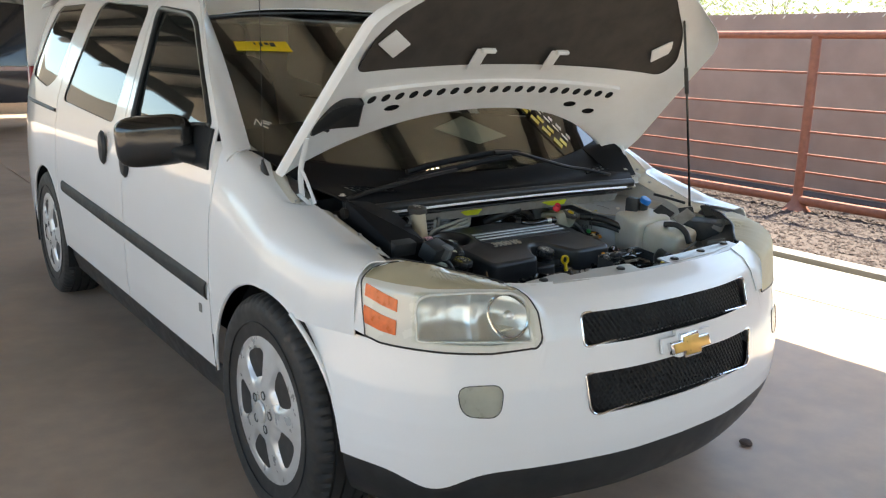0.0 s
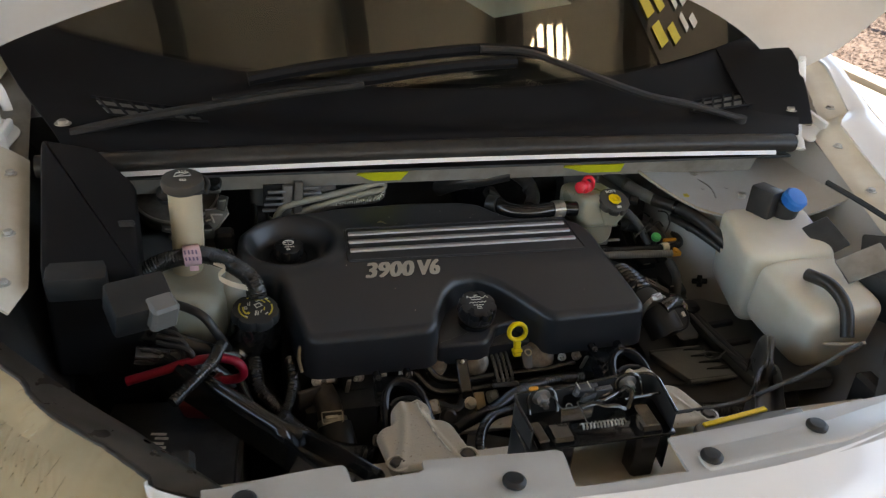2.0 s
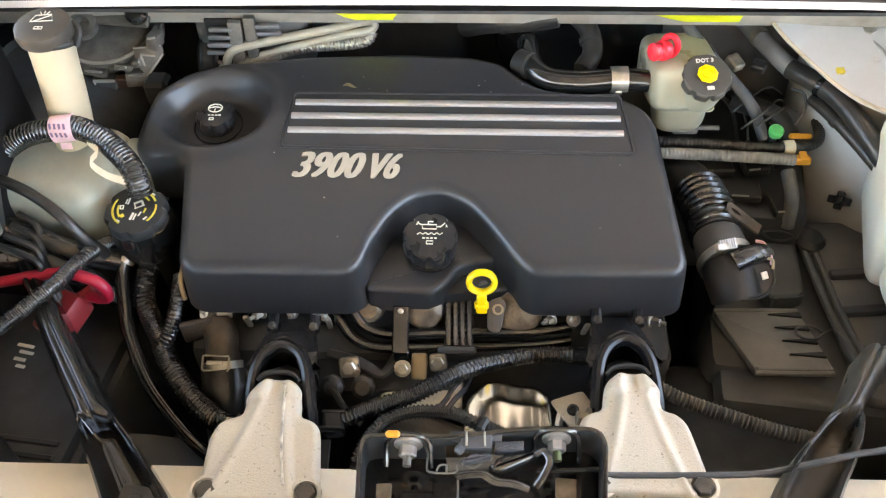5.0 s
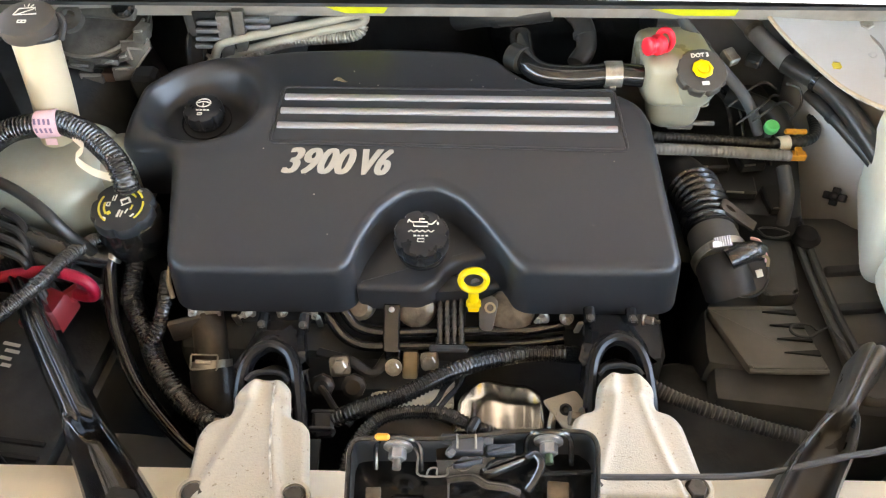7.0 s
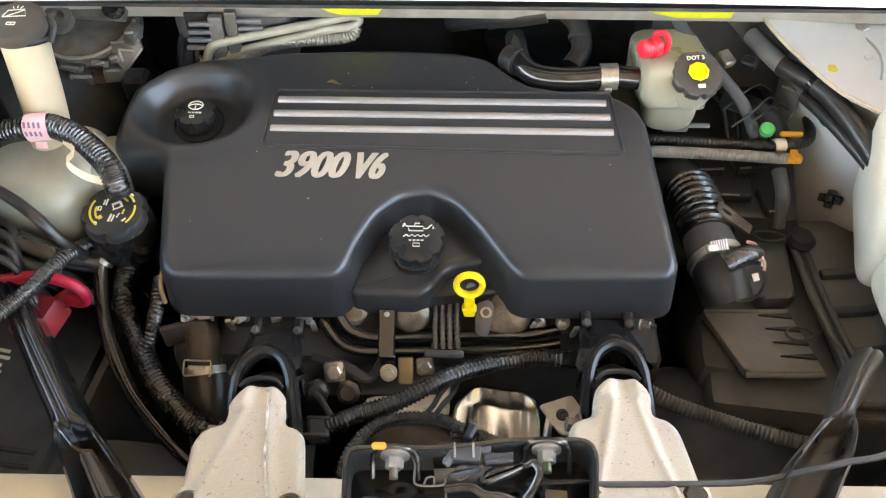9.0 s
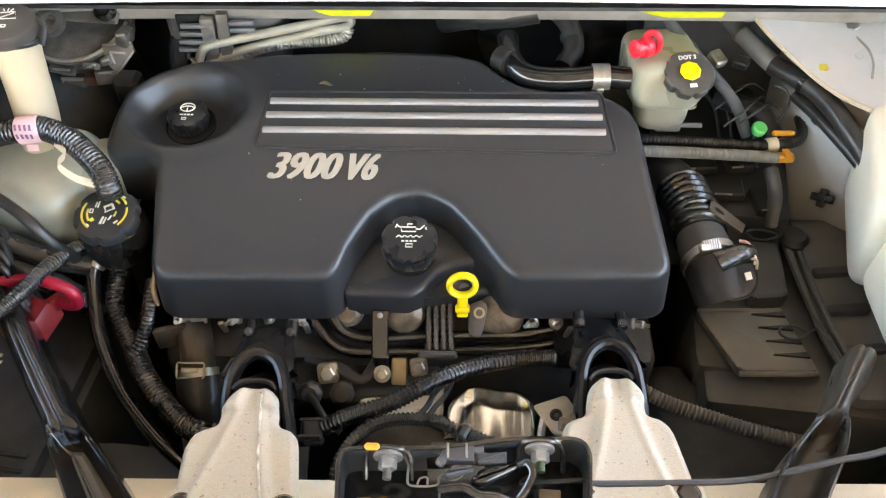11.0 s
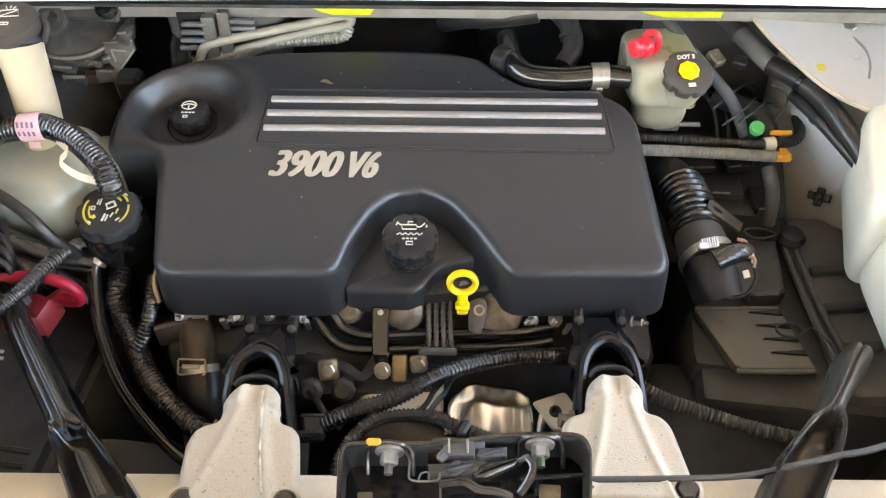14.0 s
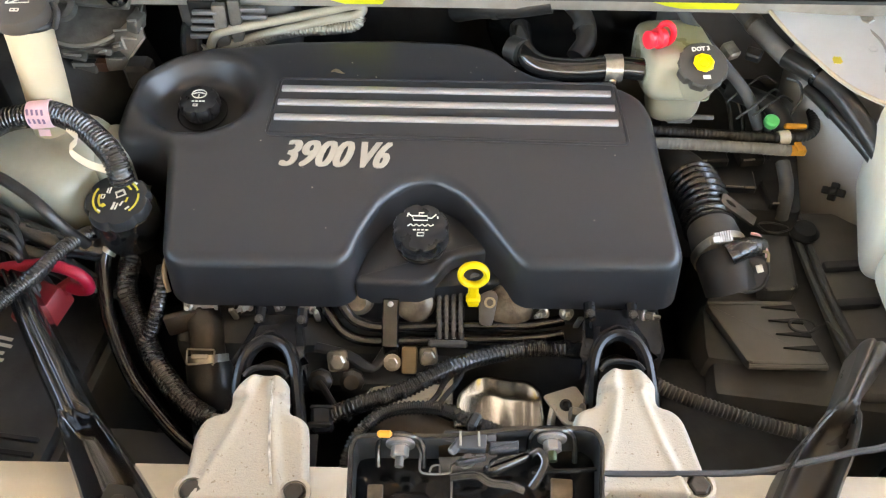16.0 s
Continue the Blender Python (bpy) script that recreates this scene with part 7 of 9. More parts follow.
def battery():
    t = thing("battery", "dark car battery with a worn label, low in the bay", "battery")
    part("case", box(0.19, 0.26, 0.19, 0.008, 2, pose(-0.495, 0.565, 0.555, 0, 0, -6)), DUSTHAZE, t)
    part("lid", box(0.175, 0.24, 0.02, 0.006, 2, pose(-0.495, 0.565, 0.658, 0, 0, -6)), DARK, t)
    for k in range(4):
        part("label_bar", box(0.020 - 0.003 * k, 0.004, 0.0008), PRINT, t, m=pose(-0.506 + 0.004 * (k % 2), 0.615 - 0.009 * k, 0.6687, 0, 0, -12))
    for k in range(2):
        part("vent_ridge", box(0.09, 0.006, 0.004, 0.001, 1, pose(-0.47, 0.50 - 0.016 * k, 0.669, 0, 0, -6)), BLACK, t)
    c = thing("battery_cable", "bright red battery cable with a dull red terminal cover", "cable")
    part("cable", tube([(-0.54, 0.635, 0.745), (-0.488, 0.636, 0.758), (-0.468, 0.635, 0.765), (-0.432, 0.635, 0.770), (-0.405, 0.631, 0.766), (-0.394, 0.629, 0.755), (-0.394, 0.628, 0.742), (-0.406, 0.632, 0.734), (-0.42, 0.637, 0.732)], 0.0062, 12, 8), REDCAB, c)
    part("terminal_cover", join(box(0.040, 0.050, 0.030, 0.006, 2, pose(-0.449, 0.622, 0.716, 18, -10, -28)), tube([(-0.440, 0.630, 0.722), (-0.418, 0.645, 0.730)], 0.009, 10, raw=True)), REDCOV, c, "dull red rubber terminal cover")
    w = thing("corrugated_tube", "thin black corrugated tube crossing the battery", "tube")
    part("tube", tube([(-0.385, 0.715, 0.735), (-0.413, 0.704, 0.745), (-0.420, 0.658, 0.770), (-0.431, 0.612, 0.780), (-0.446, 0.588, 0.780), (-0.48, 0.55, 0.77)], 0.0075, 12, 8, rib=0.0007, pitch=0.0042), CONDUIT, w)
    part("tube_branch", tube([(-0.52, 0.722, 0.822), (-0.480, 0.706, 0.815), (-0.444, 0.684, 0.808), (-0.425, 0.676, 0.783), (-0.41, 0.68, 0.75)], 0.0062, 12, 8), RUBBER, w)
    part("tube_branch", tube([(-0.53, 0.70, 0.775), (-0.480, 0.686, 0.768), (-0.440, 0.680, 0.752), (-0.40, 0.685, 0.735)], 0.012, 12, 8), TAPED, w)
    part("tube_branch", tube([(-0.53, 0.665, 0.765), (-0.480, 0.668, 0.752), (-0.440, 0.664, 0.735), (-0.405, 0.66, 0.70)], 0.013, 12, 8), TAPED, w)
    for k in range(4):
        part("tube_branch", tube([(-0.50, 0.70 - 0.016 * k, 0.79), (-0.478 + 0.006 * k, 0.688 - 0.016 * k, 0.782), (-0.47 + 0.005 * k, 0.668 - 0.012 * k, 0.755), (-0.44, 0.64 - 0.01 * k, 0.71)], 0.004, 8, 6), RUBBER, w)


def fuse_box():
    t = thing("fuse_box", "dark grey plastic fuse box with a stepped lid", "fuse box")
    b = prism(rounded([(-0.632, 0.695), (-0.515, 0.685), (-0.520, 0.83), (-0.575, 0.90), (-0.650, 0.92)], 0.01), 0, 0.16, 0.008, 2, True)
    for v in b.verts:
        v.co.z += 0.72 + 0.45 * max(0, v.co.y - 0.69) * 0.9
    part("lid", b, COWL, t)
    part("step", box(0.075, 0.075, 0.04, 0.006, 2, pose(-0.590, 0.715, 0.868, 12)), BLACK, t)
    part("connector", box(0.075, 0.055, 0.05, 0.006, 2, pose(-0.515, 0.645, 0.855, 25, 0, 20)), BLACK, t)
    part("plug", box(0.035, 0.03, 0.04, 0.004, 1, pose(-0.488, 0.628, 0.852, 20, 0, 28)), GREYPL, t)
    part("latch", box(0.02, 0.006, 0.03, 0.002, 1, pose(-0.531, 0.76, 0.90)), BLACK, t)


def brake_reservoir():
    t = thing("brake_fluid_reservoir", "yellowed translucent brake fluid reservoir with dark cap", "fluid reservoir")
    part("tank", blob(0.040, 0.052, 0.030, pose(0.2195, 0.915, 0.828, -8, 0, 4), 0.38), RESV, t, "", 60)
    part("sump", blob(0.031, 0.024, 0.034, pose(0.224, 0.896, 0.797, -4), 0.62), RESV, t, "", 60)
    part("seam", sheet(lambda a, w: Vector((0.2225 + (0.0365 + 0.003 * w) * math.copysign(abs(math.cos(a)) ** 0.4, math.cos(a)), 0.905 + (0.036 + 0.003 * w) * math.copysign(abs(math.sin(a)) ** 0.4, math.sin(a)), 0.815 - 0.006 * math.cos(a) + 0.10 * (math.copysign(abs(math.sin(a)) ** 0.4, math.sin(a))) * 0.05)), lin(0, 2 * math.pi, 49), lin(0, 1, 3), (), 0.002), RESV, t)
    N = (0.06, -0.42, 1)
    part("spout", lathe([(0.022, 0), (0.024, 0.02), (0.024, 0.03)], 30), RESV, t, m=tilt_to(N, (0.2385, 0.880, 0.820)))
    cap = part("cap", lathe([(0.024, 0), (0.0280, 0.002), (0.0288, 0.006), (0.0280, 0.011), (0.026, 0.013), (0.012, 0.0132), (0.002, 0.0132)], 80, 8, 0.0032, (1, 2, 3)), CAPGREY, t, "dark grey scalloped cap reading DOT 3", m=tilt_to(N, (0.2395, 0.872, 0.845)))
    M = tilt_to(N, (0.2400, 0.8665, 0.8588))
    part("yellow_disc", join(lathe([(0.0118, 0), (0.0118, 0.0010), (0.0095, 0.0022), (0.0086, 0.0022), (0.0082, 0.0008), (0.002, 0.0008)], 8), lathe([(0.0062, 0), (0.0062, 0.0030), (0.0048, 0.0030), (0.0044, 0.0014), (0.001, 0.0014)], 20)), YELLOW, cap, m=M)
    part("lettering", words("DOT 3", 0.0068, 0, 0.0004, 0.0002), PRINT, cap, m=M @ pose(0, 0.0168, 0.0006))
    plate_marks(cap, M, [(0, -0.0175, 0.008, 0.0045, 0)])
    part("ribbed_top", join(*[box(0.003, 0.012, 0.01, 0.001, 1, pose(0.195 + 0.006 * k, 0.955, 0.845)) for k in range(6)]), RESV, t)
    p = thing("red_plug", "bright red plastic plug with a finger ring", "plug")
    part("plug", lathe([(0.0105, 0), (0.0115, 0.003), (0.0115, 0.008), (0.0085, 0.010), (0.0085, 0.014), (0.010, 0.016), (0.010, 0.020), (0.006, 0.022)], 24), RED, p, m=tilt_to((-0.9, -0.5, 0.15), (0.197, 0.893, 0.872)))
    part("ring", tube([(0.200 + 0.0075 * math.cos(a), 0.895 - 0.004 * math.cos(a), 0.876 + 0.0125 * math.sin(a)) for a in lin(0, 6.2832, 25)], 0.0036, 10, raw=True, cap=False), RED, p)
    part("seat", tube([(0.199, 0.908, 0.838), (0.198, 0.900, 0.866)], 0.006, 12, raw=True), RESV, p)


def hoses():
    t = thing("vacuum_hose", "glossy black elbow hose with a bright metal clamp", "hose")
    part("hose", tube([(0.045, 0.955, 0.84), (0.050, 0.915, 0.835), (0.068, 0.893, 0.832), (0.105, 0.887, 0.832), (0.150, 0.890, 0.834), (0.182, 0.888, 0.833)], 0.0128, 16, 8), GLOSS, t)
    part("clamp", join(tube([(0.139, 0.8895, 0.8335), (0.158, 0.8898, 0.834)], 0.0148, 20, raw=True), box(0.008, 0.006, 0.006, 0.001, 1, pose(0.148, 0.878, 0.824))), STEEL, t, "bright steel hose clamp")
    part("cuff", tube([(0.036, 0.925, 0.832), (0.048, 0.912, 0.835)], 0.016, 14, raw=True), RUBBER, t)
    g = thing("brake_booster", "black round brake booster behind the engine", "brake booster")
    part("rim", tube([(0.115 + 0.105 * math.cos(a), 1.045, 0.80 + 0.105 * math.sin(a)) for a in lin(0, 6.2832, 33)], 0.004, 6, raw=True), GLOSS, g)
    part("drum", lathe([(0.09, 0), (0.105, 0.02), (0.105, 0.06), (0.08, 0.085), (0.03, 0.09)], 40), GLOSS, g, m=tilt_to((0, -1, 0.1), (0.115, 1.09, 0.80)))
    # two thin tubes on the right
    for pts, r, m_, lab in (([(0.19, 0.874, 0.757), (0.26, 0.868, 0.758), (0.335, 0.859, 0.761), (0.375, 0.862, 0.762), (0.393, 0.880, 0.762), (0.398, 0.93, 0.762)], 0.0062, RUBBER, "black ribbed vacuum tube with an orange clip"),
                            ([(0.19, 0.852, 0.757), (0.26, 0.847, 0.759), (0.33, 0.841, 0.760), (0.356, 0.839, 0.760)], 0.0068, GREYPL, "grey ribbed vacuum tube with an orange end")):
        v = thing("vacuum_tube", lab, "tube")
        part("tube", tube(pts, r, 10, 8, rib=0.0004, pitch=0.0045), m_ if m_ is RUBBER else mat("grey_conduit", (0.20, 0.19, 0.17), 0.5, vary=0.15, scale=40), v)
        x, y, z = (0.352, 0.8585, 0.762) if m_ is RUBBER else (0.362, 0.839, 0.760)
        if m_ is RUBBER:
            part("collar", tube([(0.346, 0.8585, 0.7615), (0.358, 0.860, 0.762)], 0.0085, 12, raw=True), MASK, v)
            part("orange_clip", box(0.026, 0.006, 0.007, 0.002, 1, pose(0.366, 0.870, 0.770)), ORANGE, v)
        else:
            part("orange_clip", join(box(0.022, 0.011, 0.010, 0.002, 1, pose(x, y, z)), box(0.008, 0.015, 0.004, 0.001, 1, pose(x + 0.002, y, z + 0.006))), ORANGE, v)
    c = thing("service_port_cap", "small bright green service cap", "cap")
    part("cap", lathe([(0.0075, 0), (0.0085, 0.002), (0.0085, 0.008), (0.0065, 0.010)], 24), GREEN, c, m=tilt_to((0.05, -0.3, 1), (0.334, 0.866, 0.776)))
    part("stalk", tube([(0.334, 0.872, 0.745), (0.334, 0.866, 0.777)], 0.005, 10, raw=True), BLACK, c)
    for k, (pts, r, m_) in enumerate((([(0.222, 0.985, 0.872), (0.240, 0.952, 0.852), (0.275, 0.922, 0.824), (0.308, 0.894, 0.796), (0.327, 0.874, 0.762)], 0.0068, DUSTHAZE),
                                      ([(0.354, 0.932, 0.821), (0.375, 0.908, 0.821), (0.392, 0.884, 0.820), (0.406, 0.852, 0.816), (0.420, 0.818, 0.806), (0.436, 0.785, 0.79), (0.45, 0.75, 0.76)], 0.0115, RUBBER),
                                      ([(0.312, 1.045, 0.828), (0.325, 1.010, 0.825), (0.338, 0.972, 0.823), (0.353, 0.938, 0.821), (0.362, 0.922, 0.821)], 0.0110, mat("grey_line", (0.34, 0.345, 0.34), 0.42, metal=0.2, vary=0.12, scale=40)),
                                      ([(-0.03, 1.02, 0.82), (0.0, 0.99, 0.845), (0.04, 0.97, 0.86), (0.08, 0.965, 0.87)], 0.014, RUBBER),
                                      ([(0.10, 0.99, 0.86), (0.118, 0.965, 0.85), (0.122, 0.94, 0.835), (0.11, 0.92, 0.825)], 0.012, RUBBER),
                                      ([(0.380, 0.905, 0.798), (0.392, 0.880, 0.797), (0.406, 0.850, 0.794), (0.425, 0.815, 0.785), (0.44, 0.79, 0.775)], 0.0075, RUBBER))):
        h = thing("coolant_hose" if k != 2 else "refrigerant_line", "dark rubber hose beside the firewall" if k != 2 else "bare aluminium refrigerant line", "hose")
        part("hose", tube(pts, r, 14, 8), m_, h)
        a, e = Vector(pts[1]), Vector(pts[2])
        part("sleeve", tube([a.lerp(e, 0.35), a.lerp(e, 0.55)], r * 1.12, 14, raw=True), (BLACK, GLOSS, STEEL, BLACK, BLACK, BLACK)[k], h)
    s = thing("sensor_wires", "small clipped sensor wires with pale connectors", "wires")
    for pts in ([(0.290, 0.898, 0.782), (0.312, 0.909, 0.799), (0.333, 0.922, 0.801), (0.350, 0.925, 0.790)], [(0.296, 0.872, 0.778), (0.318, 0.879, 0.796), (0.337, 0.897, 0.800), (0.352, 0.915, 0.786)], [(0.312, 0.868, 0.785), (0.330, 0.876, 0.797), (0.347, 0.888, 0.799), (0.366, 0.900, 0.782)], [(0.352, 0.905, 0.812), (0.364, 0.895, 0.812), (0.366, 0.882, 0.800), (0.356, 0.872, 0.785)]):
        part("wire", tube(pts, 0.0015, 6), RUBBER, s)
    part("sheath", tube([(0.300, 0.930, 0.775), (0.322, 0.912, 0.778), (0.348, 0.898, 0.772), (0.362, 0.875, 0.755)], 0.012, 12), BLACK, s)
    part("connector", box(0.016, 0.02, 0.012, 0.002, 1, pose(0.293, 0.945, 0.82, 20, 0, 30)), STEEL, s)
    part("connector", box(0.018, 0.014, 0.012, 0.002, 1, pose(0.322, 0.945, 0.815, 20, 0, -30)), BLACK, s)
    part("plug", join(box(0.03, 0.014, 0.012, 0.002, 1, pose(0.235, 0.886, 0.768)), tube([(0.248, 0.886, 0.768), (0.275, 0.886, 0.768)], 0.003, 8, raw=True)), GREYPL, s)
    j = thing("junction_block", "dark plastic junction block with thin bright plate edges", "junction block")
    part("body", prism(rounded([(0.215, 0.800), (0.372, 0.786), (0.400, 0.930), (0.380, 1.040), (0.240, 1.040)], 0.012), 0.62, 0.712, 0.006, 2, True), DARK, j)
    for x, y, a, b, z, spin in ((0.250, 0.822, 0.060, 0.024, 0.718, 2), (0.300, 0.826, 0.044, 0.030, 0.722, -3), (0.262, 0.862, 0.070, 0.022, 0.724, 4), (0.322, 0.868, 0.030, 0.034, 0.728, 8), (0.345, 0.812, 0.026, 0.040, 0.716, 5)):
        pl = part("plate", box(a, b, 0.012, 0.002, 1, pose(x, y, z, 0, 0, spin)), BLACK, j)
        part("plate_edge", box(a * 0.45, 0.0016, 0.002, 0, 1, pose(x - a * 0.1, y - b * 0.5, z + 0.006, 0, 0, spin)), ALU, pl)
    part("post", tube([(0.352, 0.79, 0.70), (0.350, 0.80, 0.735), (0.348, 0.83, 0.75)], 0.008, 12), DUSTHAZE, j)
    for k in (0, 1, 3):
        part("brake_line", tube([(0.262 + 0.016 * k, 0.99 - 0.010 * k, 0.765), (0.276 + 0.015 * k, 0.955 - 0.012 * k, 0.775), (0.298 + 0.013 * k, 0.925 - 0.012 * k, 0.766), (0.305 + 0.012 * k, 0.88 - 0.010 * k, 0.735)], 0.0026, 6), (DARK, GLOSS, DUSTHAZE)[k % 3], j)


def intake():
    t = thing("air_intake_duct", "black ribbed rubber intake duct with a steel clamp", "intake duct")
    part("bellows", tube([(0.2455, 0.816, 0.731), (0.2505, 0.782, 0.735), (0.2530, 0.752, 0.735), (0.2540, 0.737, 0.7345)], 0.0270, 36, 10, rib=0.0024, pitch=0.0092), CONDUIT, t)
    part("elbow", tube([(0.205, 0.885, 0.690), (0.225, 0.860, 0.715), (0.238, 0.835, 0.728), (0.2455, 0.814, 0.731)], 0.0255, 28, 6), RUBBER, t)
    part("cone", tube([(0.2538, 0.740, 0.7345), (0.2555, 0.722, 0.7345), (0.2575, 0.706, 0.734)], 0.0258, 32, taper=1.10), DUSTHAZE, t, "dusty rubber cuff, paled for haze")
    part("clamp", join(tube([(0.2560, 0.7085, 0.734), (0.2585, 0.6995, 0.7335)], 0.0305, 40, raw=True), box(0.026, 0.009, 0.006, 0.002, 1, pose(0.250, 0.695, 0.7645, 38, 8, 16)), *[box(0.0011, 0.0105, 0.0025, 0, 1, pose(0.243 + 0.0026 * k, 0.6935 + 0.0007 * k, 0.7680, 38, 8, 16)) for k in range(7)]), STEEL, t, "bright worm-drive clamp")
    part("sensor_body", tube([(0.2585, 0.702, 0.733), (0.262, 0.688, 0.727), (0.270, 0.672, 0.712)], 0.0285, 32), BLACK, t, "black air meter housing")
    part("sensor_face", lathe([(0.0235, -0.03), (0.0235, 0), (0.0250, 0.001), (0.0250, 0.004), (0.0228, 0.005), (0.0218, 0.003), (0.004, 0.003)], 40), BLACK, t, m=tilt_to((0.10, -0.60, 0.79), (0.2775, 0.676, 0.740)))
    part("wrap", tube([(0.258, 0.684, 0.752), (0.272, 0.689, 0.757), (0.286, 0.694, 0.756), (0.294, 0.696, 0.752)], 0.0125, 12, 4, taper=0.8), TAPED, t)
    for k in range(5):
        part("wire", tube([(0.286 + 0.001 * k, 0.712 - 0.006 * k, 0.756), (0.293 + 0.001 * k, 0.707 - 0.006 * k, 0.758), (0.297, 0.700 - 0.006 * k, 0.752)], 0.0017, 6), (PINK, ORANGE, REDCAB, PINK, TAN)[k], t)
    part("tag", box(0.007, 0.008, 0.002, 0.0005, 1, pose(0.2885, 0.6705, 0.748, 38, 0, 20)), PRINT, t)
    b = thing("support_bracket", "tan plated bracket with a hole", "bracket")
    part("bracket", sheet(lambda u, v: Vector((0.263 + 0.034 * u + 0.006 * (v - 0.5), 0.757 - 0.022 * u + 0.017 * (v - 0.5) * (1 - 0.30 * u), 0.764 - 0.014 * u)), lin(0, 1, 30), lin(0, 1, 16), [disc_sdf(0.26, 0.5, 0.15), poly_sdf([(-0.1, -0.1), (0.12, -0.1), (0.03, 0.12), (-0.1, 0.3)]), poly_sdf([(-0.1, 1.1), (0.12, 1.1), (0.03, 0.88), (-0.1, 0.7)])], 0.003), BRONZE, b)
    # black box drawn paler: the haze over it is in its colours
    a = thing("air_filter_box", "dusty black plastic air filter box with ribbed lid, paled for haze", "air filter box")
    part("base", join(box(0.22, 0.25, 0.17, 0.012, 2, pose(0.375, 0.70, 0.555, 0, 0, -6)), box(0.10, 0.09, 0.10, 0.02, 2, pose(0.30, 0.665, 0.60, 0, 0, -6))), DUSTHAZE, a)
    lid = part("lid", prism(rounded([(0.256, 0.690), (0.352, 0.693), (0.372, 0.612), (0.288, 0.611)], 0.005), 0.652, 0.664, 0.003), GREYPL, a, "dusty ribbed lid, paled for haze")
    for k in range(4):
        part("rib", prism([(0.316 + 0.004 * k, 0.685 - 0.018 * k), (0.351 + 0.0044 * k, 0.6885 - 0.018 * k), (0.3525 + 0.0044 * k, 0.6815 - 0.018 * k)], 0.662, 0.667), DARK, lid)
    part("front_lip", tube([(0.288, 0.610, 0.660), (0.330, 0.610, 0.660), (0.371, 0.611, 0.660)], 0.003, 8), GREYPL, lid)
    part("rear_lip", tube([(0.258, 0.691, 0.662), (0.305, 0.692, 0.663), (0.351, 0.693, 0.662)], 0.003, 8), GREYPL, lid)
    part("upper_lid", prism(rounded([(0.318, 0.702), (0.362, 0.706), (0.374, 0.83), (0.332, 0.835)], 0.010), 0.650, 0.672, 0.005), DUSTHAZE, a)
    for x in (0.380, 0.392):
        part("ridge", tube([(x + 0.016, 0.62, 0.664), (x + 0.003, 0.70, 0.668), (x - 0.006, 0.83, 0.672)], 0.0045, 8), DUSTHAZE, a)
    part("side_lid", prism(rounded([(0.398, 0.58), (0.54, 0.58), (0.52, 0.84), (0.385, 0.84)], 0.015), 0.640, 0.660, 0.005), GREYPL, a)
    for k in range(3):
        part("side_rib", box(0.05, 0.012, 0.012, 0.004, 2, pose(0.425, 0.64 + 0.055 * k, 0.663, 0, 0, 6)), DUSTHAZE, a)
    part("wire_loop", tube([(0.352 + 0.014 * math.cos(q), 0.656 + 0.009 * math.sin(q), 0.672) for q in lin(0, 6.0, 16)] + [(0.380, 0.662, 0.672), (0.392, 0.640, 0.672), (0.40, 0.61, 0.668)], 0.0016, 6, raw=True), DUSTHAZE, a)
    part("wire_loop", tube([(0.302, 0.738, 0.742), (0.310, 0.745, 0.738), (0.328, 0.752, 0.730), (0.345, 0.752, 0.722), (0.330, 0.742, 0.726), (0.312, 0.735, 0.735), (0.302, 0.738, 0.742)], 0.0012, 6), BLACK, a)
    part("knob", lathe([(0.016, 0), (0.018, 0.006), (0.013, 0.012), (0.005, 0.014)], 14), BLACK, a, m=pose(0.385, 0.790, 0.672))
    k_ = thing("push_clip", "black star-shaped plastic clip on the apron", "clip")
    part("clip", join(box(0.027, 0.009, 0.006, 0.001, 1, pose(0, 0, 0, 0, 0, 24)), box(0.009, 0.022, 0.006, 0.001, 1, pose(0, 0, 0, 0, 0, 24)), lathe([(0.005, 0), (0.005, 0.007), (0.002, 0.009)], 12)), BLACK, k_, m=tilt_to((-0.6, -0.4, 0.7), (0.424, 0.835, 0.70)))
    r = thing("corrugated_tube", "grey-black corrugated tube lying beside the radiator", "tube")
    part("tube", tube([(0.175, 0.590, 0.665), (0.205, 0.573, 0.662), (0.25, 0.556, 0.660), (0.30, 0.540, 0.658), (0.36, 0.528, 0.655)], 0.0072, 12, 8, rib=0.0007, pitch=0.0045), DUSTHAZE, r)


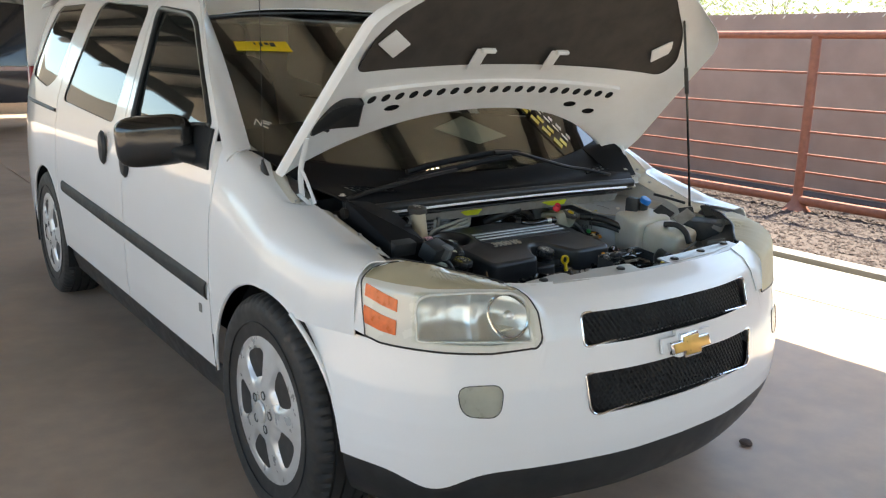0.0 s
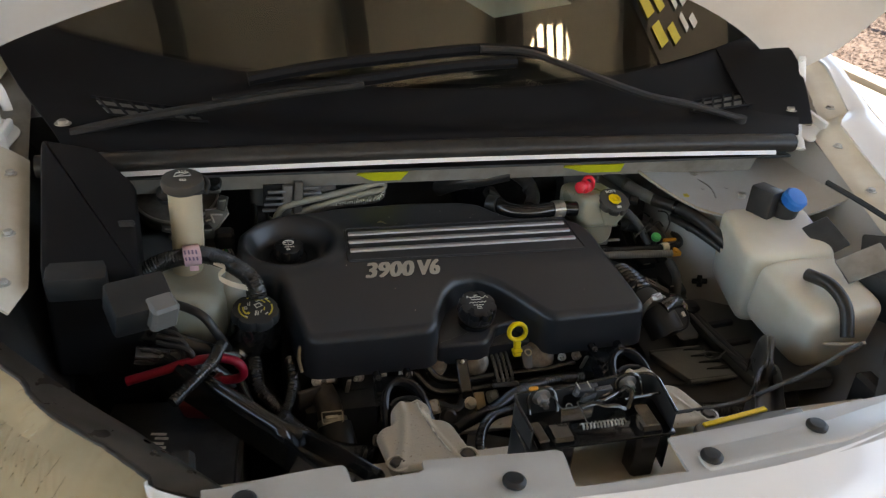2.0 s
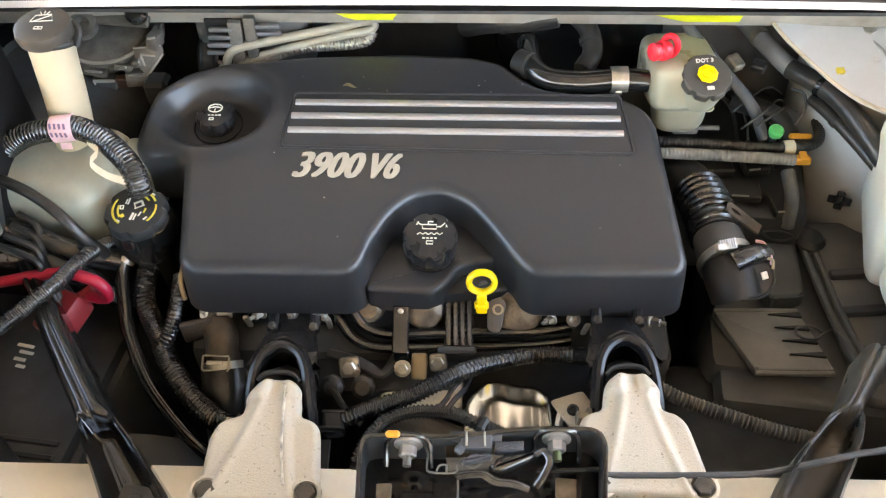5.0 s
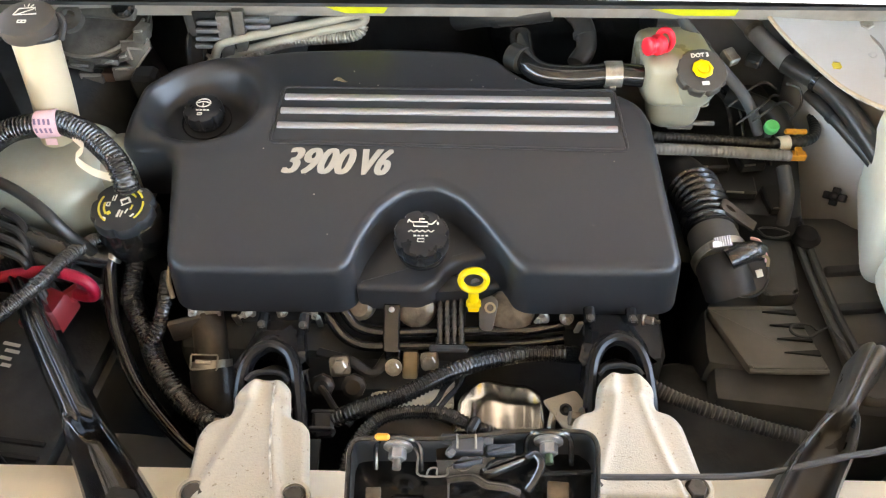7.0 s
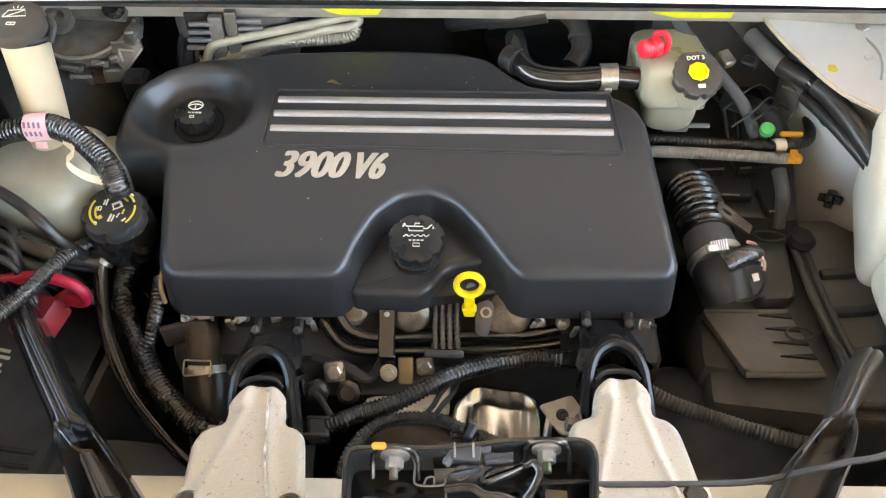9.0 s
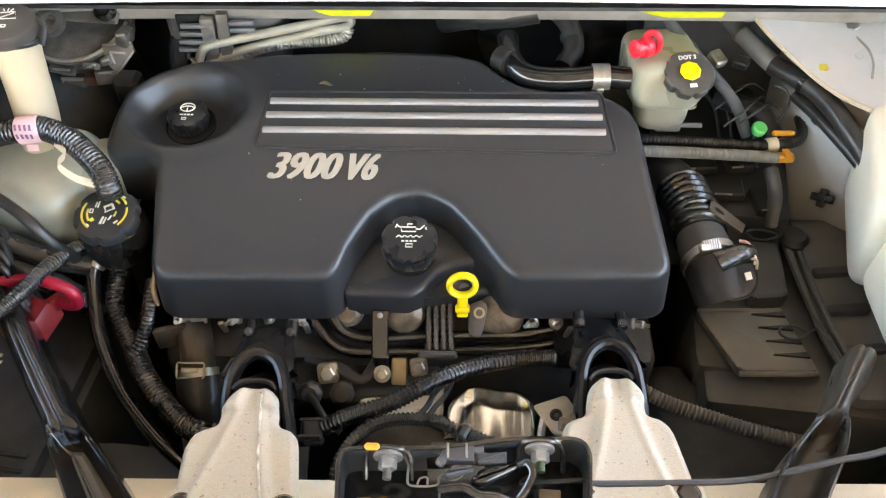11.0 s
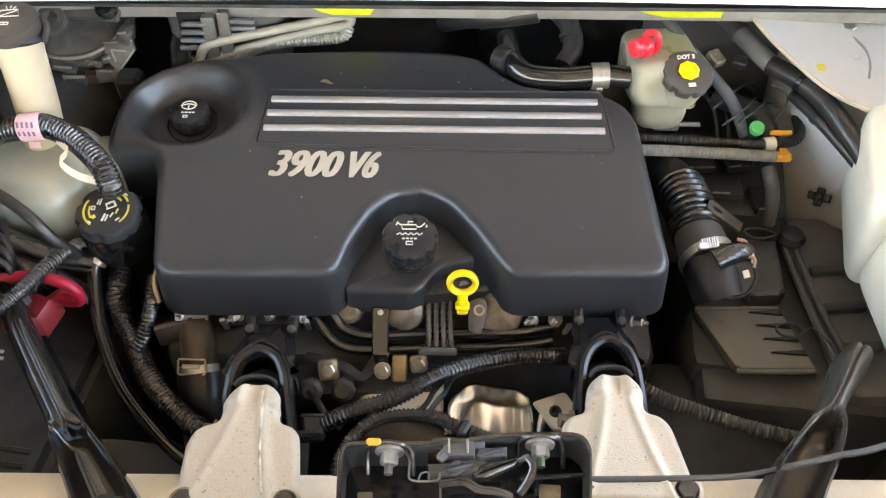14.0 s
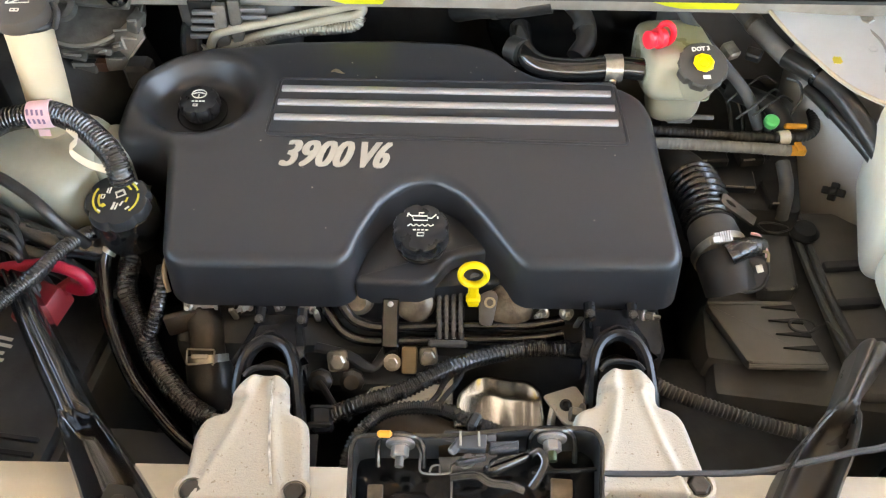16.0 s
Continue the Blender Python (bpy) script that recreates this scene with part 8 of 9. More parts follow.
def coolant_tank():
    t = thing("coolant_tank", "large cream-white plastic coolant tank", "fluid reservoir")
    tank = part("tank", blob(0.073, 0.078, 0.070, pose(0.486, 0.745, 0.785, 4, -6, -14), 0.22), TANKW, t, "cream-white moulded tank", 60)
    part("lower_tank", blob(0.070, 0.072, 0.055, pose(0.477, 0.616, 0.776, 10, -5, 6), 0.3), TANKW, t, "", 60)
    part("spout", blob(0.030, 0.032, 0.040, pose(0.492, 0.590, 0.735)), TANKW, t, "", 60)
    part("seam", tube([(0.421, 0.650, 0.775), (0.424, 0.590, 0.768), (0.448, 0.542, 0.765), (0.51, 0.528, 0.768)], 0.003, 8), TANKW, t)
    part("boss", lathe([(0.009, 0), (0.009, 0.008), (0.005, 0.009), (0.004, 0.006)], 20), TAN, t, m=tilt_to((-0.5, -0.8, 0.4), (0.444, 0.585, 0.725)))
    part("label", box(0.045, 0.062, 0.003, 0.0008, 1, tilt_to((-0.42, -0.42, 0.80), (0.530, 0.690, 0.862), 50)), DARK, t, "black warning label")
    part("hose", tube([(0.452, 0.62, 0.838), (0.462, 0.580, 0.842), (0.468, 0.545, 0.825), (0.462, 0.518, 0.79)], 0.010, 12), RUBBER, t)
    part("panel", box(0.075, 0.042, 0.004, 0.001, 1, tilt_to((-0.40, -0.50, 0.76), (0.540, 0.608, 0.858), 40)), FLANGE, t, "grimy grey flat tab")
    p = thing("blue_filler", "bright blue plastic filler cap beside the fender", "filler cap")
    part("cap", lathe([(0.019, 0), (0.021, 0.005), (0.021, 0.014), (0.017, 0.018), (0.006, 0.019)], 26, 10, 0.002, (1, 2)), BLUE, p, m=tilt_to((0.1, -0.5, 0.9), (0.512, 0.768, 0.886)))
    part("neck", tube([(0.512, 0.785, 0.82), (0.512, 0.772, 0.885)], 0.02, 16, raw=True), BLACK, p)
    part("clamp_block", box(0.034, 0.045, 0.075, 0.004, 2, pose(0.482, 0.795, 0.865, 0, 0, 20)), BLACK, p)
    m_ = thing("abs_module", "dark metal module with brackets beside the fender", "module")
    part("body", box(0.10, 0.14, 0.07, 0.006, 2, pose(0.610, 0.575, 0.812, 0, 0, 28)), DARK, m_)
    part("side_plate", sheet(lambda u, v: Vector((0.652 + 0.02 * v - 0.012 * u, 0.600 - 0.16 * u + 0.02 * v * (1 - u), 0.745 + 0.05 * (1 - u) + (0.095 - 0.085 * u) * v)), lin(0, 1, 12), lin(0, 1, 8), (), 0.004), DARK, m_, "flat dark metal side plate")
    part("front_tab", box(0.075, 0.06, 0.022, 0.004, 2, pose(0.555, 0.470, 0.792, -14, 8, 24)), GREYPL, m_, "dusty grey tab")
    for k, (x, y, z, spin) in enumerate(((0.590, 0.640, 0.868, 20), (0.600, 0.505, 0.838, 65), (0.640, 0.590, 0.872, 110))):
        part("bracket", prism(rounded([(-0.03, -0.015), (0.022, -0.018), (0.03, 0.012), (-0.022, 0.02)], 0.005), 0, 0.004, 0.001), (DARK, GREYPL, BLACK)[k], m_, m=tilt_to((-0.4, -0.45, 0.8), (x, y, z), spin))
    s = thing("fender_rod", "thin dark stay resting along the fender flange", "rod")
    part("rod", tube([(0.60, 0.80, 0.905), (0.625, 0.74, 0.895), (0.645, 0.69, 0.885)], 0.005, 8), BLACK, s)


def brace(name_label, material, split, left, right):
    """Pressed black channel from the fender down to the tie bar: a rounded arm that opens into a dished foot with a raised rim."""
    t = thing("brace", name_label, "brace", group="radiator braces")
    A, B = spline(left, 8), spline(right, 8)
    n = len(A) - 1

    def f(s, w):
        i = min(n - 1, int(s * n))
        k = s * n - i
        p, q = A[i].lerp(A[i + 1], k), B[i].lerp(B[i + 1], k)
        c = 2 * w - 1
        d = min(1.0, max(0.0, (s - split) / 0.09))
        d = d * d * (3 - 2 * d)
        arm = 0.012 * (1 - abs(c) ** 3.0) - 0.003 * math.exp(-((c + 0.1) / 0.16) ** 2)
        dish = 0.010 * math.exp(-((abs(c) - 0.86) / 0.12) ** 2) - 0.016 * max(0.0, 1 - (c / 0.80) ** 4)
        return p.lerp(q, w) + Vector((0, 0, arm * (1 - d) + dish * d))

    ch = part("channel", sheet(f, lin(0, 1, 90), lin(0, 1, 31), (), 0.003), material, t, "pressed black steel channel", 60)
    for w, o in ((0, -1), (1, 1)):
        def flank(s, v):
            p = f(s, w)
            side_ = (f(s, 1) - f(s, 0)).normalized() * o
            return p + Vector((side_.x, side_.y, 0)) * 0.004 * v + Vector((0, 0, -0.034 * v))
        part("flank", sheet(flank, lin(0, 1, 50), lin(0, 1, 5), (), 0.002), material, ch)
    q = f(0.955, 0.45)
    d_ = (f(0.99, 0.5) - f(0.90, 0.5)).normalized()
    spin = math.degrees(math.atan2(d_.y, d_.x))
    part("foot", prism(rounded([(-0.026, 0.0), (-0.010, -0.016), (0.022, -0.016), (0.022, 0.016), (-0.010, 0.016)], 0.004), 0, 0.004, 0.0015), DUSTHAZE, ch, m=Matrix.Translation(q + Vector((0, 0, 0.001))) @ pose(0, 0, 0, 0, 0, spin))
    part("nut", hexbolt(0.0085, 0.008, 1.3), DUSTHAZE, ch, m=Matrix.Translation(q + Vector((0, 0, 0.004))))


def latch():
    t = thing("hood_latch", "black steel hood latch bracket with steel nuts", "hood latch")
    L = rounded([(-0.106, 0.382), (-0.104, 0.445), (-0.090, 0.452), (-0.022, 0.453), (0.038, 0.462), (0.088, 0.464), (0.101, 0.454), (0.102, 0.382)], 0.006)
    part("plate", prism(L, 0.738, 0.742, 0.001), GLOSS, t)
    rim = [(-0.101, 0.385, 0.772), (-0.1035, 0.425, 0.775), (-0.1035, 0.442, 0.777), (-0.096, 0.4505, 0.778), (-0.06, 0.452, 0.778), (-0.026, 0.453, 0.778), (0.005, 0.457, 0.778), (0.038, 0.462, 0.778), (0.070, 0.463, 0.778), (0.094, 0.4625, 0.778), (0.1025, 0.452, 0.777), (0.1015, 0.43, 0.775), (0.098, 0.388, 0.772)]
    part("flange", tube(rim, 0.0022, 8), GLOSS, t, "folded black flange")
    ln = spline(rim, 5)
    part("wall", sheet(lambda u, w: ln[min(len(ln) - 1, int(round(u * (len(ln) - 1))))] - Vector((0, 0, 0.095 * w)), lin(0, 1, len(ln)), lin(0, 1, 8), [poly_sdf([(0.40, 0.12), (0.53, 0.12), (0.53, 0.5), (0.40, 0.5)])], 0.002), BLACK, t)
    for x, y, sm in ((-0.0645, 0.449, GREYCAST), (0.0630, 0.458, mat("green_zinc", (0.10, 0.13, 0.07), 0.4, metal=0.6))):
        nut = part("nut", hexbolt(0.0078, 0.011, 1.0), NUT, t, "steel hex nut on its washer", m=tilt_to((0, -1, -0.1), (x, y, 0.768)))
        part("washer", lathe([(0.0125, 0), (0.0125, 0.0025), (0.010, 0.003)], 22), NUT, nut, m=tilt_to((0, -1, -0.1), (x, y + 0.002, 0.768)))
        part("stud", tube([(x, y - 0.009, 0.767), (x, y - 0.019, 0.7658)], 0.0036, 12, raw=True), sm, nut)
        part("ear", tube([(x - 0.019, y - 0.012, 0.752), (x - 0.018, y + 0.001, 0.770), (x - 0.010, y + 0.003, 0.780), (x + 0.008, y + 0.003, 0.780), (x + 0.018, y + 0.001, 0.772), (x + 0.020, y - 0.012, 0.752)], 0.0024, 8), GLOSS, t)
    part("spring", tube([(-0.03 + 0.06 * k / 60, 0.395 + 0.004 * math.cos(k * 1.3), 0.760 + 0.004 * math.sin(k * 1.3)) for k in range(61)], 0.0012, 5, raw=True), STEEL, t)
    part("strip", box(0.013, 0.036, 0.004, 0.001, 1, pose(-0.083, 0.402, 0.752, 0, 0, 3)), RUNNER, t)
    part("strip", box(0.018, 0.040, 0.004, 0.001, 1, pose(0.070, 0.410, 0.752, 0, 0, -3)), RUNNER, t)
    part("crossbar", tube([(0.045, 0.428, 0.768), (0.075, 0.430, 0.768), (0.098, 0.432, 0.768)], 0.002, 6), GLOSS, t)
    part("clip", box(0.0125, 0.006, 0.006, 0.002, 1, pose(-0.0770, 0.4505, 0.783)), ORANGE, t, "small amber plastic clip")
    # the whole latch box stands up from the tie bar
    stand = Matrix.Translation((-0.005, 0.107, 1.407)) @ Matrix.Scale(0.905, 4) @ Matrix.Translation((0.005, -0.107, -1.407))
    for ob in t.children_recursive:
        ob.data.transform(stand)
    sw = part("switch", join(box(0.024, 0.013, 0.012, 0.002, 2, pose(-0.0055, 0.4180, 0.832, 8)), box(0.040, 0.008, 0.008, 0.0015, 2, pose(-0.006, 0.4225, 0.832, 8)), box(0.007, 0.010, 0.006, 0.0015, 1, pose(-0.0175, 0.4120, 0.834, 0, 25, -35))), SWITCH, t, "slate grey latch switch")
    part("switch_nose", prism(rounded([(-0.0165, 0.4005), (-0.008, 0.4085), (-0.003, 0.4065), (0.004, 0.4085), (0.0065, 0.4050), (-0.002, 0.4030), (-0.012, 0.4000)], 0.0015), 0.828, 0.836, 0.0015), SWITCH, sw)
    for x in (-0.0135, 0.0005):
        part("switch_edge", tube([(x, 0.4235, 0.8395), (x + 0.0004, 0.412, 0.8385)], 0.0009, 6, raw=True), ALU, sw)
    part("bracket", prism(rounded([(0.0086, 0.4185), (0.0308, 0.4206), (0.0307, 0.4130), (0.0086, 0.4112)], 0.001), 0.826, 0.834, 0.0012), SWITCH, t, "grey tab beside the switch")
    blade = rounded([(0.0050, 0.3985), (0.0116, 0.4075), (0.0219, 0.4112), (0.0400, 0.4145), (0.0410, 0.4090), (0.0306, 0.4040), (0.0159, 0.3965), (0.0080, 0.3950)], 0.002)
    part("claw", prism(blade, 0.822, 0.832, 0.004, 3), CLAW, t, "worn shiny latch claw")
    part("claw_arm", tube([(-0.0200, 0.3905, 0.830), (-0.0101, 0.3915, 0.832), (0.0, 0.3918, 0.832), (0.0087, 0.3870, 0.831), (0.0230, 0.3858, 0.830), (0.034, 0.384, 0.826)], 0.0034, 10, flat=0.6), CLAW, t)
    part("claw_arm", tube([(0.040, 0.411, 0.830), (0.046, 0.4115, 0.834), (0.050, 0.404, 0.834), (0.047, 0.396, 0.830), (0.040, 0.388, 0.822)], 0.0030, 10, flat=0.7), CLAW, t)
    edge = [(-0.0541, 0.4205), (-0.0473, 0.4182), (-0.0431, 0.4101), (-0.0433, 0.4013), (-0.0407, 0.3942), (-0.0218, 0.3946), (-0.0198, 0.4009), (-0.0148, 0.4031), (-0.0103, 0.3995), (-0.0045, 0.4012), (-0.0001, 0.4061)]
    part("stamped_edge", tube([(x, y, 0.828) for x, y in edge], 0.0009, 6, 4), GREYCAST, t, "bare edge of the stamped plate")
    part("stamped_edge", tube([(-0.0357, 0.3951, 0.828), (-0.0337, 0.3999, 0.828), (-0.0286, 0.4007, 0.828), (-0.0281, 0.3952, 0.828)], 0.0008, 6, 4), GREYCAST, t)
    part("stamped_edge", tube([(-0.0195, 0.3946, 0.828), (-0.0190, 0.385, 0.826), (-0.019, 0.372, 0.822)], 0.0008, 6, 4), GREYCAST, t)
    part("post", box(0.03, 0.03, 0.08, 0.004, 1, pose(-0.05, 0.372, 0.775)), GLOSS, t)
    part("post", box(0.03, 0.03, 0.08, 0.004, 1, pose(0.06, 0.372, 0.775)), GLOSS, t)
    y_ = thing("yellow_strip", "yellow plastic strip on a grey bracket plate", "strip")
    part("plate", prism(rounded([(0.115, 0.335), (0.28, 0.350), (0.285, 0.385), (0.13, 0.378)], 0.006), 0.742, 0.795, 0.003), GREYPL, y_)
    part("strip", box(0.098, 0.007, 0.004, 0.001, 1, pose(0.186, 0.378, 0.797, 0, 0, 9)), YELLOW, y_)
    c = thing("release_cable", "thin black hood release cable along the tie bar", "cable")
    part("cable", tube([(0.06, 0.425, 0.775), (0.10, 0.428, 0.768), (0.18, 0.431, 0.767), (0.23, 0.434, 0.768), (0.268, 0.441, 0.772), (0.310, 0.449, 0.778), (0.345, 0.455, 0.784), (0.46, 0.49, 0.80)], 0.0029, 8, 8), DUSTHAZE, c)


def front_hoses():
    a = thing("wiring_conduit", "thick black corrugated wiring conduit over the exhaust", "conduit")
    part("conduit", tube([(-0.155, 0.510, 0.690), (-0.141, 0.515, 0.696), (-0.109, 0.522, 0.710), (-0.070, 0.531, 0.720), (-0.030, 0.555, 0.722), (0.007, 0.575, 0.716), (0.051, 0.590, 0.710), (0.085, 0.593, 0.707), (0.110, 0.596, 0.70)], 0.0080, 16, 8, rib=0.0009, pitch=0.0044), CONDUIT, a)
    part("collar", join(box(0.020, 0.024, 0.020, 0.003, 1, pose(-0.146, 0.512, 0.695, 20, 0, 8)), box(0.024, 0.005, 0.022, 0.002, 1, pose(-0.146, 0.504, 0.698, 20)), box(0.024, 0.005, 0.022, 0.002, 1, pose(-0.146, 0.522, 0.698, 20))), BLACK, a)
    part("tape", tube([(0.088, 0.5935, 0.7068), (0.104, 0.5952, 0.7025)], 0.0095, 14, raw=True), TAPED, a)
    b = thing("wiring_conduit", "black corrugated wiring conduit arching behind the latch", "conduit")
    part("conduit", tube([(-0.116, 0.40, 0.705), (-0.114, 0.431, 0.716), (-0.113, 0.455, 0.730), (-0.102, 0.478, 0.737), (-0.084, 0.495, 0.739), (-0.058, 0.502, 0.739), (-0.028, 0.501, 0.739), (-0.008, 0.493, 0.737), (0.017, 0.483, 0.737), (0.036, 0.475, 0.737), (0.048, 0.468, 0.735)], 0.0058, 14, 8, rib=0.0008, pitch=0.0040), CONDUIT, b)
    part("tie", box(0.008, 0.016, 0.014, 0.002, 1, pose(-0.001, 0.489, 0.738, 0, 0, -25)), BLACK, b)
    for k in range(2):
        part("wire", tube([(-0.045 + 0.010 * k, 0.507, 0.733), (-0.036 + 0.008 * k, 0.528, 0.72), (-0.030 + 0.012 * k, 0.548, 0.71), (-0.016 + 0.006 * k, 0.57, 0.705)], 0.0028, 8), CONDUIT, b)
    w = thing("thermostat_housing", "grimy bronze-grey coolant outlet with a spring clamp", "coolant outlet")
    part("housing", join(tube([(-0.290, 0.640, 0.700), (-0.282, 0.615, 0.690), (-0.278, 0.592, 0.674)], 0.018, 18, 6), box(0.035, 0.008, 0.03, 0.003, 2, pose(-0.306, 0.620, 0.700, 0, 0, 20))), BRONZE, w)
    part("clamp", join(tube([(-0.2785, 0.595, 0.677), (-0.277, 0.584, 0.669)], 0.0208, 24, raw=True), box(0.018, 0.005, 0.003, 0.001, 1, pose(-0.281, 0.5815, 0.6935, 35)), box(0.028, 0.002, 0.002, 0.0006, 1, pose(-0.280, 0.575, 0.689, 35)), box(0.028, 0.002, 0.002, 0.0006, 1, pose(-0.280, 0.587, 0.6985, 35)), box(0.002, 0.014, 0.002, 0.0006, 1, pose(-0.2940, 0.581, 0.6935, 35)), box(0.002, 0.014, 0.002, 0.0006, 1, pose(-0.2660, 0.581, 0.6935, 35))), STEEL, w, "dull steel spring clamp")
    part("hose", tube([(-0.277, 0.588, 0.672), (-0.272, 0.560, 0.650), (-0.270, 0.535, 0.61), (-0.275, 0.52, 0.55)], 0.0245, 16, 6), RUBBER, w)


def rear_units():
    t = thing("alternator", "dull aluminium alternator with cooling slots", "alternator")
    part("body", box(0.14, 0.05, 0.09, 0.012, 3, pose(-0.290, 0.985, 0.830)), DUSTHAZE, t)
    for k in range(4):
        part("fin", box(0.030, 0.006, 0.0055, 0.0018, 2, pose(-0.3195 - 0.0030 * k, 0.9415, 0.863 - 0.0107 * k)), SLATE, t, "dull blue-grey cooling fin")
    # near-black plate painting the shade between the fins
    part("slot_shade", box(0.034, 0.004, 0.06, 0.001, 1, pose(-0.324, 0.951, 0.842)), WELL, t)
    for k in range(2):
        part("fin", box(0.030, 0.006, 0.0055, 0.0018, 2, pose(-0.263, 0.9425, 0.867 - 0.0095 * k)), SLATE, t, "dull blue-grey cooling fin")
    part("panel", box(0.016, 0.010, 0.07, 0.002, 2, pose(-0.3045, 0.944, 0.838, 0, 3, 4)), GREYCAST, t)
    part("panel", box(0.014, 0.010, 0.07, 0.002, 2, pose(-0.2865, 0.946, 0.843, 0, 3, 4)), GREYCAST, t)
    part("pulley", lathe([(0.026, 0), (0.028, 0.003), (0.024, 0.006), (0.024, 0.018), (0.028, 0.021), (0.026, 0.024)], 32), DARK, t, m=tilt_to((-1, -0.1, 0.1), (-0.336, 0.960, 0.806)))
    c = thing("power_steering_pump", "grimy grey cast metal pump with a flat round top", "pump")
    part("housing", lathe([(0.05, 0), (0.060, 0.01), (0.064, 0.03), (0.058, 0.036), (0.066, 0.040), (0.066, 0.044), (0.060, 0.048), (0.004, 0.049)], 48), GREYCAST, c, m=tilt_to((0.05, -0.42, 1), (-0.478, 1.003, 0.806)))
    part("rim", tube([(-0.476 + 0.066 * math.cos(a), 0.984 + 0.060 * math.sin(a), 0.852 + 0.026 * math.sin(a)) for a in lin(3.3, 6.1, 25)], 0.0022, 8, raw=True), ALU, c)
    part("mounting_arm", box(0.085, 0.024, 0.010, 0.004, 2, pose(-0.448, 0.955, 0.872, 30, 0, -6)), GREYCAST, c)
    part("arm_eye", lathe([(0.017, 0), (0.017, 0.010), (0.0095, 0.011), (0.009, 0.002)], 24), GREYCAST, c, m=tilt_to((0, -0.5, 0.85), (-0.486, 0.945, 0.862)))
    rng_ = random.Random(11)
    for x, y, z, a, b in ((-0.434, 0.930, 0.803, 0.026, 0.018), (-0.473, 0.928, 0.796, 0.032, 0.014), (-0.405, 0.945, 0.846, 0.014, 0.018), (-0.448, 0.932, 0.816, 0.020, 0.008), (-0.485, 0.932, 0.812, 0.030, 0.006), (-0.428, 0.934, 0.822, 0.012, 0.010)):
        lump = part("boss", box(a, 0.022, b, 0.0018, 2, pose(x, y, z, rng_.uniform(-25, 10), rng_.uniform(-20, 20), rng_.uniform(-15, 15))), GREYCAST, c)
        part("boss_edge", box(a * 0.8, 0.003, 0.003, 0.001, 1, pose(x, y - 0.010, z + b * 0.48, -15, rng_.uniform(-18, 18), 0)), ALU, lump)
    web = part("web_plate", prism([(-0.018, 0.010), (0.016, 0.012), (0.018, 0.002), (-0.004, -0.024), (-0.018, -0.010)], -0.006, 0.0, 0.0012), GREYCAST, c, m=tilt_to((0.05, -0.85, 0.5), (-0.414, 0.934, 0.830)))
    for q, e in (((-0.018, 0.010), (0.016, 0.012)), ((0.018, 0.002), (-0.004, -0.024)), ((-0.010, 0.002), (0.008, 0.000)), ((-0.010, 0.002), (-0.006, -0.012))):
        part("web_edge", tube([(*q, 0.0), ((q[0] + e[0]) / 2, (q[1] + e[1]) / 2, 0.0006), (*e, 0.0)], 0.0014, 6), ALU, web, m=tilt_to((0.05, -0.85, 0.5), (-0.414, 0.934, 0.830)))
    sock = part("socket", box(0.022, 0.012, 0.016, 0.001, 1, pose(-0.473, 0.925, 0.796)), DARK, c)
    for dx, dz, a, b in ((0, 0.009, 0.026, 0.002), (0, -0.009, 0.026, 0.002), (0.0125, 0, 0.002, 0.018), (-0.0125, 0, 0.002, 0.018)):
        part("socket_edge", box(a, 0.003, b, 0.0006, 1, pose(-0.473 + dx, 0.918, 0.796 + dz)), ALU, sock)
    part("brown_block", box(0.014, 0.012, 0.013, 0.001, 1, pose(-0.453, 0.925, 0.799)), mat("brown_plastic", (0.07, 0.035, 0.022), 0.6, vary=0.2), c)
    part("dark_bolt", lathe([(0.013, 0), (0.013, 0.006), (0.010, 0.010), (0.005, 0.011)], 20), GLOSS, c, m=tilt_to((0, -0.6, 0.8), (-0.417, 0.945, 0.880)))
    part("connector", box(0.03, 0.03, 0.035, 0.005, 1, pose(-0.405, 0.915, 0.795)), BLACK, c)
    for k, m_ in enumerate((YPRINT, GREEN, PRINT, STEEL)):
        part("wire", tube([(-0.412 + 0.004 * k, 0.905, 0.790), (-0.405 + 0.004 * k, 0.895, 0.780), (-0.402 + 0.004 * k, 0.88, 0.765)], 0.0014, 6), m_, c)
    a = thing("refrigerant_pipe", "bent bare aluminium refrigerant pipes behind the engine", "pipe")
    part("pipe", tube([(-0.328, 0.935, 0.80), (-0.323, 0.940, 0.815), (-0.313, 0.940, 0.833), (-0.294, 0.942, 0.840), (-0.235, 0.950, 0.849), (-0.178, 0.959, 0.857), (-0.155, 0.963, 0.861), (-0.143, 0.966, 0.860), (-0.140, 0.966, 0.853), (-0.150, 0.963, 0.848), (-0.179, 0.959, 0.845), (-0.240, 0.951, 0.833), (-0.300, 0.944, 0.817), (-0.315, 0.94, 0.806)], 0.0056, 12, 8), PIPE, a)
    part("nut", hexbolt(0.009, 0.012), ALU, a, m=tilt_to((-0.5, -0.4, -0.6), (-0.322, 0.940, 0.812)))
    b = thing("braided_hose", "bright braided flexible pipe behind the engine", "hose")
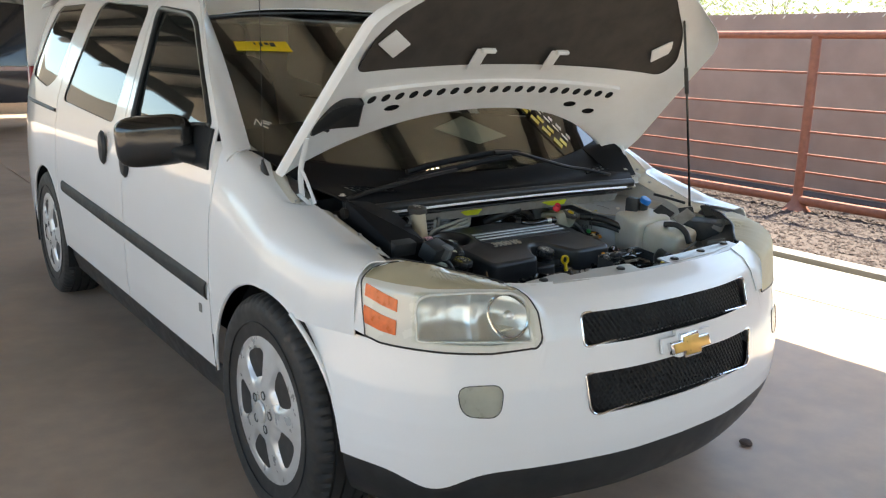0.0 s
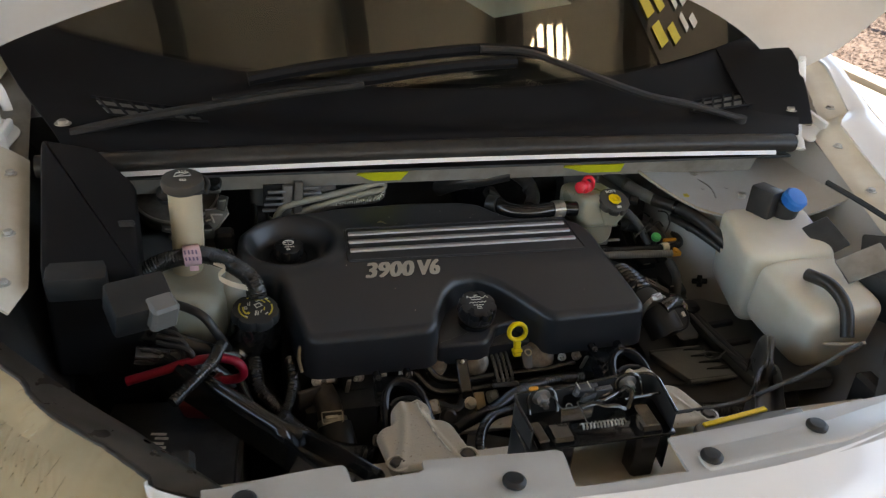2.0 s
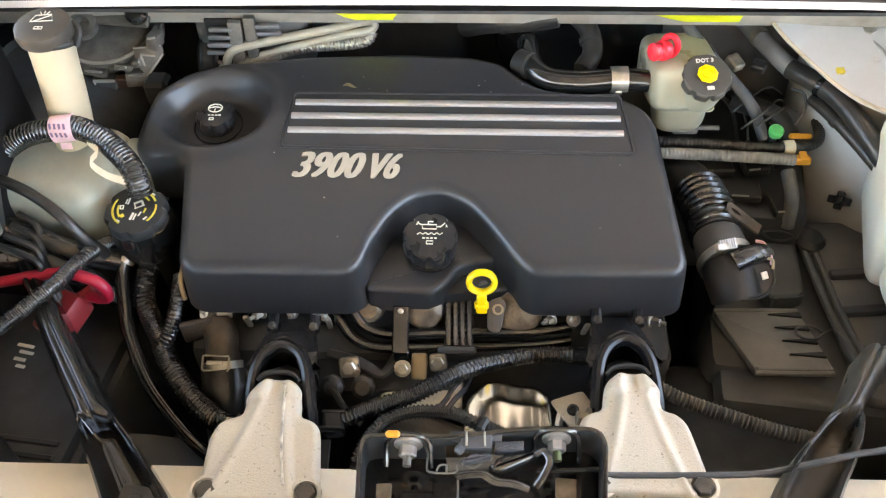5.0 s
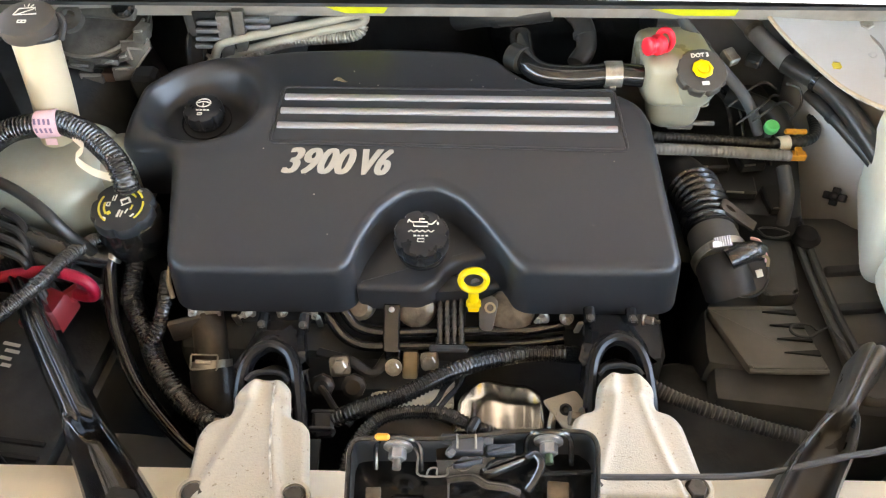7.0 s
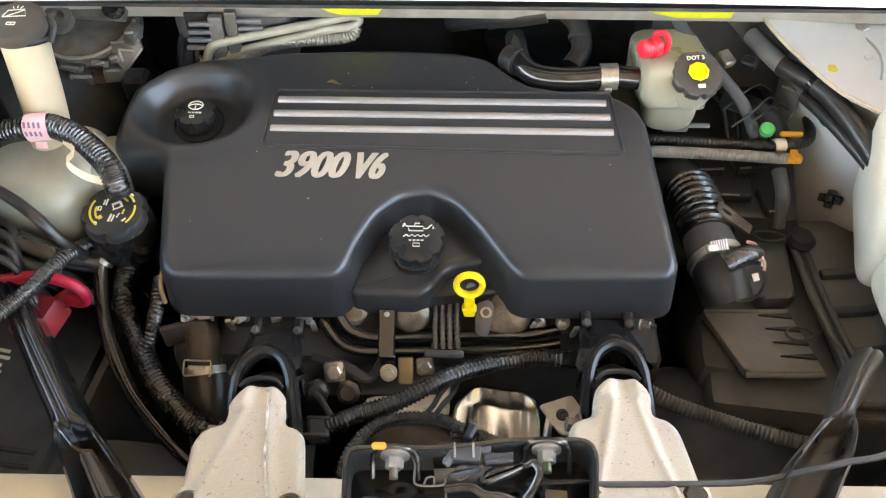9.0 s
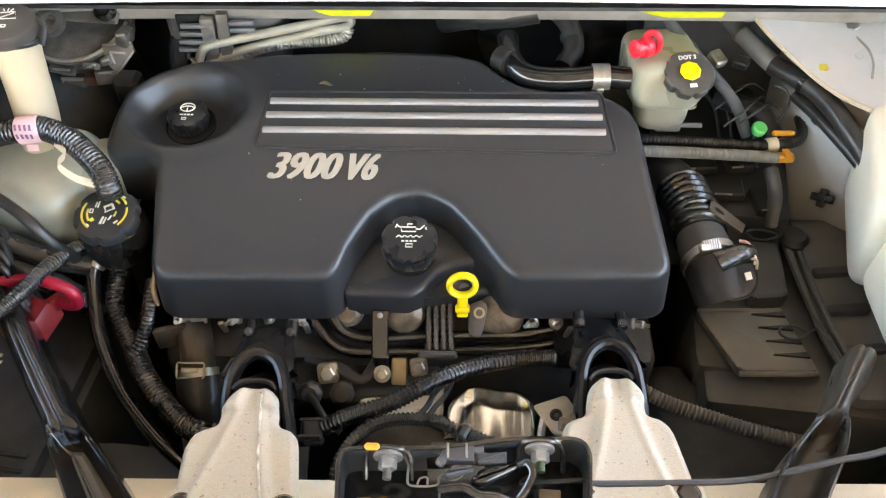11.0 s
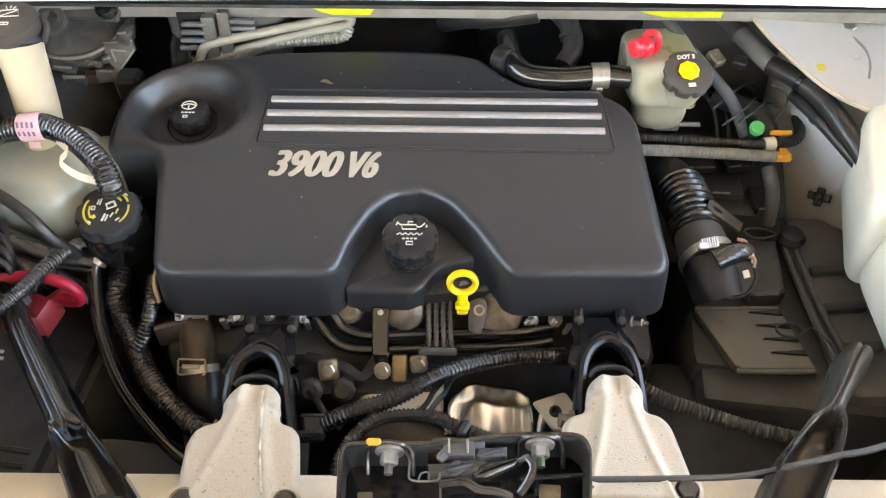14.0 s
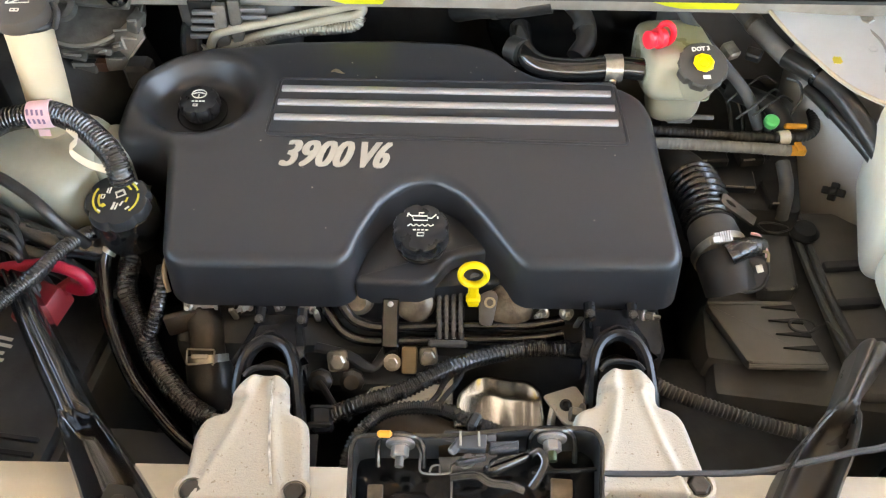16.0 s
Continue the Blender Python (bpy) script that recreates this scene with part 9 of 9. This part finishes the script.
    part("hose", tube([(-0.300, 0.942, 0.806), (-0.274, 0.947, 0.817), (-0.247, 0.952, 0.827), (-0.21, 0.955, 0.832), (-0.165, 0.958, 0.834), (-0.148, 0.961, 0.838), (-0.143, 0.966, 0.846)], 0.0068, 14, 8, rib=0.0008, pitch=0.0038), ALU, b)
    part("cuff", tube([(-0.305, 0.941, 0.803), (-0.295, 0.943, 0.808)], 0.0088, 12, raw=True), BRONZE, b)
    p = thing("blue_box", "faded blue-grey plastic motor housing on the firewall", "motor")
    part("housing", box(0.055, 0.05, 0.07, 0.010, 2, pose(-0.055, 1.06, 0.875)), mat("blue_grey_plastic", (0.10, 0.12, 0.16), 0.5, vary=0.15), p)


washer_bottle()
wiring_loom()
coolant_cap()
battery()
fuse_box()
brake_reservoir()
hoses()
intake()
coolant_tank()
brace("glossy black pressed-steel brace beside the battery", GLOSS, 0.575,
      [(-0.530, 0.695, 0.748), (-0.478, 0.625, 0.757), (-0.441, 0.573, 0.763), (-0.401, 0.518, 0.766), (-0.367, 0.473, 0.768), (-0.349, 0.443, 0.768), (-0.327, 0.409, 0.768), (-0.312, 0.385, 0.768)],
      [(-0.503, 0.692, 0.748), (-0.451, 0.626, 0.757), (-0.412, 0.575, 0.763), (-0.371, 0.523, 0.766), (-0.336, 0.478, 0.768), (-0.305, 0.446, 0.768), (-0.272, 0.410, 0.768), (-0.250, 0.385, 0.768)])
# paler black than its twin, with the haze put into its colour
brace("dusty black pressed-steel brace beside the air filter box, paled for haze", DGLOSS, 0.417,
      [(0.388, 0.606, 0.705), (0.357, 0.571, 0.760), (0.326, 0.519, 0.766), (0.308, 0.496, 0.768), (0.284, 0.473, 0.768), (0.262, 0.448, 0.768), (0.243, 0.420, 0.768), (0.222, 0.385, 0.768)],
      [(0.408, 0.594, 0.705), (0.378, 0.560, 0.760), (0.347, 0.522, 0.766), (0.332, 0.498, 0.768), (0.325, 0.473, 0.768), (0.314, 0.451, 0.768), (0.295, 0.421, 0.768), (0.275, 0.385, 0.768)])
latch()
front_hoses()
rear_units()
